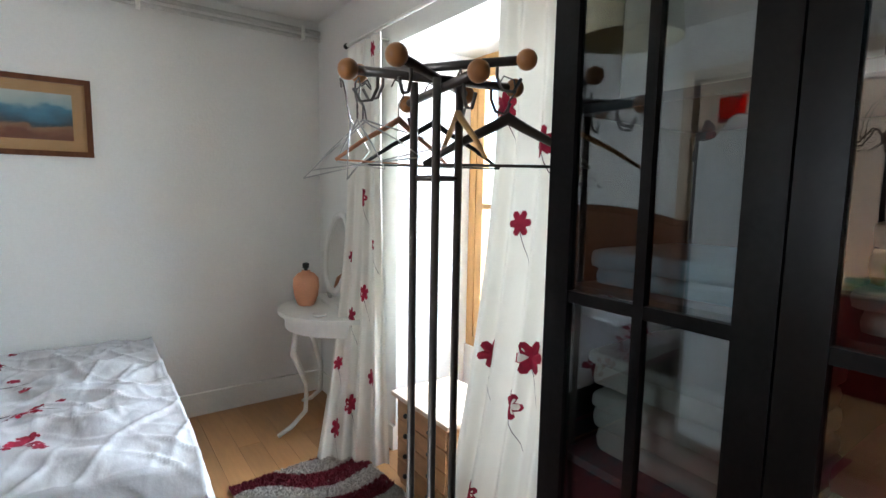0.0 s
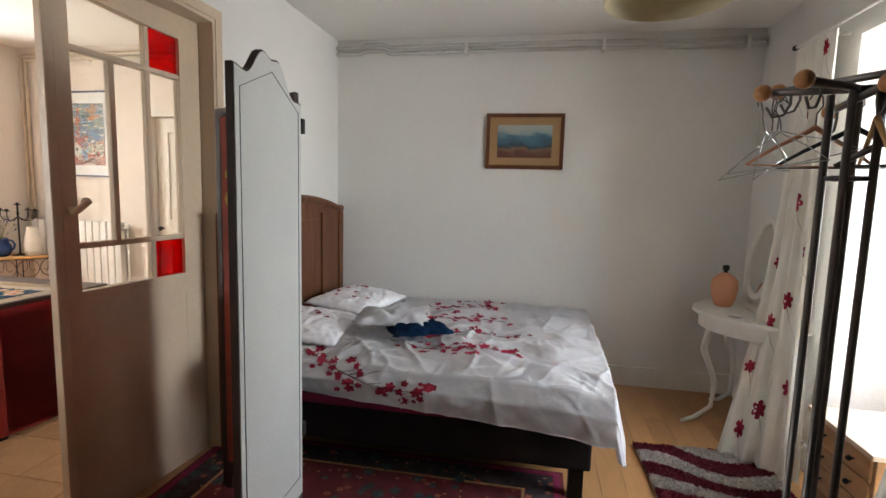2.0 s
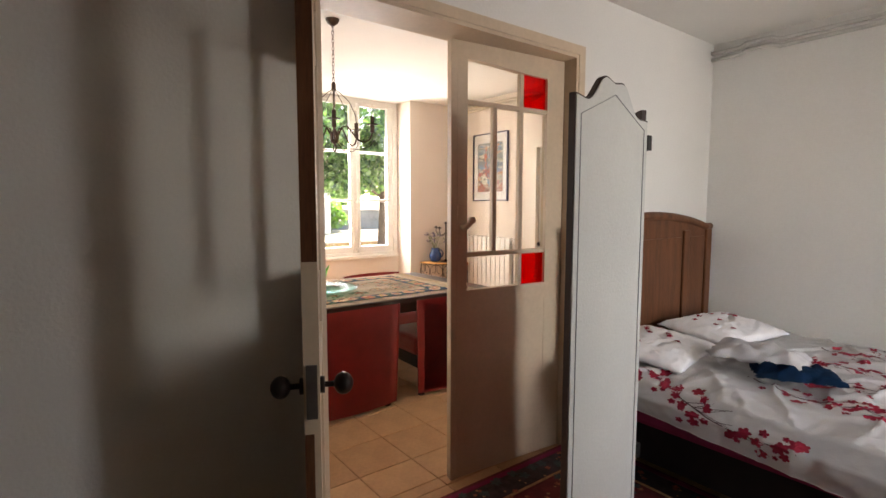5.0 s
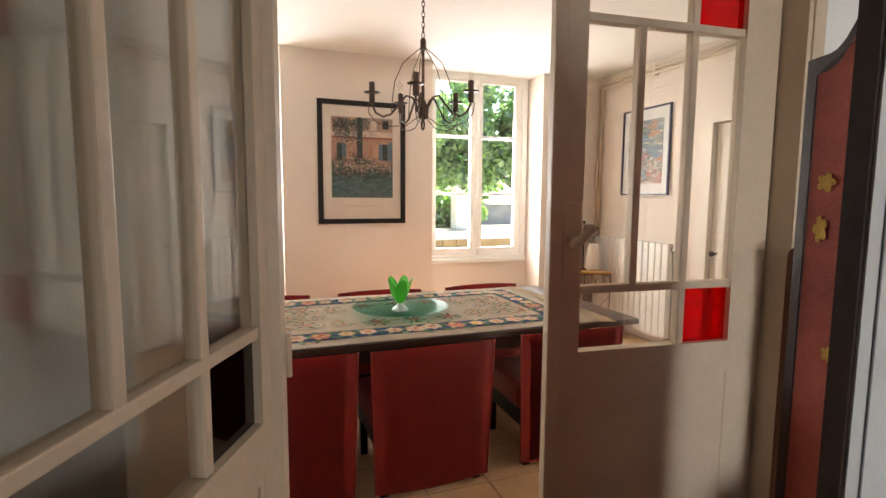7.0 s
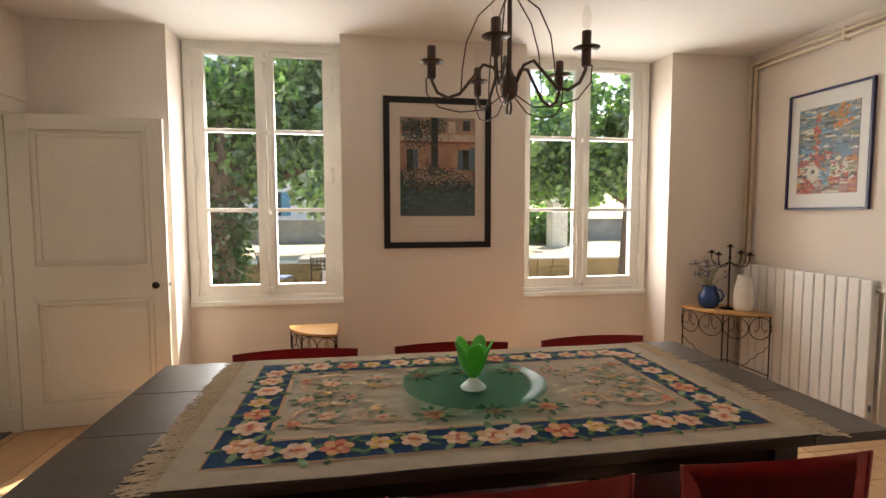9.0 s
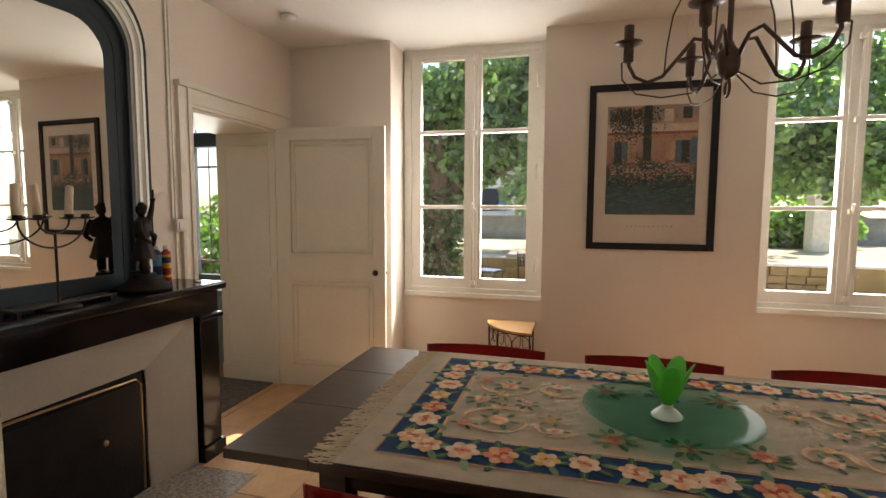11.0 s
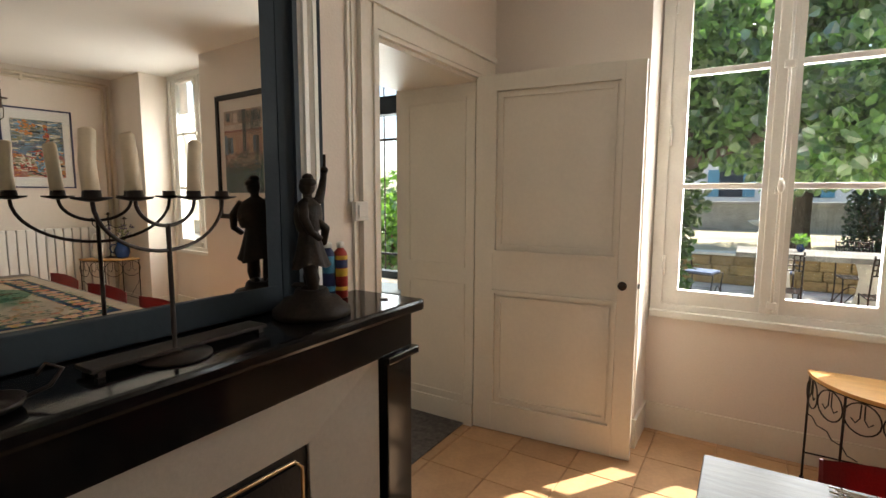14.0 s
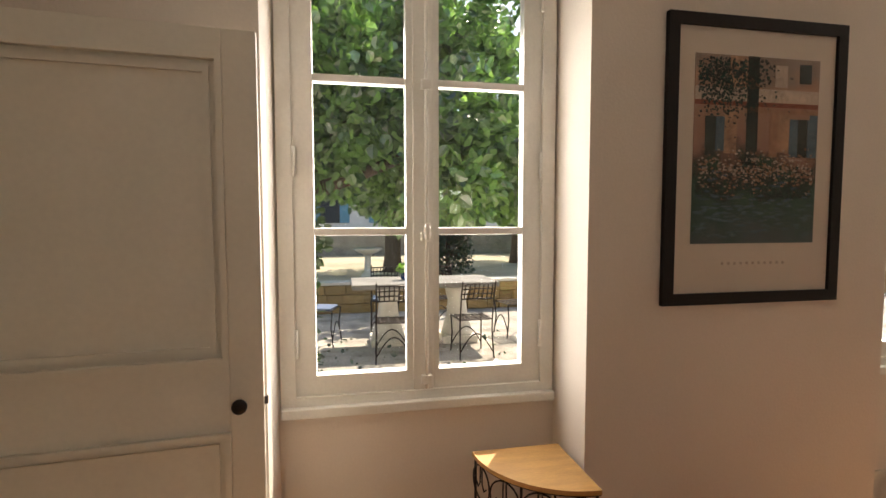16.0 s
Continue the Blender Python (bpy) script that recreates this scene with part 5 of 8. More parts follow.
M_LEAFWOOL = material("pale_green_wool", (0.19, 0.27, 0.15), 0.95, spec=0.1, vary=0.25, scale=40, fine=350, bump=0.4)
KU, KV = 1 / 1.16, 1 / 2.03
layers = {k: bmesh.new() for k in ("rose", "peach", "cream", "yellow", "rust", "sage", "leaf", "scroll")}


def petal(layer, u, v, along, across, turn, lift):
    """A woven oval, in metres on the carpet."""
    verts = []
    for i in range(9):
        b = 2 * math.pi * i / 9
        x, y = along * math.cos(b), across * math.sin(b)
        verts.append(layers[layer].verts.new(pile(u + KU * (x * math.cos(turn) - y * math.sin(turn)), v + KV * (x * math.sin(turn) + y * math.cos(turn)), lift)))
    layers[layer].faces.new(verts)


def rose(u, v, size, tones, leaves=6):
    """One woven rose: leaves, two rings of petals in changing tones, and a heart."""
    turn = rng.uniform(0, 6.28)
    for k in range(leaves):
        a = turn + 2 * math.pi * k / max(leaves, 1) + rng.uniform(-0.25, 0.25)
        d = size * rng.uniform(1.15, 1.45)
        petal(rng.choice(("sage", "sage", "leaf")), u + KU * d * math.cos(a), v + KV * d * math.sin(a), 0.62 * size, 0.25 * size, a, 0.0028 + 0.00015 * k)
        petal("leaf", u + KU * d * 1.05 * math.cos(a), v + KV * d * 1.05 * math.sin(a), 0.40 * size, 0.05 * size, a, 0.0040)
    for k in range(6):
        a = turn + k * 1.047
        petal(tones[k % 2], u + KU * 0.52 * size * math.cos(a), v + KV * 0.52 * size * math.sin(a), 0.50 * size, 0.40 * size, a, 0.0046 + 0.00015 * k)
    for k in range(4):
        a = turn + 0.4 + k * 1.571
        petal(tones[2 + k % 2], u + KU * 0.25 * size * math.cos(a), v + KV * 0.25 * size * math.sin(a), 0.26 * size, 0.20 * size, a + 0.6, 0.0058 + 0.00015 * k)
    petal(tones[4], u, v, 0.15 * size, 0.11 * size, turn, 0.0068)


PINK = ("cream", "peach", "rose", "cream", "rust")
GOLD = ("yellow", "cream", "yellow", "peach", "rust")
WARM = ("peach", "rose", "rust", "peach", "rust")
PALE = ("cream", "cream", "peach", "rose", "rust")


def border_run(count, place):
    """Roses of changing kind along one side of the navy border."""
    for i in range(count):
        u, v = place((i + 0.5 + rng.uniform(-0.12, 0.12)) / count)
        kind = (PINK, PALE, WARM, GOLD, PALE, PINK)[i % 6]
        rose(u + KU * rng.uniform(-0.008, 0.008), v + KV * rng.uniform(-0.008, 0.008), rng.uniform(0.046, 0.058) if kind is not GOLD else 0.044, kind, 5)


cu, cv = 0.170 * KU, 0.170 * KV
for edge in (cu, 1 - cu):
    border_run(14, lambda k: (edge, cv + (1 - 2 * cv) * k))
for edge in (cv, 1 - cv):
    border_run(7, lambda k: (cu + (1 - 2 * cu) * k, edge))


def scroll(u, v, ru, rv, start, sweep):
    pts = []
    for i in range(26):
        k = i / 25
        a = start + sweep * k
        pts.append((u + KU * ru * (1 - 0.35 * k) * math.cos(a), v + KV * rv * (1 - 0.35 * k) * math.sin(a)))
    twig(layers["scroll"], pile, pts, 0.010, 0.006, 0.0034)


for su in (-1, 1):
    for sv in (-1, 1):
        u, v = 0.5 + su * 0.145, 0.5 + sv * 0.29
        scroll(u, v, 0.115, 0.14, 0.5, sv * 5.6)
        rose(u, v, 0.040, PINK, 6)
        rose(u + su * 0.045, v + sv * 0.055, 0.028, WARM, 4)
        rose(u - su * 0.04, v - sv * 0.085, 0.026, GOLD, 5)
        u2, v2 = 0.5 + su * 0.15, 0.5 + sv * 0.195
        scroll(u2, v2, 0.07, 0.075, 2.0, -sv * 5.0)
        rose(u2 + su * 0.03, v2, 0.030, PALE, 5)
        rose(0.5 + su * 0.185, 0.5 + sv * 0.105, 0.042, ("peach", "rose", "rust", "rose", "rust"), 9)
        rose(0.5 + su * 0.05, 0.5 + sv * 0.30, 0.026, GOLD, 6)
    rose(0.5 + su * 0.19, 0.5, 0.038, WARM, 9)
    for sv in (-1, 1):
        scroll(0.5 + su * 0.19, 0.5 + sv * 0.05, 0.03, 0.07, 0.4, sv * 3.0)
for sv in (-1, 1):
    rose(0.5, 0.5 + sv * 0.335, 0.036, PINK, 8)
    rose(0.5, 0.5 + sv * 0.25, 0.028, PALE, 7)
for k, mat in (("rose", M_ROSE), ("peach", M_PEACH), ("cream", M_BLUSH), ("yellow", M_YELLOW), ("rust", M_RUST), ("sage", M_SAGE), ("leaf", M_LEAFWOOL), ("scroll", M_SCROLL)):
    tagged(part("woven_pattern", layers[k], mat, runner), "woven %s-coloured pattern wool" % k, kind="stuff")
verts, faces = [], []
for end, yy, sg in ((0, RY0, -1), (1, RY1, 1)):
    for i in range(340):
        x = RX0 + (RX1 - RX0) * (i + rng.random()) / 340
        ln, sw = rng.uniform(0.06, 0.11), rng.gauss(0, 0.02)
        w = 0.0016
        z = RZ + 0.004 + rng.uniform(0, 0.006)
        k = len(verts)
        for j in range(4):
            f = j / 3
            p = Vector((x + sw * f * f + 0.006 * math.sin(5 * f + i), yy + sg * ln * f, z * 1.0 - (z - RZ - 0.002) * f + 0.004 * math.sin(3 * f + i * 1.7) * (1 - f)))
            verts += [p + Vector((-w, 0, 0)), p + Vector((w, 0, 0)), p + Vector((0, 0, 0.003))]
        for j in range(3):
            a, b = k + 3 * j, k + 3 * j + 3
            faces += [(a, a + 1, b + 1, b), (a + 1, a + 2, b + 2, b + 1), (a + 2, a, b, b + 2)]
me = bpy.data.meshes.new("fringe")
me.from_pydata(verts, [], faces)
me.materials.append(M_CREAMRUG)
fr = new("fringe", me)
fr.parent = runner
tagged(fr, "loose cream wool fringe", kind="stuff")

# plate and vase
def tinted(name, colour, rough, density):
    mat = bpy.data.materials.new(name)
    mat.use_nodes = True
    sh = mat.node_tree.nodes["Principled BSDF"]
    sh.inputs["Base Color"].default_value = (*colour, 1)
    sh.inputs["Roughness"].default_value = rough
    sh.inputs["Transmission Weight"].default_value = density
    sh.inputs["IOR"].default_value = 1.45
    return mat
M_AQUA = glass("aqua_glass", (0.62, 0.84, 0.79), rough=0.12, gloss=0.012, graze=0.08)
M_GREENGLASS = tinted("frosted_green_glass", (0.16, 0.75, 0.10), 0.35, 0.55)
M_FROST = tinted("frosted_white_glass", (0.75, 0.80, 0.76), 0.4, 0.4)
plate = thing("glass_plate", (-2.985, 1.69, 0.7605), "large round green glass plate on the carpet", "plate")
bm = bmesh.new()
lathe(bm, [(0.10, 0.0), (0.14, 0.002), (0.165, 0.012), (0.285, 0.030), (0.292, 0.034), (0.286, 0.037), (0.165, 0.019), (0.135, 0.008), (0.001, 0.007)], 48)
part("dish", bm, M_AQUA, plate)
vase = thing("tulip_vase", (-2.985, 1.685, 0.7685), "green glass vase shaped like a tulip on white foot", "vase")
bm = bmesh.new()
lathe(bm, [(0.052, 0), (0.052, 0.005), (0.035, 0.022), (0.018, 0.036), (0.020, 0.046)], 24)
part("foot", bm, M_FROST, vase)
bm = bmesh.new()
def tulip(u, v):
    a = 2 * math.pi * u
    lobe = abs(math.cos(2.5 * a))
    h = 0.046 + v * (0.105 + 0.05 * lobe)
    r = 0.020 + 0.042 * math.sin(min(1, v * 1.25) * math.pi / 2) + 0.035 * max(0, v - 0.6) ** 1.2 * lobe * 1.8
    return Vector((r * math.cos(a), r * math.sin(a), h))
sheet(bm, tulip, 60, 14)
bmesh.ops.remove_doubles(bm, verts=bm.verts, dist=0.0005)
bmesh.ops.solidify(bm, geom=list(bm.faces), thickness=0.004)
for f in bm.faces:
    f.smooth = True
part("cup", bm, M_GREENGLASS, vase)

# ---------------------------------------------------------------- chandelier
M_BULB = glass("bulb_glass", (0.98, 0.97, 0.94), gloss=0.08)
lamp = thing("chandelier", (-2.93, 1.81, CZ), "brown wrought metal chandelier with candle lamps, unlit", "chandelier")
Z = -CZ
bm = bmesh.new()
tube(bm, [(0, 0, Z + 1.90), (0, 0, Z + 2.36)], 0.009, 10)
part("stem", bm, M_BROWNMETAL, lamp)
bm = bmesh.new()
lathe(bm, [(0.014, Z + 2.30), (0.017, Z + 2.305), (0.017, Z + 2.36), (0.006, Z + 2.372)], 16)
part("top_cap", bm, M_BROWNMETAL, lamp)
bm = bmesh.new()
lathe(bm, [(0.008, Z + 1.905), (0.03, Z + 1.92), (0.034, Z + 1.95), (0.034, Z + 1.985), (0.02, Z + 2.0), (0.012, Z + 2.02)], 20)
part("hub", bm, M_BROWNMETAL, lamp)
bm = bmesh.new()
tube(bm, [(0.026 * math.sin(2 * math.pi * i / 20), 0, Z + 1.876 + 0.026 * math.cos(2 * math.pi * i / 20)) for i in range(20)], 0.005, 8, closed=True)
part("ring", bm, M_BROWNMETAL, lamp)
n_link = 15
for i in range(n_link):
    zc = Z + 2.372 + (CZ - 2.372 - 0.03) * (i + 0.5) / n_link
    hh2 = (CZ - 2.372 - 0.03) / n_link * 0.66
    bm = bmesh.new()
    d = Vector((1, 0, 0)) if i % 2 else Vector((0, 1, 0))
    tube(bm, [d * 0.009 * math.sin(2 * math.pi * k / 12) + Vector((0, 0, zc + hh2 * math.cos(2 * math.pi * k / 12))) for k in range(12)], 0.0024, 6, closed=True)
    part("chain_link", bm, M_BROWNMETAL, lamp)
bm = bmesh.new()
lathe(bm, [(0.012, -0.05), (0.04, -0.03), (0.052, -0.005), (0.052, -0.001)], 24)
part("ceiling_rose", bm, M_BROWNMETAL, lamp)
for k in range(5):
    a = math.radians(-25.5 + 72 * k)
    o = Vector((math.cos(a), math.sin(a), 0))
    up = Vector((0, 0, 1))
    at = lambda r, z: o * r + up * (Z + z)
    bm = bmesh.new()
    ctrl = [(0.03, 1.97), (0.06, 2.03), (0.10, 2.04), (0.14, 1.99), (0.19, 1.93), (0.235, 1.915), (0.275, 1.935), (0.295, 1.975), (0.295, 2.01)]
    tube(bm, [at(r, z) for r, z in ctrl], 0.0065, 8)
    arm = part("arm", bm, M_BROWNMETAL, lamp)
    bm = bmesh.new()
    tube(bm, [at(r, z) for r, z in [(0.02, 1.93), (0.10, 1.87), (0.19, 1.862), (0.27, 1.88), (0.315, 1.93), (0.318, 1.985), (0.30, 2.0)]], 0.0028, 6)
    part("scroll", bm, M_BROWNMETAL, arm)
    bm = bmesh.new()
    tube(bm, [at(r, z) for r, z in [(0.012, 2.315), (0.05, 2.285), (0.12, 2.22), (0.165, 2.12), (0.18, 2.02), (0.185, 1.935)]], 0.0028, 6)
    part("cage_wire", bm, M_BROWNMETAL, arm)
    bm = bmesh.new()
    lathe(bm, [(0.012, 1.985), (0.0165, 1.99), (0.0165, 2.105), (0.012, 2.107)], 14, at(0.297, 0))
    part("candle_tube", bm, M_BROWNMETAL, arm)
    bm = bmesh.new()
    lathe(bm, [(0.017, 2.043), (0.045, 2.047), (0.047, 2.05), (0.017, 2.05)], 20, at(0.297, 0))
    part("drip_dish", bm, M_BROWNMETAL, arm)
    if k in (0, 1, 3):
        bm = bmesh.new()
        lathe(bm, [(0.008, 2.107), (0.010, 2.12), (0.0165, 2.145), (0.014, 2.17), (0.006, 2.192), (0.001, 2.20)], 14, at(0.297, 0))
        part("bulb", bm, M_BULB, arm, "clear candle bulb")

# ---------------------------------------------------------------- pictures
def villa_art(name):
    return landscape(name, [(0.0, (0.07, 0.10, 0.10)), (0.16, (0.03, 0.075, 0.05)), (0.28, (0.05, 0.11, 0.07)), (0.38, (0.025, 0.06, 0.03)), (0.44, (0.16, 0.09, 0.06)), (0.50, (0.34, 0.18, 0.13)), (0.80, (0.44, 0.25, 0.16)), (0.95, (0.30, 0.22, 0.17))], 5.0, 5.0)
poster = framed("poster", pose(WX + 0.001, 1.863, 1.195, 0, 0, -90), 0.862, 1.185, 0.048, 0.05, (-0.302, 0.255, 0.302, 1.03), M_FRAMEBLACK, M_MAT, villa_art("villa_print"), "framed poster of a villa garden in a black frame")
M_P_DARK = material("print_dark", (0.035, 0.045, 0.035), 0.7, vary=0.3, scale=30)
M_P_BLUE = material("print_blue", (0.10, 0.16, 0.20), 0.7, vary=0.2, scale=30)
M_P_PINK = material("print_pink", (0.42, 0.22, 0.13), 0.7, vary=0.2, scale=25)
M_P_TEXT = material("print_text", (0.50, 0.40, 0.32), 0.7)
for x0, z0, x1, z1, mat in ((-0.26, 0.93, -0.20, 1.01, M_P_DARK), (-0.29, 0.62, -0.25, 0.78, M_P_BLUE), (-0.25, 0.62, -0.20, 0.78, M_P_DARK), (-0.20, 0.62, -0.16, 0.78, M_P_BLUE), (0.16, 0.64, 0.20, 0.78, M_P_BLUE), (0.20, 0.62, 0.25, 0.78, M_P_DARK), (-0.30, 0.80, 0.06, 0.825, M_P_PINK), (-0.10, 0.62, -0.06, 0.80, M_P_PINK), (0.0, 0.50, 0.055, 1.03, M_P_DARK)):
    part("printed_shape", blocks((x0, 0.013, z0, x1, 0.0142 + 0.0003 * (x1 > 0), z1)), mat, poster)
M_P_FACADE = material("print_facade", (0.52, 0.30, 0.18), 0.7, vary=0.3, scale=14)
M_P_BRICK = material("print_brick_red", (0.30, 0.09, 0.05), 0.7, vary=0.2, scale=25)
M_P_LIGHT = material("print_light", (0.60, 0.46, 0.36), 0.7, vary=0.2, scale=20)
for x0, z0, x1, z1, mat in ((-0.30, 0.845, 0.30, 0.90, M_P_LIGHT), (-0.30, 0.826, 0.30, 0.845, M_P_BRICK), (-0.16, 0.63, -0.10, 0.80, M_P_FACADE), (-0.055, 0.63, -0.01, 0.80, M_P_LIGHT), (0.06, 0.64, 0.155, 0.80, M_P_FACADE), (-0.14, 0.91, 0.0, 1.028, M_P_FACADE), (0.08, 0.91, 0.14, 1.0, M_P_LIGHT), (0.26, 0.62, 0.30, 0.80, M_P_BLUE)):
    part("printed_shape", blocks((-x1, 0.013, z0, -x0, 0.0139, z1)), mat, poster)
bm = bmesh.new()
extrude_outline(bm, [(-0.02, 0.90), (0.10, 0.90), (0.04, 0.945)], lambda a, b, d: Vector((a, 0.0139 + d, b)), 0.0006)
part("printed_shape", bm, M_P_PINK, poster)
rng = random.Random(18)
for mat, lab, count, zc, zs in ((M_P_LIGHT, "pale printed blossom", 260, 0.57, 0.035), (M_P_PINK, "pink printed blossom", 260, 0.56, 0.045), (M_P_BLUE, "blue-green printed lawn strokes", 160, 0.38, 0.08)):
    bm = bmesh.new()
    for i in range(count):
        x, z = rng.uniform(-0.28, 0.28), rng.gauss(zc, zs)
        if 0.28 < z < 0.66:
            flower(bm, lambda u, v, l: Vector((u, 0.0154, v)), x, z, rng.uniform(0.003, 0.010) * (1 + 2 * (mat is M_P_BLUE)), rng.uniform(0.002, 0.006), 4, rng.uniform(0, 6))
    tagged(part("printed_blossom", bm, mat, poster), lab, kind="stuff")
M_P_LEAF = material("print_green", (0.03, 0.075, 0.055), 0.7, vary=0.4, scale=40)
rng = random.Random(8)
for mat, lab, share in ((M_P_DARK, "dark printed foliage", 1500), (M_P_LEAF, "green printed foliage", 700)):
    bm = bmesh.new()
    for i in range(share):
        if rng.random() < 0.45:
            x, z = rng.gauss(0.16, 0.10), rng.gauss(0.93, 0.07)
        else:
            x = rng.uniform(-0.29, 0.29)
            z = 0.45 + 0.13 * rng.random() ** 1.4 + 0.05 * noise.noise(Vector((x * 9, 1, 4)))
        if -0.285 < x < 0.285 and z < 1.015:
            flower(bm, lambda u, v, l: Vector((u, 0.0148 + (0.0003 if mat is M_P_LEAF else 0), v)), x, z, rng.uniform(0.003, 0.009), rng.uniform(0.003, 0.008), 5, rng.uniform(0, 6))
    tagged(part("printed_foliage", bm, mat, poster), lab, kind="stuff")
for i in range(11):
    part("caption_bar", blocks((-0.16 + 0.03 * i, 0.010, 0.165, -0.148 + 0.03 * i, 0.0112, 0.177)), M_P_TEXT, poster)
M_BLUEFRAME = material("dark_blue_frame", (0.03, 0.03, 0.09), 0.35)
M_MATWHITE = material("white_mount", (0.72, 0.70, 0.66), 0.7, vary=0.02)
A_MUSIC = landscape("still_life_print", [(0.0, (0.30, 0.04, 0.02)), (0.2, (0.40, 0.34, 0.26)), (0.35, (0.28, 0.10, 0.06)), (0.45, (0.10, 0.17, 0.26)), (0.6, (0.10, 0.09, 0.12)), (0.72, (0.26, 0.27, 0.22)), (0.85, (0.13, 0.16, 0.20)), (1.0, (0.30, 0.30, 0.25))], 5.5, 9.0)
picture = framed("picture", pose(-4.235, NY - 0.001, 1.495, 0, 0, 180), 0.665, 0.885, 0.016, 0.05, (-0.24, 0.12, 0.24, 0.76), M_BLUEFRAME, M_MATWHITE, A_MUSIC, "colourful abstract still life print in a blue frame")
rng = random.Random(19)
M_P_CREAM = material("print_cream", (0.62, 0.55, 0.42), 0.7, vary=0.15, scale=30)
M_P_SKY = material("print_sky_blue", (0.18, 0.32, 0.46), 0.7, vary=0.2, scale=30)
M_P_ORANGE = material("print_orange", (0.55, 0.20, 0.04), 0.7, vary=0.2, scale=30)
M_P_RED = material("print_red", (0.36, 0.045, 0.025), 0.7, vary=0.2, scale=30)
M_P_OLIVE = material("print_olive", (0.20, 0.19, 0.10), 0.7, vary=0.2, scale=30)
strokes = {m: bmesh.new() for m in (M_P_DARK, M_P_BLUE, M_P_CREAM, M_P_SKY, M_P_ORANGE, M_P_RED, M_P_OLIVE)}


def stroke(mat, x, z, w, h, layer, tilt=0.0):
    c, t = math.cos(tilt), math.sin(tilt)
    y = 0.0132 + 0.000004 * layer
    bm = strokes[mat]
    bm.faces.new([bm.verts.new((min(max(x + a * c - b * t, -0.238), 0.238), y, min(max(z + a * t + b * c, 0.123), 0.757))) for a, b in ((-w, -h * 0.6), (w * 0.9, -h), (w, h * 0.7), (-w * 0.8, h))])


for i in range(420):
    x, z = rng.uniform(-0.235, 0.235), rng.uniform(0.125, 0.755)
    mats = (M_P_DARK, M_P_BLUE, M_P_SKY, M_P_CREAM, M_P_OLIVE, M_P_BLUE) if z > 0.42 else (M_P_CREAM, M_P_OLIVE, M_P_RED, M_P_DARK, M_P_CREAM, M_P_ORANGE)
    stroke(rng.choice(mats), x, z, rng.uniform(0.012, 0.05), rng.uniform(0.004, 0.012), i, rng.gauss(0, 0.15))
for i in range(150):
    cx, cz, sx, sz, mats = rng.choice(((-0.11, 0.66, 0.045, 0.045, (M_P_ORANGE, M_P_ORANGE, M_P_OLIVE)), (0.08, 0.56, 0.015, 0.09, (M_P_ORANGE, M_P_RED)), (0.06, 0.38, 0.06, 0.035, (M_P_RED, M_P_DARK, M_P_RED)), (0.02, 0.25, 0.025, 0.05, (M_P_SKY, M_P_BLUE)), (0.15, 0.17, 0.05, 0.025, (M_P_RED, M_P_ORANGE)), (-0.12, 0.28, 0.05, 0.05, (M_P_CREAM, M_P_OLIVE, M_P_RED))))
    stroke(rng.choice(mats), rng.gauss(cx, sx), rng.gauss(cz, sz), rng.uniform(0.008, 0.022), rng.uniform(0.006, 0.016), 430 + i, rng.uniform(-1, 1))
for k in range(7):
    stroke(M_P_CREAM, 0.10 + 0.03 * math.cos(k * 0.9), 0.275 + 0.035 * math.sin(k * 0.9), 0.026, 0.024, 590 + k, k)
stroke(M_P_DARK, 0.10, 0.285, 0.017, 0.017, 600, 0.4)
for mat, bm in strokes.items():
    tagged(part("brush_stroke", bm, mat, picture), "loose printed brush strokes", kind="stuff")

# ---------------------------------------------------------------- radiator, pipes, corner tables
rad = thing("radiator", (-4.33, NY, 0), "white flat-panelled radiator on the wall", "radiator")
n_sec = 13
for i in range(n_sec):
    x0 = -0.56 + 1.12 * i / n_sec
    part("section", blocks((x0 + 0.005, -0.10, 0.10, x0 + 1.12 / n_sec - 0.005, -0.035, 1.03), bevel=0.009), M_RADIATOR, rad)
part("header", blocks((-0.555, -0.078, 0.14, 0.555, -0.05, 0.19), (-0.555, -0.078, 0.94, 0.555, -0.05, 0.99)), M_RADIATOR, rad)
for x in (-0.4, 0.4):
    part("bracket", blocks((x - 0.02, -0.036, 0.2, x + 0.02, 0, 0.26), (x - 0.02, -0.036, 0.88, x + 0.02, 0, 0.94)), M_RADIATOR, rad)
bm = bmesh.new()
tube(bm, [(0.56, -0.065, 0.97), (0.61, -0.065, 0.97)], 0.012, 10)
lathe(bm, [(0.018, 0), (0.022, 0.02), (0.022, 0.055), (0.015, 0.06)], 14, (0.62, -0.065, 0.955))
part("valve", bm, M_RADIATOR, rad)
bm = bmesh.new()
tube(bm, [(0.615, -0.065, 0.955), (0.615, -0.065, 0.02), (0.62, -0.03, 0.0)], 0.008, 8)
part("supply_pipe", bm, M_PAINT, rad)
M_PIPE = material("cream_pipe_paint", (0.70, 0.60, 0.46), 0.45, vary=0.04)
dpipes = thing("heating_pipes", (WX, NY, 0), "cream painted heating pipes in the corner and under the ceiling", "pipe")
for k in (0, 1):
    o = 0.05 + 0.055 * k
    bm = bmesh.new()
    tube(bm, [(o + 0.01, -0.035, 0.16), (o + 0.01, -0.035, CZ - 0.12 - 0.045 * k + 0.03), (o + 0.03, -0.035, CZ - 0.09 - 0.045 * k), (o + 0.3, -0.035, CZ - 0.085 - 0.045 * k), (3.5, -0.035, CZ - 0.085 - 0.045 * k)], 0.016, 10)
    part("pipe", bm, M_PIPE, dpipes)
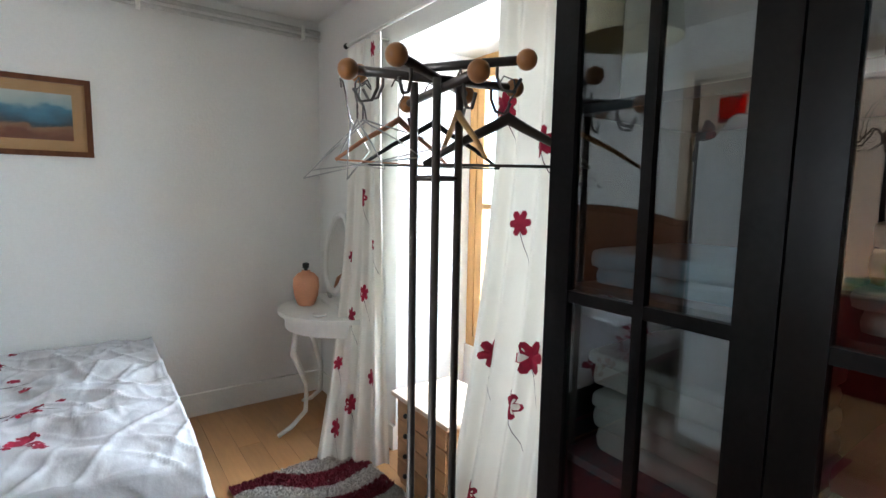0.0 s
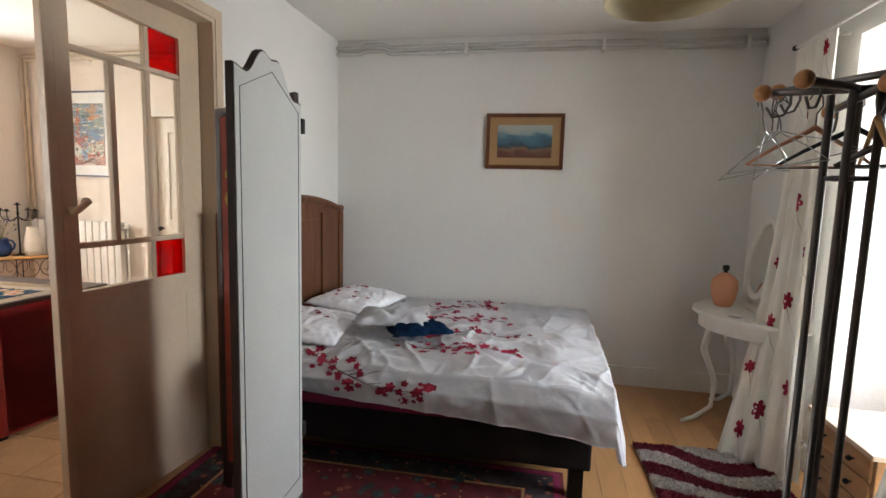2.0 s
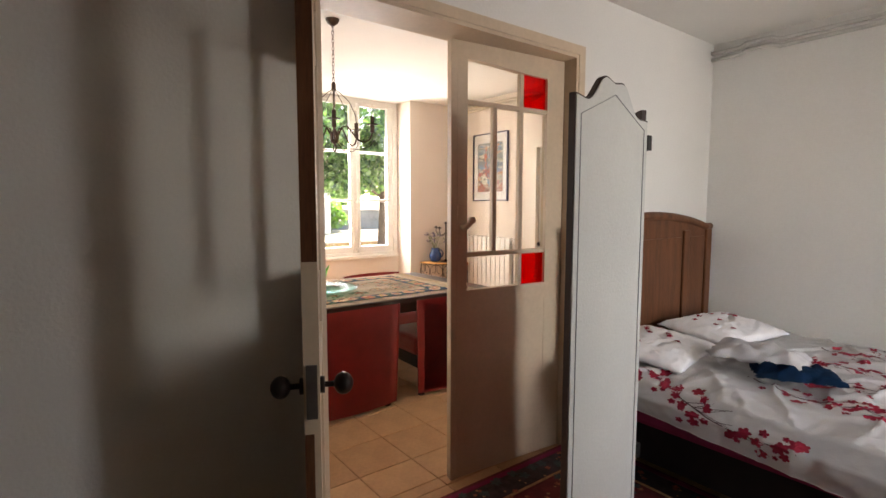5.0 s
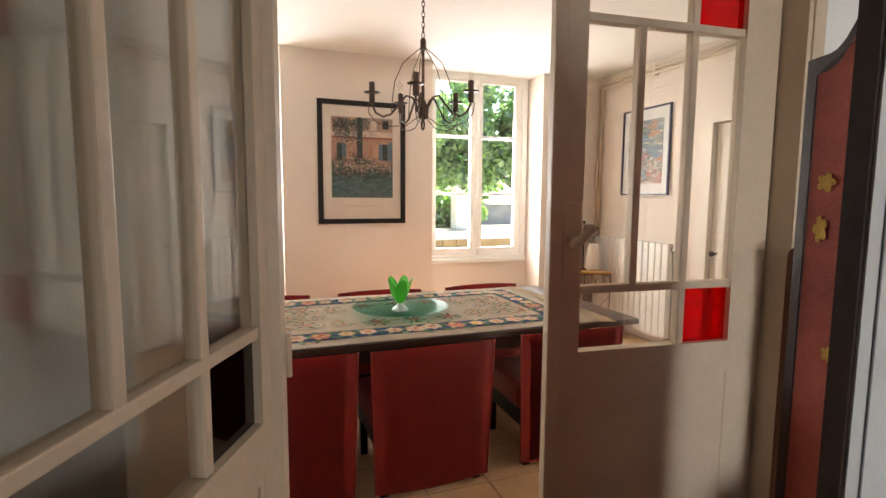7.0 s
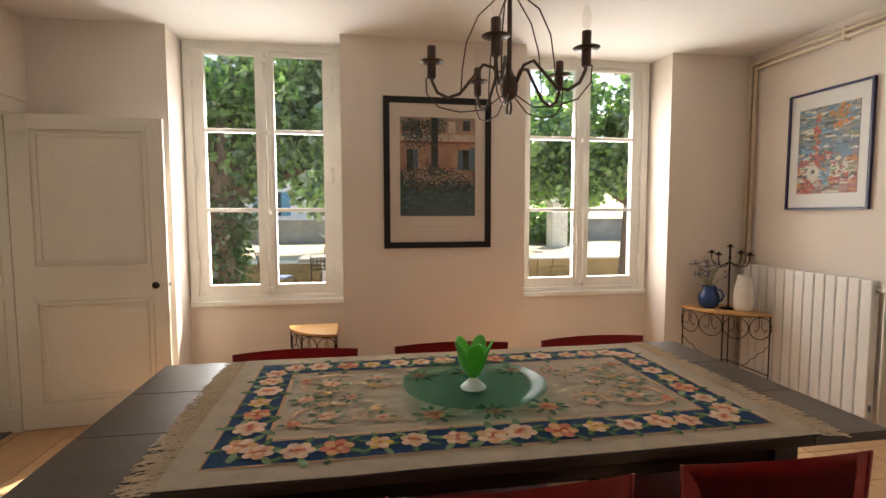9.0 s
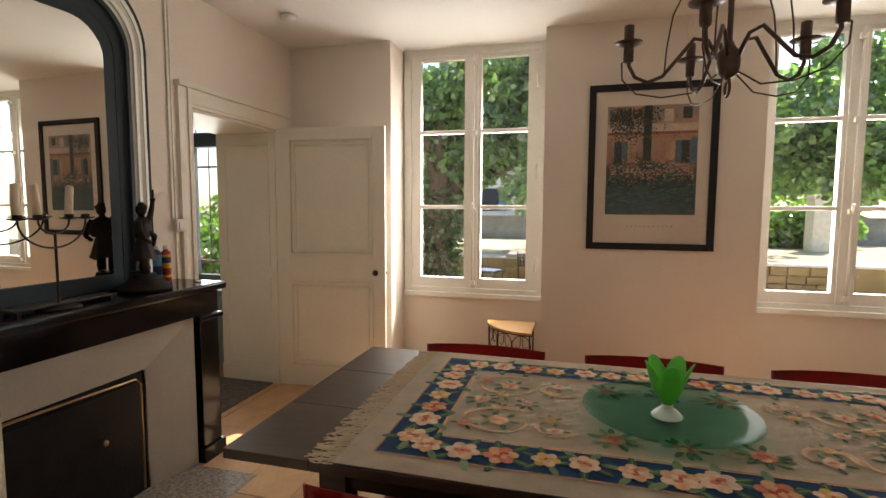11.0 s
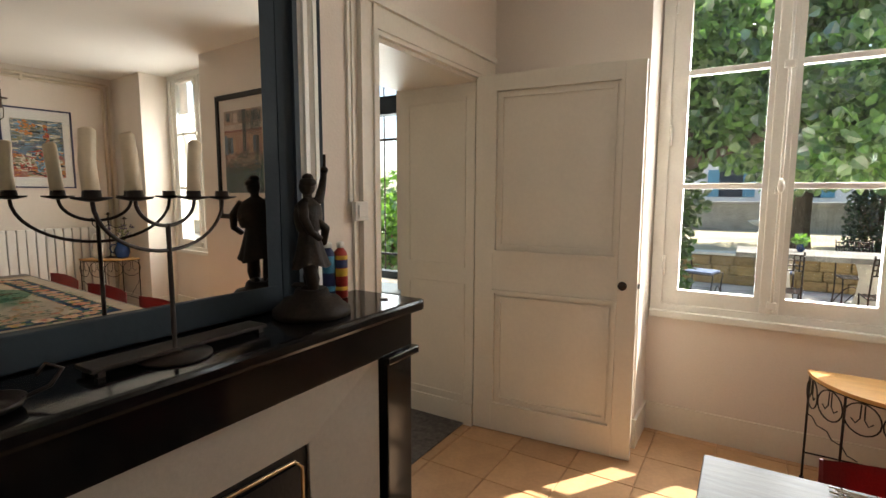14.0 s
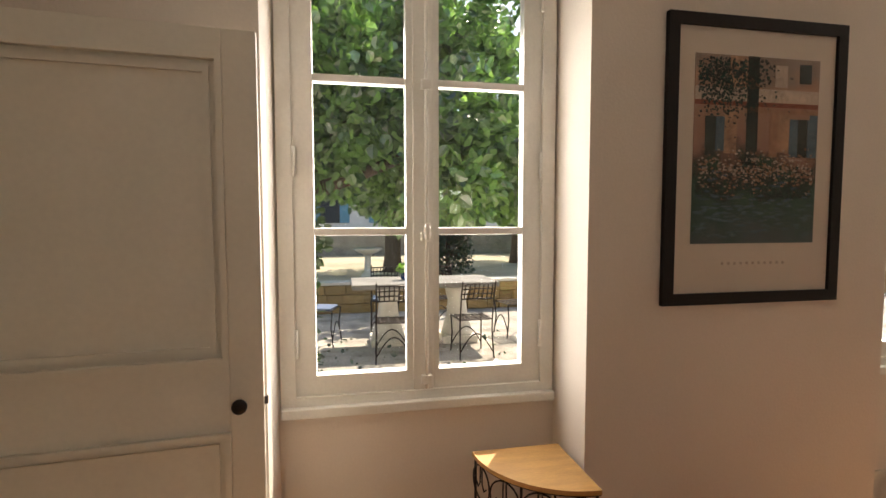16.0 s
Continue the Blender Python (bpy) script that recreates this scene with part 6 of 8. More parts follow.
for x in (0.9, 2.0, 3.1):
    part("clip", blocks((x - 0.012, -0.052, CZ - 0.155, x + 0.012, 0, CZ - 0.06)), M_PIPE, dpipes)


def corner_table(at, r, h, top_mat, label):
    """Quarter-round iron table; the square corner at the origin, the round edge over +x and +y."""
    t = thing("corner_table", at, label, "side table", "corner tables")
    n = 18
    out = [(0, 0)] + [(r * math.cos(math.pi / 2 * i / n), r * math.sin(math.pi / 2 * i / n)) for i in range(n + 1)]
    bm = bmesh.new()
    extrude_outline(bm, out, lambda a, b, d: Vector((a, b, h - 0.018 + d)), 0.018)
    part("top", bm, top_mat, t)
    bm = bmesh.new()
    rim = r - 0.012
    tube(bm, [(rim * math.cos(math.pi / 2 * i / n), rim * math.sin(math.pi / 2 * i / n), h - 0.024) for i in range(n + 1)] + [(0.012, 0.012, h - 0.024)], 0.005, 6, closed=True)
    part("rim", bm, M_IRON, t)
    q = rim * 0.7071
    for x, y in ((rim, 0.012), (0.012, rim), (q, q), (0.015, 0.015)):
        bm = bmesh.new()
        tube(bm, [(x, y, h - 0.024), (x, y, 0.008)], 0.0055, 8)
        tube(bm, [(x, y, 0.0), (x, y, 0.008)], 0.011, 10)
        part("leg", bm, M_IRON, t)
    rad_s = rim * math.pi / 2 / 8 * 0.98
    for i in range(4):
        a0 = math.pi / 2 * (i + 0.5) / 4
        c = Vector((rim * math.cos(a0), rim * math.sin(a0), h - 0.03 - rad_s))
        tan = Vector((-math.sin(a0), math.cos(a0), 0))
        bm = bmesh.new()
        tube(bm, [c + tan * rad_s * math.cos(k * 2 * math.pi / 20) + Vector((0, 0, rad_s * math.sin(k * 2 * math.pi / 20))) for k in range(20)], 0.0035, 6, closed=True)
        part("scroll_ring", bm, M_IRON, t)
        for s in (-1, 1):
            bm = bmesh.new()
            tube(bm, [c + tan * s * rad_s * 0.1 + Vector((0, 0, rad_s * 0.9)), c + tan * s * rad_s * 0.12, c + tan * s * rad_s * 0.35 - Vector((0, 0, rad_s * 0.35)), c + tan * s * rad_s * 0.6 - Vector((0, 0, rad_s * 0.1))], 0.003, 6)
            part("scroll_leaf", bm, M_IRON, t)
    for a, b in (((rim, 0.012), (0.015, 0.015)), ((0.012, rim), (0.015, 0.015))):
        bm = bmesh.new()
        tube(bm, [(*a, h * 0.24), (*b, h * 0.24)], 0.0045, 6)
        part("stretcher", bm, M_IRON, t)
        bm = bmesh.new()
        va, vb = Vector((*a, 0)), Vector((*b, 0))
        tube(bm, [va.lerp(vb, k / 10 * 0.6) + Vector((0, 0, h * (0.60 - 0.036 * k) + 0.012 * math.sin(k * 2.1))) for k in range(11)], 0.003, 6)
        part("wavy_brace", bm, M_IRON, t)
    return t


corner_table(pose(-5.17, 1.06, 0, 0, 0, -90), 0.385, 0.575, M_HONEY, "quarter-round wrought iron table with honey wooden top")
corner_table(pose(-4.96, 4.48, 0, 0, 0, -90), 0.475, 0.665, M_HONEY, "quarter-round wrought iron table holding vases")
M_BLUEPOT = material("cobalt_glaze", (0.015, 0.05, 0.17), 0.15, vary=0.2, scale=8, fine=40, bump=0.02)
M_WHITEPOT = material("white_stoneware", (0.66, 0.60, 0.52), 0.7, vary=0.08, scale=14, fine=90, bump=0.3)
jug = thing("blue_jug", (-4.84, 4.18, 0.665), "small cobalt blue glazed jug with handle", "jug")
bm = bmesh.new()
lathe(bm, [(0.05, 0), (0.065, 0.01), (0.085, 0.06), (0.083, 0.10), (0.06, 0.145), (0.053, 0.165), (0.060, 0.185), (0.054, 0.186), (0.046, 0.165)], 26)
part("body", bm, M_BLUEPOT, jug)
bm = bmesh.new()
tube(bm, [(0.055, 0.02, 0.165), (0.095, 0.035, 0.16), (0.115, 0.045, 0.12), (0.10, 0.04, 0.075), (0.08, 0.03, 0.06)], 0.009, 8)
part("handle", bm, M_BLUEPOT, jug)
bunch = thing("dried_flowers", (-4.84, 4.18, 0.80), "faded purple and green dried flowers in a jug", "flowers")
M_STEM = material("dry_stem", (0.22, 0.24, 0.10), 0.9)
M_LILAC = material("dry_lilac", (0.20, 0.15, 0.30), 0.9, vary=0.3, scale=60)
rng = random.Random(6)
for i in range(26):
    a, l, h = rng.uniform(0, 6.28), rng.uniform(0.03, 0.14), rng.uniform(0.13, 0.27)
    tip = Vector((l * math.cos(a), l * math.sin(a), h))
    bm = bmesh.new()
    tube(bm, [(0, 0, 0), tip * 0.5 + Vector((0, 0, 0.03)), tip], 0.0014, 4)
    st = part("stem", bm, M_STEM, bunch)
    bm = bmesh.new()
    for j in range(9):
        ball(bm, tip + Vector((rng.gauss(0, 0.011), rng.gauss(0, 0.011), rng.gauss(0, 0.009))), rng.uniform(0.004, 0.008), (1, 1, 0.7), 6)
    part("bloom", bm, M_LILAC if i % 3 else M_STEM, st)
wvase = thing("white_vase", (-4.665, 4.36, 0.665), "tall rough white stoneware vase", "vase")
bm = bmesh.new()
lathe(bm, [(0.055, 0), (0.072, 0.012), (0.080, 0.06), (0.078, 0.12), (0.065, 0.20), (0.050, 0.265), (0.048, 0.295), (0.042, 0.295), (0.042, 0.25)], 26)
part("body", bm, M_WHITEPOT, wvase)
cnd = thing("candle_holder", (-4.76, 4.30, 0.665), "dark iron five-armed candle holder without candles", "candle holder")
bm = bmesh.new()
lathe(bm, [(0.07, 0), (0.07, 0.006), (0.02, 0.014), (0.008, 0.03), (0.008, 0.42), (0.015, 0.43), (0.008, 0.44), (0.008, 0.52)], 20)
part("stem", bm, M_IRON, cnd)
for k in range(5):
    a = math.radians(20 + 90 * k)
    o = Vector((math.cos(a), math.sin(a), 0)) if k < 4 else Vector((0, 0, 0))
    r = 0.16
    bm = bmesh.new()
    if k < 4:
        tube(bm, [Vector((0, 0, 0.40)), o * r * 0.4 + Vector((0, 0, 0.36)), o * r * 0.85 + Vector((0, 0, 0.37)), o * r + Vector((0, 0, 0.41)), o * r + Vector((0, 0, 0.46))], 0.005, 8)
        arm = part("arm", bm, M_IRON, cnd)
        top = o * r + Vector((0, 0, 0.46))
    else:
        bm.free()
        arm, top = cnd, Vector((0, 0, 0.52))
    bm = bmesh.new()
    lathe(bm, [(0.008, -0.004), (0.032, 0.004), (0.034, 0.008), (0.014, 0.007), (0.013, 0.024), (0.010, 0.024)], 16, top)
    part("cup", bm, M_IRON, arm)

# ---------------------------------------------------------------- fireplace
FX0, FX1 = -3.695, -1.965
fire = thing("fireplace", (0, SY, 0), "black marble fireplace with white splayed opening and metal insert", "fireplace")
M_INSERT = material("black_iron_plate", (0.009, 0.008, 0.008), 0.45, vary=0.3, scale=12, spec=0.15)
M_BRASS = material("brass_trim", (0.45, 0.30, 0.16), 0.3, metal=0.9, vary=0.1)
M_SPLAY = material("splay_plaster", (0.70, 0.62, 0.52), 0.8, vary=0.05, scale=4, fine=60, bump=0.1)
part("shelf", blocks((FX0, 0, 1.005, FX1, 0.352, 1.05), bevel=0.012), M_MARBLE, fire)
part("frieze", blocks((FX0 + 0.05, 0, 0.872, FX1 - 0.05, 0.325, 1.004), bevel=0.004), M_MARBLE, fire)
for x0, x1 in ((FX0 + 0.035, FX0 + 0.21), (FX1 - 0.21, FX1 - 0.035)):
    part("leg", blocks((x0 + 0.012, 0, 0.09, x1 - 0.012, 0.322, 0.84), bevel=0.006), M_MARBLE, fire)
    part("capital", blocks((x0 - 0.008, 0, 0.841, x1 + 0.006, 0.345, 0.871), bevel=0.006), M_MARBLE, fire)
    part("plinth", blocks((x0 - 0.004, 0, 0, x1 + 0.004, 0.34, 0.089), bevel=0.005), M_MARBLE, fire)
OX0, OX1 = FX0 + 0.2235, FX1 - 0.2235
IX0, IX1, IZ = -3.195, -2.465, 0.65
for name, quad in (("splay", [(OX0, 0.30, 0), (IX0, 0.235, 0), (IX0, 0.235, IZ), (OX0, 0.30, 0.8715)]), ("splay", [(OX1, 0.30, 0), (IX1, 0.235, 0), (IX1, 0.235, IZ), (OX1, 0.30, 0.8715)]), ("splay", [(OX0, 0.30, 0.8715), (IX0, 0.235, IZ), (IX1, 0.235, IZ), (OX1, 0.30, 0.8715)])):
    bm = bmesh.new()
    vs = [bm.verts.new(p) for p in quad]
    bm.faces.new(vs)
    bmesh.ops.solidify(bm, geom=list(bm.faces), thickness=0.004)
    part(name, bm, M_SPLAY, fire)
ins = part("insert", blocks((IX0, 0.20, 0.0, IX1, 0.225, IZ), bevel=0.003), M_INSERT, fire)
door_x0, door_x1 = IX0 + 0.03, IX1 - 0.03
bm = bmesh.new()
tube(bm, [(door_x0, 0.232, 0.02), (door_x0, 0.232, 0.58), (door_x0 + 0.03, 0.232, 0.612), (door_x1 - 0.03, 0.232, 0.635), (door_x1, 0.232, 0.60), (door_x1, 0.232, 0.02)], 0.007, 8)
part("trim", bm, M_BRASS, ins, "copper-coloured edge trim")
part("shutter", blocks((door_x0 + 0.01, 0.226, 0.01, door_x1 - 0.01, 0.236, 0.60)), M_INSERT, ins)
bm = bmesh.new()
tube(bm, [(-2.92, 0.235, 0.38), (-2.92, 0.26, 0.38)], 0.006, 8)
ball(bm, (-2.92, 0.27, 0.38), 0.016, (1, 1, 1), 12)
part("knob", bm, M_BRASS, ins)
M_HEARTH = material("speckled_hearth", (0.30, 0.25, 0.20), 0.4, vary=0.5, scale=60, fine=200, bump=0.02)
setting("hearth", blocks((FX0 + 0.24, SY + 0.07, -0.004, FX1 - 0.24, SY + 0.70, 0.004)), M_HEARTH, "speckled polished hearth slab")

# ---------------------------------------------------------------- mirror over the fireplace
MX, MZ0, MZ1 = -2.83, 1.055, 2.70
over = thing("overmantel_mirror", (MX, SY, MZ0), "tall arched mirror in a white and blue-grey moulded frame", "mirror")
def arch(half, top, r, n=10):
    """Right half outline from bottom up, then the left half down."""
    pts = [(half, 0.0)]
    pts += [(half - r + r * math.cos(math.pi / 2 * i / n), top - r + r * math.sin(math.pi / 2 * i / n)) for i in range(n + 1)]
    return pts + [(-x, z) for x, z in pts[::-1]]
def arch_band(name, h0, t0, r0, h1, t1, r1, depth0, depth1, mat, foot=0.0):
    """A moulded strip between two arches, tilted from depth0 to depth1."""
    a, b = arch(h0, t0, r0), arch(h1, t1, r1)
    bm = bmesh.new()
    va = [bm.verts.new((x, depth0, z)) for x, z in a]
    vb = [bm.verts.new((x, depth1, z)) for x, z in b]
    wa = [bm.verts.new((x, 0.003, z)) for x, z in a]
    wb = [bm.verts.new((x, 0.003, z)) for x, z in b]
    for i in range(len(a) - 1):
        bm.faces.new((va[i], va[i + 1], vb[i + 1], vb[i]))
        bm.faces.new((wa[i], wa[i + 1], va[i + 1], va[i]))
        bm.faces.new((wb[i], wb[i + 1], vb[i + 1], vb[i]))
    for i in (0, -1):
        bm.faces.new((va[i], vb[i], wb[i], wa[i]))
    return part(name, bm, mat, over)
H = MZ1 - MZ0
steps = [(0.672, 0.645, 0.020, 0.016, M_BLUEGREY), (0.645, 0.625, 0.030, 0.034, M_WINPAINT), (0.625, 0.60, 0.050, 0.058, M_WINPAINT), (0.60, 0.575, 0.052, 0.040, M_WINPAINT), (0.575, 0.55, 0.055, 0.062, M_WINPAINT), (0.55, 0.525, 0.050, 0.046, M_WINPAINT),
         (0.525, 0.50, 0.060, 0.064, M_BLUEGREY), (0.50, 0.47, 0.050, 0.042, M_BLUEGREY), (0.47, 0.445, 0.048, 0.042, M_BLUEGREY), (0.445, 0.385, 0.040, 0.036, M_BLUEGREY)]
for h0, h1, d0, d1, mat in steps:
    e0, e1 = 0.672 - h0, 0.672 - h1
    arch_band("moulding", h0, H - e0, max(0.06, 0.34 - e0 * 0.6), h1 + 0.0005, H - e1, max(0.06, 0.34 - e1 * 0.6), d0, d1, mat)
part("bottom_rail", blocks((-0.52, 0.003, 0.0, 0.52, 0.039, 0.085), bevel=0.004), M_BLUEGREY, over)
bm = bmesh.new()
extrude_outline(bm, arch(0.388, H - 0.284, 0.17)[::-1], lambda a, b, d: Vector((a, 0.006 + d, max(b, 0.08))), 0.006)
part("glass", bm, M_MIRROR, over, at=pose(0, 0.012, 0, 0, 0, -1.9))

# ---------------------------------------------------------------- things on the mantelpiece
M_BRONZE = material("dark_bronze", (0.022, 0.014, 0.009), 0.6, metal=0.1, spec=0.2, vary=0.3, scale=20, fine=120, bump=0.2)
def statuette(at, lean, label):
    """Robed figure with one raised arm on a round stepped base, in one mesh."""
    bm = bmesh.new()
    lathe(bm, [(0.105, 0.0), (0.105, 0.018), (0.085, 0.035), (0.075, 0.05), (0.05, 0.056), (0.045, 0.075), (0.04, 0.08)], 28)
    for k in (-1, 1):
        tube(bm, [(0.016 * k, 0.01 * k, 0.07), (0.020 * k, 0.012 * k, 0.11), (0.022 * k, 0.0, 0.17), (0.018 * k, 0, 0.22)], [0.014, 0.019, 0.017, 0.024], 10)
        ball(bm, (0.018 * k, 0.02 * k - 0.02, 0.082), 0.016, (0.9, 1.6, 0.7), 10)
    def skirt(u, v):
        a = 2 * math.pi * u
        r = 0.062 - 0.032 * v ** 0.8 + 0.006 * math.sin(7 * a) * (1 - v)
        return Vector((r * math.cos(a) + 0.010 * lean * v, 0.78 * r * math.sin(a), 0.15 + 0.11 * v + 0.008 * math.sin(3 * a) * (1 - v)))
    sheet(bm, skirt, 28, 10)
    def torso(u, v):
        a = 2 * math.pi * u
        r = 0.029 + 0.020 * math.sin(math.pi * min(1, 0.15 + v * 0.75)) - 0.022 * max(0, v - 0.75) / 0.25
        return Vector((r * (1.12 - 0.1 * v) * math.cos(a) + 0.010 * lean, 0.72 * r * math.sin(a), 0.255 + 0.10 * v))
    sheet(bm, torso, 24, 12)
    tube(bm, [(0.010 * lean, 0, 0.345), (0.012 * lean, 0, 0.368)], 0.012, 10)
    ball(bm, (0.014 * lean, 0, 0.385), 0.022, (0.9, 1, 1.15), 14)
    ball(bm, (0.016 * lean, 0.004, 0.398), 0.022, (1.0, 1.05, 0.7), 12)
    ball(bm, (0.012 * lean, 0.002, 0.412), 0.016, (1.0, 1.0, 0.8), 10)
    tube(bm, [(lean * -0.022, 0, 0.338), (lean * -0.052, 0.008, 0.345), (lean * -0.072, 0.010, 0.385), (lean * -0.078, 0.015, 0.43)], [0.015, 0.014, 0.011, 0.008], 10)
    ball(bm, (lean * -0.079, 0.015, 0.438), 0.012, (1, 1, 1), 8)
    tube(bm, [(lean * -0.079, 0.015, 0.42), (lean * -0.083, 0.015, 0.487)], 0.004, 6)
    tube(bm, [(lean * 0.045, 0, 0.335), (lean * 0.070, 0.012, 0.295), (lean * 0.068, 0.03, 0.255), (lean * 0.045, 0.045, 0.235)], [0.015, 0.013, 0.010, 0.009], 10)
    tube(bm, [(lean * 0.03, 0.02, 0.30), (lean * -0.02, 0.036, 0.26), (lean * -0.05, 0.02, 0.21)], [0.010, 0.013, 0.008], 8)
    ob = tagged(part("statuette", bm, M_BRONZE), label, "statue")
    ob.matrix_basis = at @ Matrix.Diagonal((1.22, 1.22, 1.1, 1))
    return ob
statuette(pose(-3.285, -0.86, 1.051, 0, 0, 25), 1, "dark bronze figure with raised arm on a round base")
rot = thing("candelabra", (-2.79, -0.82, 1.051), "black wire candelabra with thick cream candles", "candelabra")
M_WAX = material("ivory_wax", (0.66, 0.54, 0.38), 0.5, vary=0.08, scale=12, fine=60, bump=0.05)
bm = bmesh.new()
lathe(bm, [(0.085, 0), (0.085, 0.006), (0.02, 0.012), (0.006, 0.02), (0.0055, 0.33)], 22)
part("stem", bm, M_IRON, rot)
for k, (span, low, high) in enumerate(((0.185, 0.265, 0.385), (0.085, 0.325, 0.385))):
    bm = bmesh.new()
    d = Vector((math.cos(math.radians(14)), math.sin(math.radians(14)), 0))
    tube(bm, [d * span * math.sin(math.pi * (i / 20 - 0.5)) + Vector((0, 0, low + (high - low) * (1 - math.cos(math.pi * (i / 20 - 0.5))))) for i in range(21)], 0.0045, 8)
    part("arm", bm, M_IRON, rot)
    for s in (-1, 1):
        top = d * span * s + Vector((0, 0, high))
        bm = bmesh.new()
        lathe(bm, [(0.01, 0), (0.036, 0.006), (0.038, 0.010), (0.018, 0.008), (0.017, 0.024), (0.014, 0.024)], 18, top)
        part("cup", bm, M_IRON, rot)
        if not (k == 0 and s < 0):
            bm = bmesh.new()
            tube(bm, [top + Vector((0, 0, 0.009)), top + Vector((0.004 * s, 0, 0.08)), top + Vector((0.010 * s * (k == 1), 0, 0.145)), top + Vector((0.012 * s * (k == 1), 0, 0.15))], [0.0165, 0.016, 0.0155, 0.010], 14)
            part("candle", bm, M_WAX, rot)
tray = thing("iron_tray", (-2.80, -0.86, 1.051), "low black iron trivet lying on the mantelpiece", "tray")
part("plate", blocks((-0.26, -0.03, 0.012, 0.20, 0.05, 0.022), bevel=0.003), M_IRON, tray)
for x in (-0.24, 0.18):
    for y in (-0.02, 0.04):
        part("foot", blocks((x - 0.008, y - 0.008, 0, x + 0.008, y + 0.008, 0.012)), M_IRON, tray)
holder = thing("candle_pan", (-2.42, -0.80, 1.051), "small black iron chamber candlestick with curled handle", "candle holder")
bm = bmesh.new()
lathe(bm, [(0.04, 0), (0.055, 0.006), (0.062, 0.02), (0.058, 0.02), (0.045, 0.008), (0.016, 0.008), (0.014, 0.05), (0.011, 0.05)], 20)
part("pan", bm, M_IRON, holder)
bm = bmesh.new()
tube(bm, [(-0.05, 0.02, 0.015), (-0.09, 0.035, 0.03), (-0.11, 0.04, 0.06), (-0.085, 0.035, 0.075), (-0.07, 0.03, 0.055)], 0.0045, 6)
part("handle", bm, M_IRON, holder)

def spray_can(at, body_mat, stripe_mats, label):
    c = thing("spray_can", at, label, "spray can", "spray cans on the mantelpiece")
    bm = bmesh.new()
    lathe(bm, [(0.024, 0), (0.027, 0.004), (0.027, 0.165), (0.024, 0.178), (0.014, 0.19), (0.012, 0.195)], 22)
    part("body", bm, body_mat, c)
    for z0, z1, mat in stripe_mats:
        bm = bmesh.new()
        lathe(bm, [(0.0273, z0), (0.0276, z0 + 0.001), (0.0276, z1 - 0.001), (0.0273, z1)], 22)
        part("label_band", bm, mat, c)
    bm = bmesh.new()
    lathe(bm, [(0.015, 0.195), (0.015, 0.212), (0.010, 0.218)], 14)
    part("cap", bm, M_MATWHITE, c)
    return c
M_CANRED = material("can_red", (0.35, 0.03, 0.02), 0.3, metal=0.2, vary=0.05)
M_CANYEL = material("can_yellow", (0.62, 0.38, 0.04), 0.3, metal=0.2, vary=0.05)
M_CANBLUE = material("can_blue", (0.05, 0.22, 0.35), 0.3, metal=0.2, vary=0.05)
M_CANNAVY = material("can_navy", (0.02, 0.03, 0.10), 0.3, metal=0.2, vary=0.05)
spray_can(pose(-3.535, -0.962, 1.051), M_CANRED, ((0.15, 0.165, M_CANYEL), (0.118, 0.148, M_CANNAVY), (0.085, 0.115, M_CANYEL), (0.03, 0.045, M_CANYEL)), "red and yellow aerosol can")
spray_can(pose(-3.495, -0.988, 1.051), M_CANNAVY, ((0.10, 0.165, M_CANBLUE), (0.03, 0.05, M_CANBLUE)), "blue and navy aerosol can")
coin = thing("small_dish", (-3.60, -0.80, 1.051), "tiny pale metal dish on the marble shelf", "dish")
bm = bmesh.new()
lathe(bm, [(0.012, 0), (0.016, 0.003), (0.016, 0.005), (0.012, 0.004)], 16)
part("bowl", bm, M_GREYMETAL, coin)

# rolled maps standing before the fireplace
M_MAPBLUE = material("map_sea", (0.18, 0.38, 0.46), 0.35, vary=0.06, scale=6, fine=60, bump=0.02)
M_MAPLAND = material("map_land", (0.45, 0.38, 0.27), 0.35, vary=0.45, scale=45, fine=160, bump=0.02, tint=(0.12, 0.13, 0.11))
M_PAPER = material("map_paper", (0.70, 0.68, 0.62), 0.6, vary=0.03)
roll = thing("rolled_map", (-2.215, -0.46, 0), "rolled-up coloured wall map standing on end", "map")
def spiral(u, v, r0=0.078, turns=1.7, z0=0.0, z1=1.0):
    a = 2 * math.pi * turns * u
    r = r0 * (1.0 - 0.16 * (1 - u))
    return Vector((r * math.cos(a + 0.4), r * math.sin(a + 0.4), z0 + (z1 - z0) * v))
for nm, z0, z1, mat in (("land_print", 0.0, 0.865, M_MAPLAND), ("sea_print", 0.865, 0.975, M_MAPBLUE), ("margin", 0.975, 1.0, M_PAPER)):
    bm = bmesh.new()
    sheet(bm, lambda u, v: spiral(u, v, z0=z0, z1=z1), 64, 4)
    part(nm, bm, mat, roll)
bm = bmesh.new()
sheet(bm, lambda u, v: spiral(u, v, r0=0.0745, z0=0.001, z1=0.999), 64, 3)
part("paper_back", bm, M_PAPER, roll)
roll2 = thing("paper_roll", (-2.295, -0.545, 0), "rolled white paper standing behind a map", "paper roll")
bm = bmesh.new()
sheet(bm, lambda u, v: spiral(u, v, r0=0.048, z1=1.0), 48, 3)
part("sheet", bm, M_PAPER, roll2)

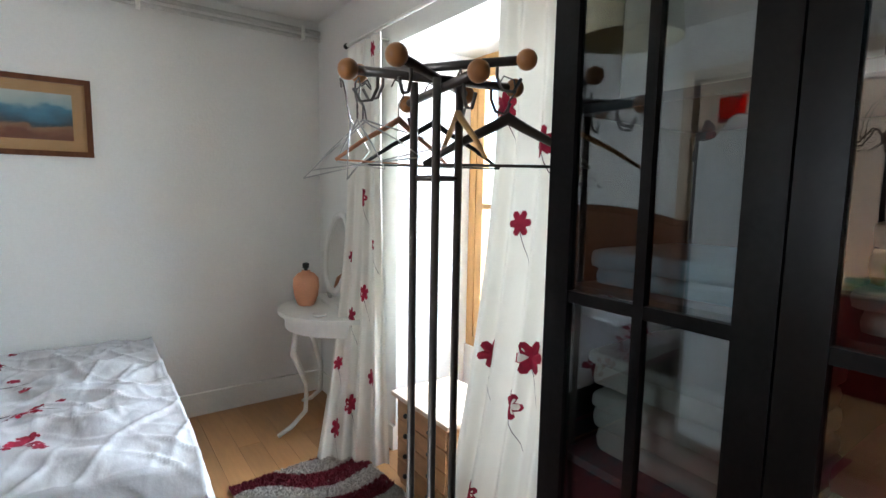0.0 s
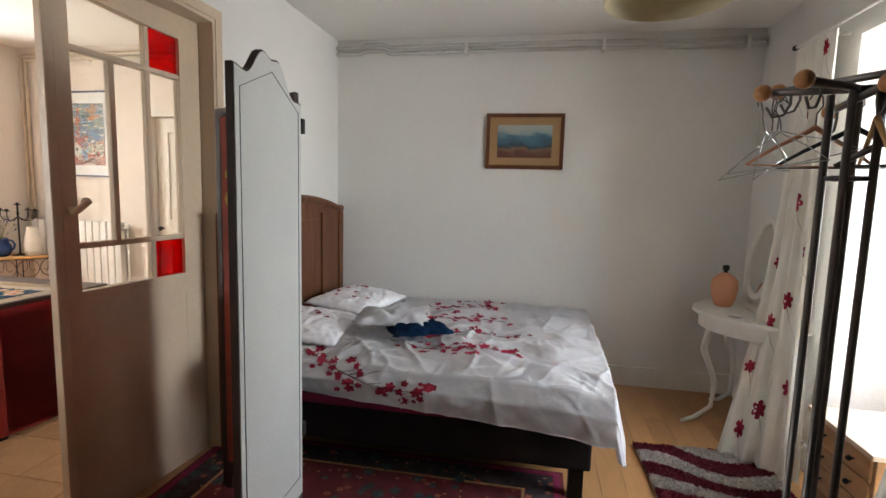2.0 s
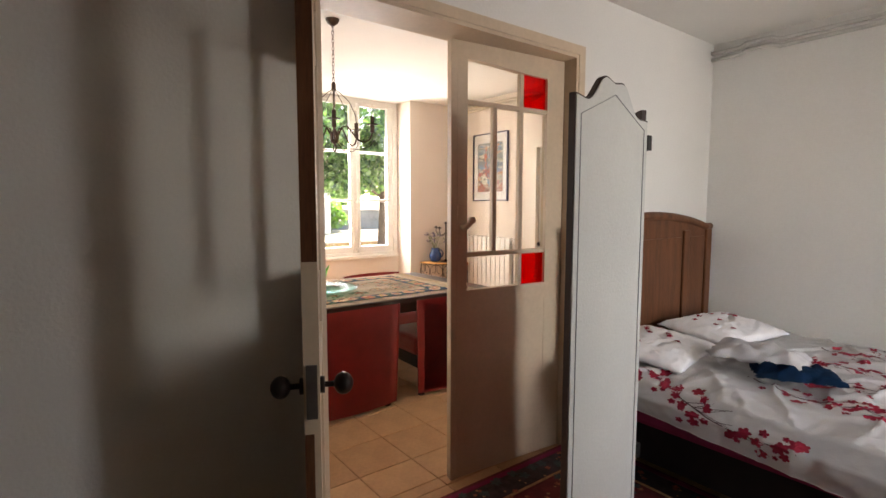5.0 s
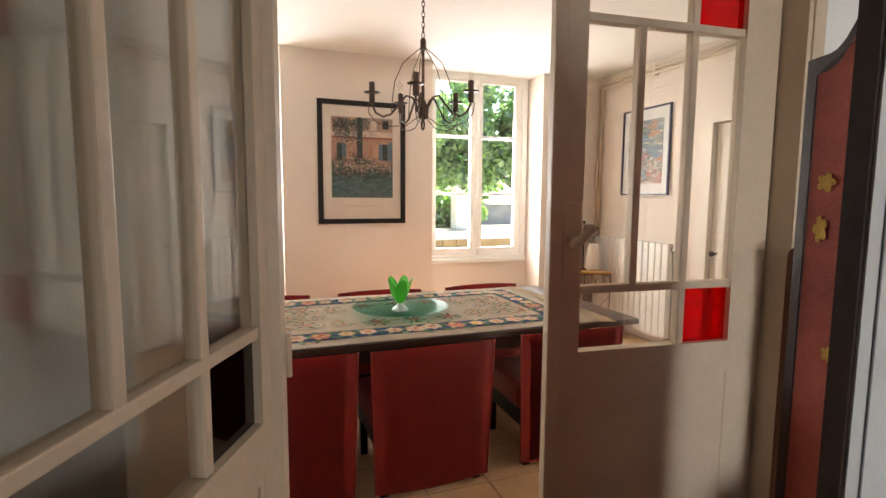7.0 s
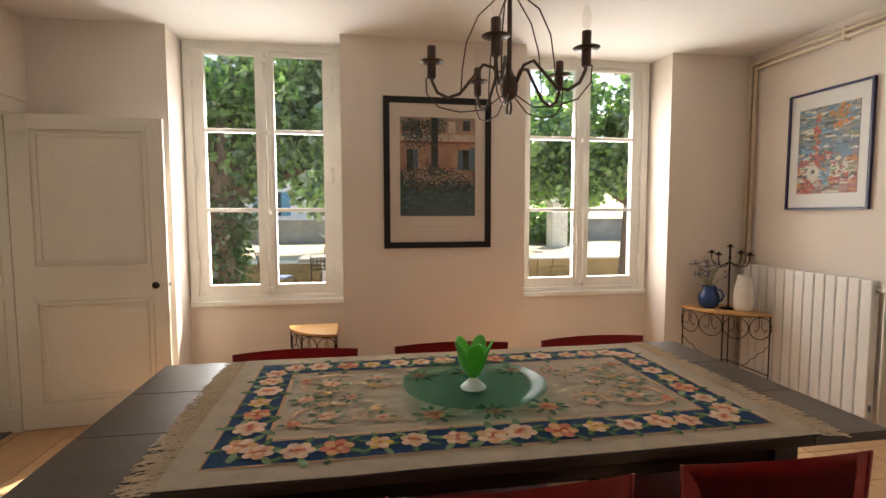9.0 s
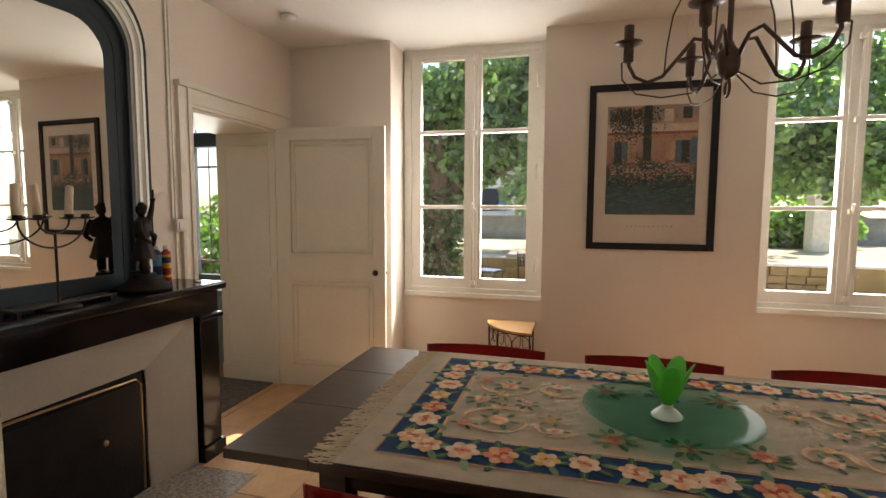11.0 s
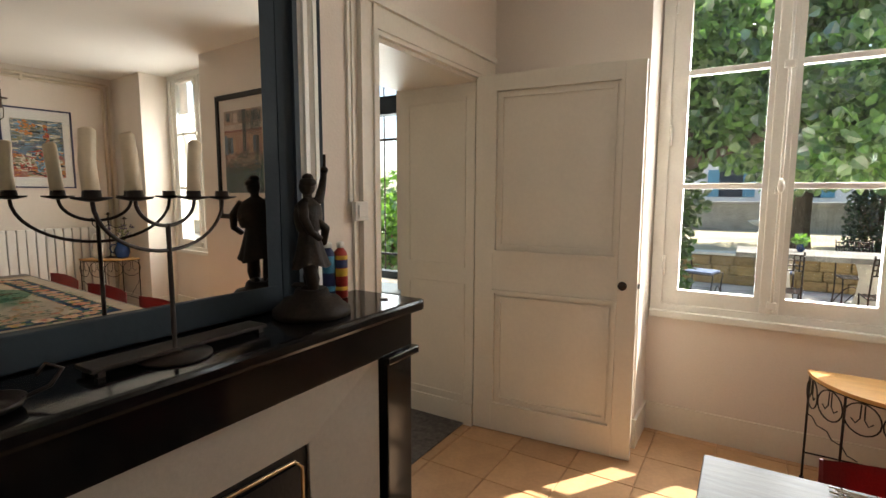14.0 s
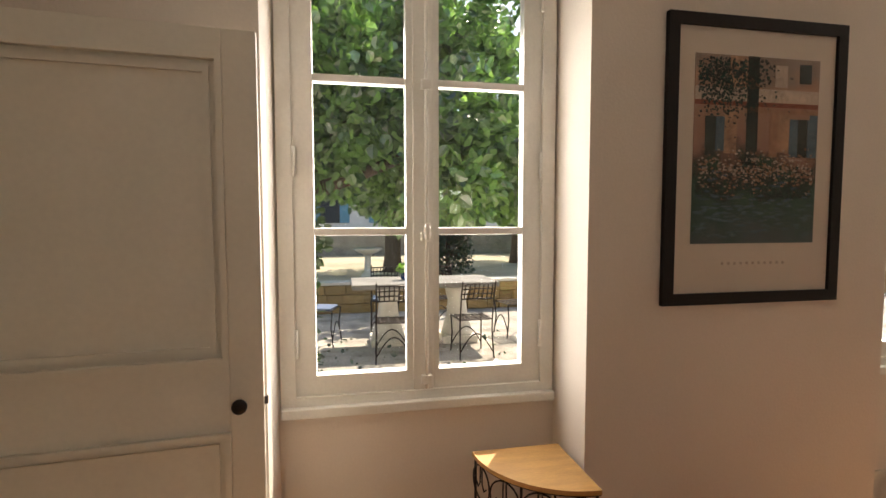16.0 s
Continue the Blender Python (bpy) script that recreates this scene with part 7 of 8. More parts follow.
# switch, cable duct, smoke alarm
duct = thing("cable_duct", (-3.69, SY, 0), "cream plastic cable ducts running up the wall", "cable duct")
for dx, z0 in ((0.0, 1.05), (0.025, 1.42)):
    part("duct", blocks((dx - 0.008, 0, z0, dx + 0.008, 0.012, CZ - 0.002), bevel=0.002), M_PAINT, duct)
sw = thing("light_switch", (-3.705, SY + 0.013, 1.34), "square cream plastic light switch", "switch")
part("plate", blocks((-0.04, 0, 0, 0.04, 0.022, 0.08), bevel=0.004), M_WHITEPAINT, sw)
part("rocker", blocks((-0.025, 0.0225, 0.015, 0.025, 0.028, 0.065), bevel=0.002), M_WHITEPAINT, sw)
alarm = thing("smoke_alarm", (-4.35, -0.62, CZ), "small round white smoke alarm on the ceiling", "smoke alarm")
bm = bmesh.new()
lathe(bm, [(0.055, -0.002), (0.055, -0.022), (0.045, -0.034), (0.02, -0.038)], 26)
part("body", bm, M_WHITEPAINT, alarm)

# door and casing on the radiator wall
setting("door_casing_north", blocks((-3.52, NY - 0.022, 0, -3.42, NY, 2.22), (-2.62, NY - 0.022, 0, -2.52, NY, 2.22), (-3.42, NY - 0.022, 2.12, -2.62, NY, 2.22)), M_PAINT, "cream painted door casing")
nd = tagged(thing("door_4", pose(-3.41, NY + 0.03, 0, 0, 0, 0), "cream painted panelled door, closed", "door"), kind="structure")
part("leaf", blocks((0, 0, 0.006, 0.78, 0.036, 2.11)), M_PAINT, nd)
for lo, hi in ((0.18, 0.88), (1.05, 1.98)):
    part("panel_moulding", blocks((0.12, -0.012, lo, 0.145, 0, hi), (0.635, -0.012, lo, 0.66, 0, hi), (0.145, -0.012, lo, 0.635, 0, lo + 0.025), (0.145, -0.012, hi - 0.025, 0.635, 0, hi)), M_PAINT, nd)
bm = bmesh.new()
tube(bm, [(0.06, 0, 0.98), (0.06, -0.05, 0.98)], 0.009, 8)
ball(bm, (0.06, -0.06, 0.98), 0.025, (1, 0.8, 1), 12)
part("door_knob", bm, M_IRON, nd)

# ---------------------------------------------------------------- next room: window, cabinet, mat
win4 = tagged(thing("window_4", (-5.40, -2.375, 0.75), "blue-grey barred window of the next room", "window"), kind="structure")
part("window_frame", blocks((-0.04, -0.575, 0, 0.04, -0.515, 1.75), (-0.04, 0.515, 0, 0.04, 0.575, 1.75), (-0.04, -0.515, 1.69, 0.04, 0.515, 1.75), (-0.04, -0.515, 0, 0.04, 0.515, 0.06), (-0.05, -0.515, 1.33, 0.05, 0.515, 1.47)), M_BLUEGREY, win4)
part("mullion", blocks((-0.025, -0.02, 0.06, 0.03, 0.02, 1.33)), M_BLUEGREY, win4)
for a, b in ((-0.515, -0.02), (0.02, 0.515)):
    pane = part("pane", blocks((-0.003, a, 0.06, 0.0, b, 1.33)), M_GLASS, win4)
    pane.visible_shadow = False
pane = part("pane", blocks((-0.003, -0.515, 1.47, 0.0, 0.515, 1.69)), M_GLASS, win4)
pane.visible_shadow = False
for i in range(8):
    y = -0.50 + 0.143 * i
    bm = bmesh.new()
    tube(bm, [(-0.12, y, 0.0), (-0.12, y, 1.75)], 0.007, 6)
    part("bar", bm, M_IRON, win4)
for z in (0.18, 1.15):
    part("cross_bar", blocks((-0.128, -0.575, z - 0.01, -0.112, 0.575, z + 0.01)), M_IRON, win4)
M_TEAL = material("grey_teal_paint", (0.20, 0.25, 0.26), 0.5, vary=0.06)
cab = thing("low_cabinet", (-5.02, -2.35, 0), "grey-teal painted cupboard under the window", "cabinet")
part("body", blocks((-0.18, -0.70, 0.06, 0.12, 0.68, 0.72), bevel=0.004), M_TEAL, cab)
part("top", blocks((-0.18, -0.72, 0.721, 0.14, 0.70, 0.75), bevel=0.004), M_TEAL, cab)
for a, b in ((-0.68, -0.01), (0.01, 0.66)):
    d = part("door", blocks((0.121, a, 0.09, 0.138, b, 0.69), bevel=0.004), M_TEAL, cab)
    bm = bmesh.new()
    ball(bm, (0.15, (b if a < 0 else a) + (-0.05 if a < 0 else 0.05), 0.45), 0.014, (1, 1, 1), 10)
    part("knob", bm, M_BRASS, d)
M_MATGREY = material("grey_mat", (0.16, 0.14, 0.13), 0.95, vary=0.35, scale=35, fine=250, bump=0.9)
mat_ob = thing("door_mat", (-4.32, -1.45, 0.0), "worn grey woven mat in the doorway", "mat")
part("weave", blocks((-0.44, -0.55, 0.001, 0.44, 0.36, 0.012), bevel=0.003), M_MATGREY, mat_ob)

# ---------------------------------------------------------------- garden
M_GRAVEL = material("gravel", (0.54, 0.49, 0.42), 0.95, vary=0.35, scale=3, fine=45, bump=0.9)
M_TERRACE = material("dry_lawn_gravel", (0.50, 0.44, 0.30), 0.95, vary=0.25, scale=0.8, fine=25, bump=0.6)
M_OCHRE = material("ochre_stone", (0.42, 0.28, 0.12), 0.9, vary=0.3, scale=5, fine=40, bump=0.6, pieces=0.25)
M_GREYSTONE = material("grey_stone", (0.30, 0.29, 0.27), 0.9, vary=0.25, scale=3, fine=30, bump=0.5)
M_PALESTONE = material("pale_carved_stone", (0.74, 0.70, 0.61), 0.85, vary=0.12, scale=8, fine=60, bump=0.3)
M_RENDER = material("white_render", (0.72, 0.70, 0.66), 0.9, vary=0.05, scale=2, fine=40, bump=0.1)
M_ROOF = material("roof_tile", (0.35, 0.17, 0.10), 0.9, vary=0.2, scale=6, fine=40, bump=0.4)
M_SHUTTER = material("blue_shutter", (0.10, 0.28, 0.38), 0.6, vary=0.1)
M_BARK = material("bark", (0.12, 0.09, 0.065), 0.95, vary=0.3, scale=6, fine=30, bump=0.9, stretch=(4, 4, 1))


def leaf_material(name, dark, light, through):
    mat = bpy.data.materials.new(name)
    mat.use_nodes = True
    nt = mat.node_tree
    nt.nodes.remove(nt.nodes["Principled BSDF"])
    geo = nt.nodes.new("ShaderNodeNewGeometry")
    ramp = nt.nodes.new("ShaderNodeValToRGB")
    ramp.color_ramp.elements[0].color, ramp.color_ramp.elements[1].color = (*dark, 1), (*light, 1)
    nt.links.new(geo.outputs["Random Per Island"], ramp.inputs["Fac"])
    diff = nt.nodes.new("ShaderNodeBsdfDiffuse")
    trans = nt.nodes.new("ShaderNodeBsdfTranslucent")
    gloss = nt.nodes.new("ShaderNodeBsdfGlossy")
    gloss.inputs["Roughness"].default_value = 0.28
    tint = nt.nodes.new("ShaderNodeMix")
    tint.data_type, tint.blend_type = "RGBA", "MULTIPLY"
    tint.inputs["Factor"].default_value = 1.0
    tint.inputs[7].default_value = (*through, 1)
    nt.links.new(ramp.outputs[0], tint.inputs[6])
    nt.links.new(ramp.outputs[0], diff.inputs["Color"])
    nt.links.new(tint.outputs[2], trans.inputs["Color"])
    a, b = nt.nodes.new("ShaderNodeMixShader"), nt.nodes.new("ShaderNodeMixShader")
    a.inputs[0].default_value, b.inputs[0].default_value = 0.52, 0.13
    nt.links.new(diff.outputs[0], a.inputs[1])
    nt.links.new(trans.outputs[0], a.inputs[2])
    nt.links.new(a.outputs[0], b.inputs[1])
    nt.links.new(gloss.outputs[0], b.inputs[2])
    nt.links.new(b.outputs[0], nt.nodes["Material Output"].inputs["Surface"])
    return mat


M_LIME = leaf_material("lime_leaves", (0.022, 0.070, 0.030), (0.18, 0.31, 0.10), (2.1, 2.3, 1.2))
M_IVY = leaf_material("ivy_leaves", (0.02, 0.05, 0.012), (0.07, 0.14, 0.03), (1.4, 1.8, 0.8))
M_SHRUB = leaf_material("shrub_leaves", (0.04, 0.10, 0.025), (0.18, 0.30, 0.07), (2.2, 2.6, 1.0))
M_YEW = leaf_material("conifer_leaves", (0.008, 0.028, 0.010), (0.03, 0.07, 0.02), (1.2, 1.4, 0.8))
M_PINKFLOWER = leaf_material("pink_petals", (0.35, 0.06, 0.10), (0.6, 0.25, 0.30), (1.2, 1.0, 1.0))


def foliage(name, spots, count, size, mat, parent, seed, label, flat=0.5):
    """Many small pointed leaves in clumps; spots are (centre, radii)."""
    r = np.random.RandomState(seed)
    verts, faces = [], []
    weights = np.array([a[1][0] * a[1][1] * a[1][2] for a in spots]) ** 0.67
    weights /= weights.sum()
    for i in range(count):
        c, rad = spots[r.choice(len(spots), p=weights)]
        d = r.normal(size=3)
        d /= np.linalg.norm(d)
        k = r.uniform(0.25, 1.0) ** 0.45
        p = np.array(c) + d * np.array(rad) * k
        out = d + r.normal(size=3) * 0.6
        out[2] -= 0.35
        out /= np.linalg.norm(out)
        side = np.cross(out, r.normal(size=3))
        side /= np.linalg.norm(side)
        nrm = np.cross(side, out)
        s = size * r.uniform(0.6, 1.3)
        n = len(verts)
        for a, b, h in ((0, 0, 0), (0.35, 0.42, 0.06), (0.75, 0.30, 0.05), (1.0, 0, -0.06), (0.75, -0.30, 0.05), (0.35, -0.42, 0.06)):
            verts.append(tuple(p + out * a * s + side * b * s + nrm * h * s))
        faces += [(n, n + 1, n + 2, n + 3), (n, n + 3, n + 4, n + 5)]
    me = bpy.data.meshes.new(name)
    me.from_pydata(verts, [], faces)
    me.materials.append(mat)
    ob = new(name, me)
    if parent is not None:
        ob.parent = parent
    return tagged(ob, label, kind="stuff")


setting("ground", blocks((-70, -60, -0.3, 60, 60, -0.11)), M_GRAVEL, "grey-beige gravel ground of the garden", "ground")
setting("terrace_ground", blocks((-70, -60, -0.105, -12.25, 60, 0.40)), M_TERRACE, "sunlit pale dry lawn on a raised terrace", "ground")


def lime_tree(at, trunk_h, spots, leaves, seed, label, ivy=False, size=0.098):
    t = thing("tree", at, label, "tree", "trees in the garden")
    r = random.Random(seed)
    bm = bmesh.new()
    pts = [(0, 0, -0.11), (0.01, 0, 0.3), (0.04, 0.02, 1.2), (0.02, 0.05, trunk_h), (0.05, 0.1, trunk_h + 0.9)]
    tube(bm, pts, [0.24, 0.18, 0.16, 0.14, 0.08], 14)
    part("trunk", bm, M_BARK, t)
    for c, rad in spots[:8]:
        bm = bmesh.new()
        c = Vector(c)
        base = Vector((0.03, 0.05, trunk_h - r.uniform(0, 0.5)))
        tube(bm, [base, base.lerp(c, 0.4) + Vector((0, 0, 0.25)), c], [0.075, 0.045, 0.012], 8)
        part("limb", bm, M_BARK, t)
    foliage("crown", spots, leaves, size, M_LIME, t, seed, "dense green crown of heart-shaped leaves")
    if ivy:
        foliage("ivy", [((0.0, 0, 0.2), (0.30, 0.34, 0.5)), ((0.02, 0, 0.8), (0.30, 0.33, 0.6)), ((0.02, 0.04, 1.4), (0.32, 0.36, 0.5))], 2600, 0.07, M_IVY, t, seed + 1, "ivy leaves covering the trunk")
    return t


def clumps(centre, radii, n, size, seed):
    r = random.Random(seed)
    out = []
    for i in range(n):
        a, b = r.uniform(0, 6.28), math.acos(r.uniform(-1, 1))
        k = r.uniform(0.35, 1.0)
        p = (centre[0] + radii[0] * k * math.sin(b) * math.cos(a), centre[1] + radii[1] * k * math.sin(b) * math.sin(a), centre[2] + radii[2] * k * math.cos(b))
        s = size * r.uniform(0.65, 1.2)
        out.append((p, (s, s, s * 0.7)))
    return out


lime_tree((-7.45, -0.40, 0), 1.9, clumps((-0.6, 0.5, 2.70), (1.2, 2.7, 1.10), 60, 0.46, 5) + clumps((-0.2, 1.6, 2.0), (0.9, 1.9, 0.42), 26, 0.34, 6), 27000, 5, "lime tree with an ivy-covered trunk before the house", True)
lime_tree((-8.6, 5.6, 0), 2.0, clumps((0.0, -0.5, 2.75), (1.3, 2.7, 1.15), 56, 0.46, 9), 20000, 9, "lime tree with dense low green crown")
lime_tree((-13.2, -2.6, 0.45), 2.2, clumps((0.0, 0.0, 2.35), (1.8, 2.2, 1.35), 36, 0.62, 12), 9000, 12, "green garden tree on the terrace", False, 0.14)
lime_tree((-15.5, 4.6, 0.45), 2.2, clumps((0.0, 0.0, 2.45), (1.8, 2.4, 1.45), 36, 0.62, 15), 9000, 15, "green garden tree on the terrace", False, 0.14)
lime_tree((-14.0, 1.2, 0.45), 2.4, clumps((0.0, 0.0, 2.55), (1.6, 2.2, 1.3), 36, 0.62, 17), 9000, 17, "green garden tree on the terrace", False, 0.14)
conifer = thing("shrub", (-13.6, 2.35, 0.40), "dark green clipped conifer on the terrace", "shrub")
foliage("leaves", [((0, 0, 0.15 + 0.25 * i), (0.56 - 0.02 * i, 0.56 - 0.02 * i, 0.35)) for i in range(9)], 6000, 0.06, M_YEW, conifer, 31, "dark needle-like leaves")
bm = bmesh.new()
tube(bm, [(0, 0, -0.02), (0, 0, 1.6)], [0.06, 0.03], 8)
part("trunk", bm, M_BARK, conifer)
for k, (x, y, sx, sy, h, lab) in enumerate(((-8.3, -4.6, 0.9, 2.2, 1.9, "bright green flowering shrub by the barred window"), (-17.5, 7.6, 1.0, 2.2, 1.2, "green shrub by the garden wall"), (-20.0, -6.5, 1.2, 4.0, 3.6, "tall green hedge at the end of the garden"), (-20.5, 9.5, 1.2, 4.0, 3.8, "tall green hedge at the end of the garden"))):
    z0 = -0.11 if x > -12 else 0.40
    sh = thing("shrub", (x, y, z0), lab, "shrub")
    bm = bmesh.new()
    for j in range(4):
        a = j * 1.6
        tube(bm, [(0.1 * math.cos(a), 0.1 * math.sin(a), -0.02), (0.3 * sx * math.cos(a), 0.3 * sy * math.sin(a), h * 0.4), (0.6 * sx * math.cos(a), 0.6 * sy * math.sin(a), h * 0.75)], [0.05, 0.03, 0.01], 6)
    part("stems", bm, M_BARK, sh)
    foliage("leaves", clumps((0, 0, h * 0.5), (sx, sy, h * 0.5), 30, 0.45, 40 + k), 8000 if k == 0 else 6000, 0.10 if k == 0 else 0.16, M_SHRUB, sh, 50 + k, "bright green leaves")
    if k == 0:
        foliage("blooms", clumps((0.4, 0.6, h * 0.35), (sx * 0.7, sy * 0.8, h * 0.25), 14, 0.12, 77), 500, 0.06, M_PINKFLOWER, sh, 78, "pink blossoms")

# low retaining wall of ochre stone
lowwall = thing("retaining_wall", (-12.1, 0, -0.11), "low ochre rubble stone retaining wall", "wall")
part("core", blocks((-0.2, -14, 0, 0.06, 14, 0.50)), M_OCHRE, lowwall)
part("coping", blocks((-0.22, -14, 0.501, 0.12, 14, 0.55), bevel=0.008), M_PALESTONE, lowwall)
stone_mesh = None
rng = random.Random(3)
for row in range(3):
    y = -3.4 + rng.uniform(0, 0.2)
    while y < 6.0:
        w = rng.uniform(0.22, 0.42)
        if stone_mesh is None:
            bm = blocks((0, -0.5, -0.5, 0.05, 0.5, 0.5), bevel=0.015)
            stone_mesh = mesh_from("stone", bm, M_OCHRE)
        ob = new("stone", stone_mesh)
        ob.parent = lowwall
        ob.matrix_basis = Matrix.LocRotScale((0.055 + rng.uniform(-0.01, 0.012), y + w / 2, 0.085 + 0.165 * row), Euler((rng.uniform(-0.04, 0.04), 0, 0)), (1, w - 0.02, 0.15 + rng.uniform(-0.01, 0.008)))
        y += w

# far garden wall, house
farwall = thing("garden_wall", (-19.0, 0, 0.40), "grey stone garden wall in the distance", "wall")
part("body", blocks((-0.2, -16, 0, 0.2, 16, 0.75)), M_GREYSTONE, farwall)
part("coping", blocks((-0.26, -16, 0.751, 0.26, 16, 0.83), bevel=0.01), M_GREYSTONE, farwall)
for y in (-6.2, 7.4):
    pil = thing("gate_pillar", (-16.0, y, 0.40), "weathered square stone gate pillar with ball", "pillar", "gate pillars")
    part("shaft", blocks((-0.25, -0.25, 0, 0.25, 0.25, 1.35), bevel=0.012), M_PALESTONE, pil)
    part("cap", blocks((-0.31, -0.31, 1.351, 0.31, 0.31, 1.45), bevel=0.02), M_PALESTONE, pil)
    bm = bmesh.new()
    ball(bm, (0, 0, 1.60), 0.15, (1, 1, 1), 16)
    part("finial", bm, M_PALESTONE, pil)
house = thing("house", (-30.0, 0.0, 0.40), "white rendered house with blue shutters in the distance", "house")
part("wall", blocks((-6, -9, 0, 0, 10, 4.6)), M_RENDER, house)
bm = bmesh.new()
extrude_outline(bm, [(-6.5, 4.6), (0.5, 4.6), (-3.0, 6.6)], lambda a, b, d: Vector((a, -9.4 + d, b)), 19.8)
part("roof", bm, M_ROOF, house)
for y in (-6.5, -3.5, -0.5, 2.5, 5.5):
    for z in (0.9, 3.0):
        w = part("window", blocks((0.0, y - 0.5, z, 0.03, y + 0.5, z + 1.3)), M_BLUEGREY, house)
        for s in (-1, 1):
            part("shutter", blocks((0.031, y + s * 0.5, z, 0.07, y + s * 1.0, z + 1.3), bevel=0.006), M_SHUTTER, w)

# stone garden table and bird bath
gtable = thing("garden_table", (-9.80, 1.20, -0.11), "pale stone garden table on two carved pedestals", "garden table")
part("slab", blocks((-0.42, -0.95, 0.775, 0.42, 0.95, 0.84), bevel=0.015), M_GREYSTONE, gtable)
for y in (-0.47, 0.47):
    bm = blocks((-0.24, y - 0.24, 0, 0.24, y + 0.24, 0.10), bevel=0.02)
    lathe(bm, [(0.22, 0.10), (0.20, 0.18), (0.17, 0.26), (0.14, 0.40), (0.125, 0.55), (0.14, 0.62), (0.16, 0.70), (0.19, 0.774)], 14, (0, y, 0))
    part("pedestal", bm, M_PALESTONE, gtable)
bath = thing("bird_bath", (-13.0, 0.62, 0.40), "white stone bird bath on a pedestal", "bird bath")
bm = bmesh.new()
lathe(bm, [(0.14, 0), (0.13, 0.05), (0.07, 0.10), (0.06, 0.40), (0.09, 0.45)], 18)
part("pedestal", bm, M_PALESTONE, bath)
bm = bmesh.new()
lathe(bm, [(0.08, 0.451), (0.20, 0.50), (0.28, 0.56), (0.27, 0.57), (0.15, 0.52)], 26)
part("bowl", bm, M_PALESTONE, bath)
pot = thing("flower_vase", (-9.85, 0.95, 0.73), "small vase of yellow flowers on the garden table", "flowers")
bm = bmesh.new()
lathe(bm, [(0.03, 0), (0.05, 0.04), (0.035, 0.09), (0.04, 0.10)], 14)
part("vase", bm, M_BLUEPOT, pot)
foliage("blooms", [((0, 0, 0.15), (0.08, 0.08, 0.06))], 120, 0.04, M_SHRUB, pot, 61, "small yellow-green blooms")


def iron_chair(at):
    """Folding garden chair: lattice back and seat, crossed curved legs; the back at local -x."""
    c = thing("garden_chair", at, "black wrought iron garden chair with lattice back", "chair", "chairs round the garden table")
    for s in (-1, 1):
        bm = bmesh.new()
        tube(bm, [(-0.24, s * 0.21, 0), (-0.20, s * 0.20, 0.25), (-0.20, s * 0.20, 0.46), (-0.26, s * 0.20, 0.78), (-0.32, s * 0.20, 0.94)], 0.010, 6)
        part("back_post", bm, M_IRON, c)
        bm = bmesh.new()
        tube(bm, [(0.22, s * 0.20, 0), (0.19, s * 0.19, 0.25), (0.21, s * 0.20, 0.46)], 0.010, 6)
        part("front_leg", bm, M_IRON, c)
        bm = bmesh.new()
        tube(bm, [(s * 0.21, -0.20 + 0.4 * k / 8, 0.08 + 0.22 * math.sin(math.pi * k / 8)) for k in range(9)], 0.008, 6)
        part("leg_bow", bm, M_IRON, c)
        bm = bmesh.new()
        tube(bm, [(-0.20, s * 0.20, 0.46), (0.21, s * 0.20, 0.46)], 0.008, 6)
        part("seat_rail", bm, M_IRON, c)
    for i in range(6):
        part("seat_slat", blocks((-0.195 + 0.07 * i, -0.195, 0.455, -0.165 + 0.07 * i, 0.195, 0.462)), M_IRON, c)
    for i in range(4):
        y = -0.15 + 0.1 * i
        part("seat_cross", blocks((-0.19, y - 0.01, 0.4625, 0.20, y + 0.01, 0.468)), M_IRON, c)
    for i in range(4):
        z = 0.72 + 0.06 * i
        x = -0.26 - 0.06 * (z - 0.78) / 0.16
        bm = bmesh.new()
        tube(bm, [(x, -0.20, z), (x - 0.02, 0, z + 0.01), (x, 0.20, z)], 0.009, 6)
        part("back_bar", bm, M_IRON, c)
    for i in range(7):
        y = -0.165 + 0.055 * i
        bm = bmesh.new()
        tube(bm, [(-0.245, y, 0.72), (-0.325, y, 0.91)], 0.008, 6)
        part("back_slat", bm, M_IRON, c)
    return c


chair = iron_chair(pose(-9.05, 0.72, -0.11, 0, 0, 178))
for x, y, rz in ((-9.05, 1.68, 183), (-9.95, -0.15, 75), (-9.95, 2.55, -80), (-10.6, 0.75, -4), (-10.6, 1.65, 5)):
    copy_thing(chair, pose(x, y, -0.11, 0, 0, rz))
M_CUSHION = material("blue_check_cushion", (0.16, 0.22, 0.36), 0.9, vary=0.35, scale=30)
for x, y, rz in ((-9.95, -0.15, 75), (-10.6, 0.75, -4)):
    cu2 = thing("seat_cushion", pose(x, y, 0.359, 0, 0, rz), "thin blue and white seat cushion", "cushion", "garden cushions")
    part("pad", blocks((-0.18, -0.18, 0, 0.18, 0.18, 0.03), bevel=0.012), M_CUSHION, cu2)

# fallen leaves on the gravel
foliage("fallen_leaves", [((-8.8, 1.2, -0.095), (1.6, 3.0, 0.008))], 260, 0.07, M_YEW, None, 91, "scattered fallen leaves on the gravel")

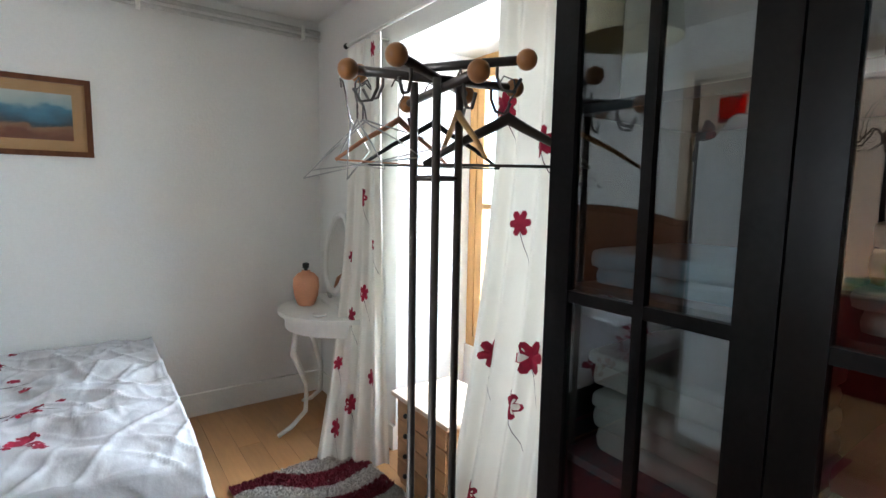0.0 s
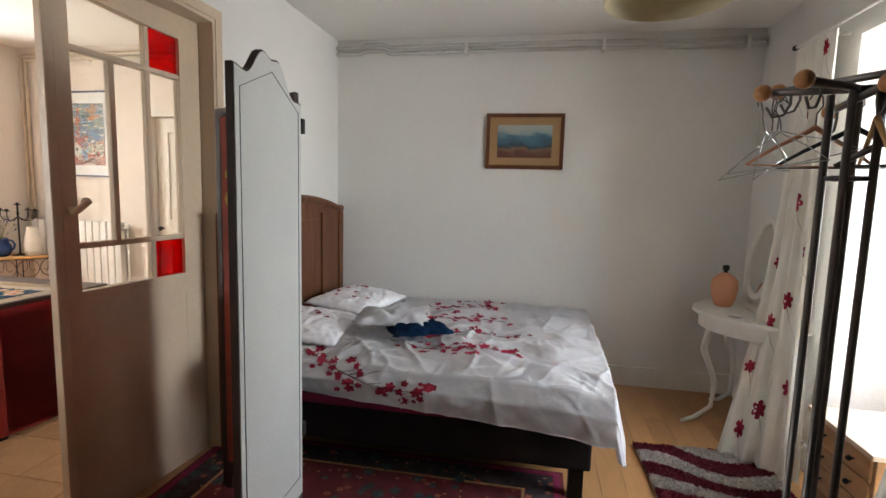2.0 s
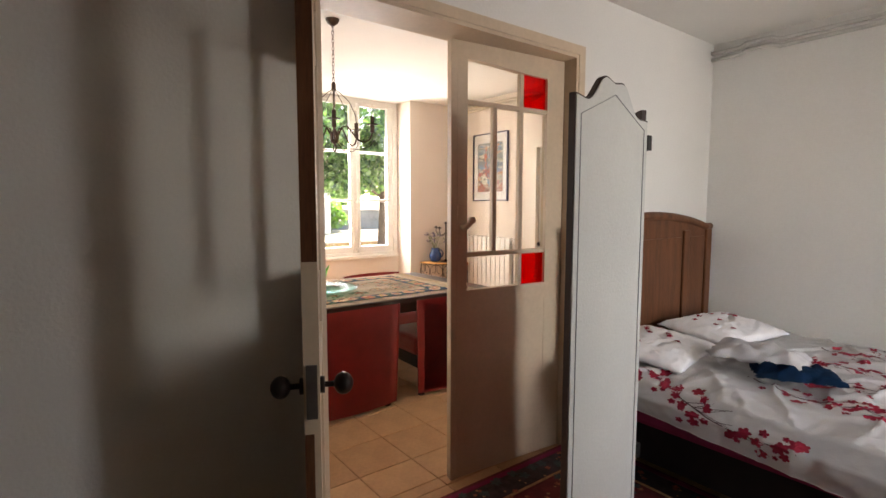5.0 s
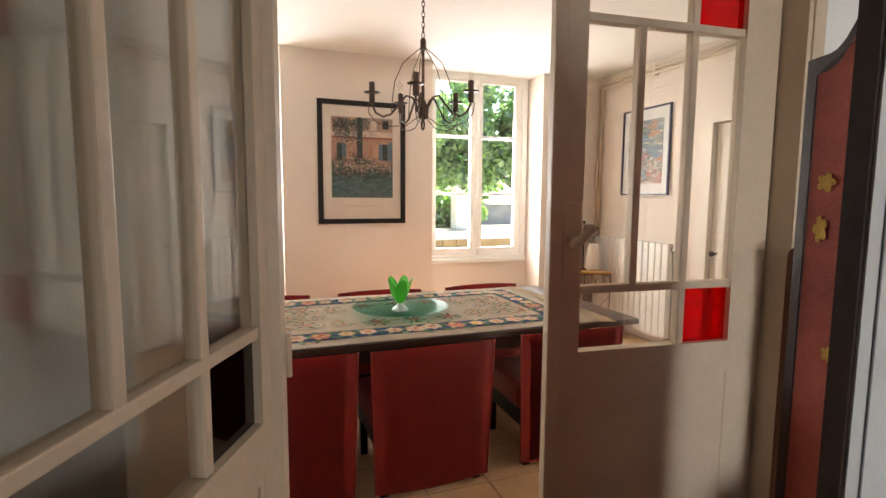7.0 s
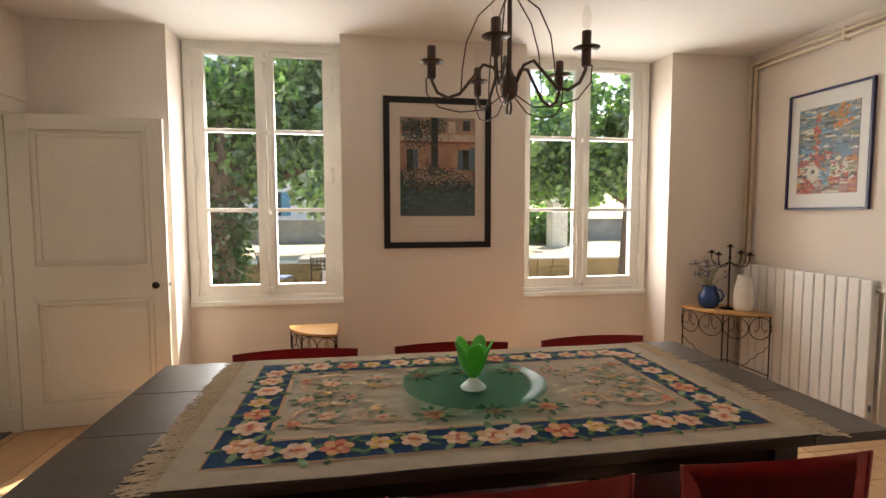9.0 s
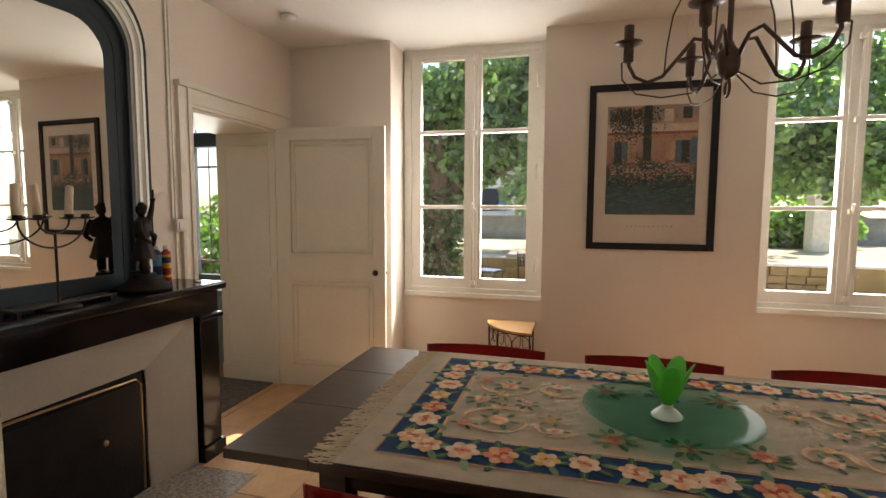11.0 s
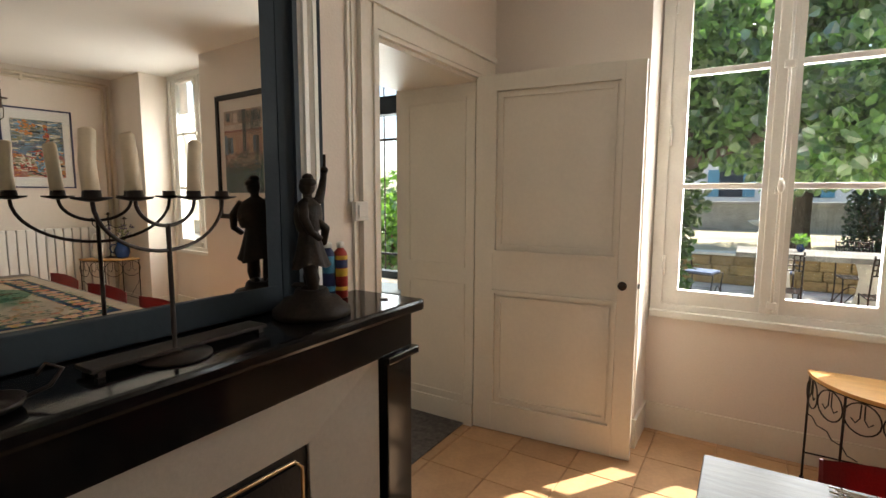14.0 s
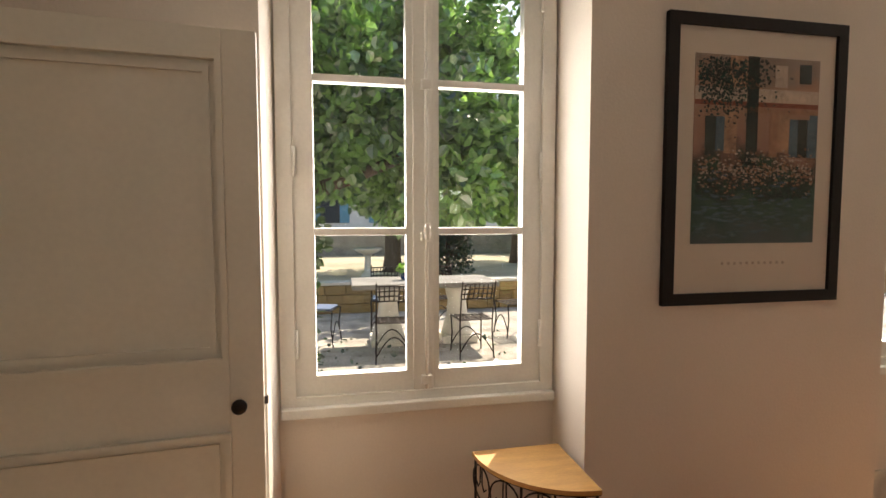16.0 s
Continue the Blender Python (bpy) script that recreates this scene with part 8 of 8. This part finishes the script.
# ---------------------------------------------------------------- floor pieces
def tiles(parent, x0, x1, y0, y1, size, ox, oy, mat, gap=0.004, top=0.0):
    """Square tiles laid on a grid through (ox, oy), cut at the edges, sharing meshes by size."""
    made = {}
    i = math.floor((x0 - ox) / size)
    while ox + i * size < x1:
        j = math.floor((y0 - oy) / size)
        while oy + j * size < y1:
            a, b = max(x0, ox + i * size), min(x1, ox + (i + 1) * size)
            c, d = max(y0, oy + j * size), min(y1, oy + (j + 1) * size)
            if b - a > 0.03 and d - c > 0.03:
                key = (round(b - a, 3), round(d - c, 3))
                if key not in made:
                    w, l = (b - a - gap) / 2, (d - c - gap) / 2
                    bm = bmesh.new()
                    e = 0.003
                    lo = [bm.verts.new((sx * w, sy * l, -0.012)) for sx, sy in ((-1, -1), (1, -1), (1, 1), (-1, 1))]
                    mi = [bm.verts.new((sx * w, sy * l, -e)) for sx, sy in ((-1, -1), (1, -1), (1, 1), (-1, 1))]
                    hi = [bm.verts.new((sx * (w - e), sy * (l - e), 0)) for sx, sy in ((-1, -1), (1, -1), (1, 1), (-1, 1))]
                    for p, q in ((lo, mi), (mi, hi)):
                        for k in range(4):
                            bm.faces.new((p[k], p[(k + 1) % 4], q[(k + 1) % 4], q[k]))
                    bm.faces.new(hi)
                    made[key] = mesh_from("tile", bm, mat)
                ob = new("tile", made[key])
                ob.parent = parent
                ob.location = ((a + b) / 2, (c + d) / 2, top)
            j += 1
        i += 1


tiles(floor, -5.335, PX0, SY, NY, 0.333, -1.945, 0.297, M_TILE)
tiles(floor, -4.78, -3.84, -2.6, SY, 0.333, -1.945, 0.297, M_TILE)
tiles(floor, PX0, PX1 + 0.02, LY0, LY1, 0.333, -1.945, 0.297, M_TILE)


def planks(parent, x0, x1, y0, y1, width, length, mat):
    made, r, i, x = {}, random.Random(14), 0, x0
    while x < x1 - 0.02:
        b = min(x1, x + width)
        y = y0 - r.uniform(0, length * 0.8)
        while y < y1:
            c, d = max(y, y0), min(y + length, y1)
            if d - c > 0.02:
                key = (round(b - x, 3), round(d - c, 3))
                if key not in made:
                    w, l, e = (b - x) / 2 - 0.0002, (d - c) / 2 - 0.0002, 0.0007
                    bm = bmesh.new()
                    mi = [bm.verts.new((sx * w, sy * l, -0.006)) for sx, sy in ((-1, -1), (1, -1), (1, 1), (-1, 1))]
                    hi = [bm.verts.new((sx * (w - e), sy * (l - e), 0)) for sx, sy in ((-1, -1), (1, -1), (1, 1), (-1, 1))]
                    for k in range(4):
                        bm.faces.new((mi[k], mi[(k + 1) % 4], hi[(k + 1) % 4], hi[k]))
                    bm.faces.new(hi)
                    made[key] = mesh_from("plank", bm, mat)
                ob = new("plank", made[key])
                ob.parent = parent
                ob.location = ((x + b) / 2, (c + d) / 2, 0)
            y += length
        x = b


planks(floor_bed, PX1 + 0.02, BX + 0.48, BS, BY, 0.125, 1.22, M_PARQUET)
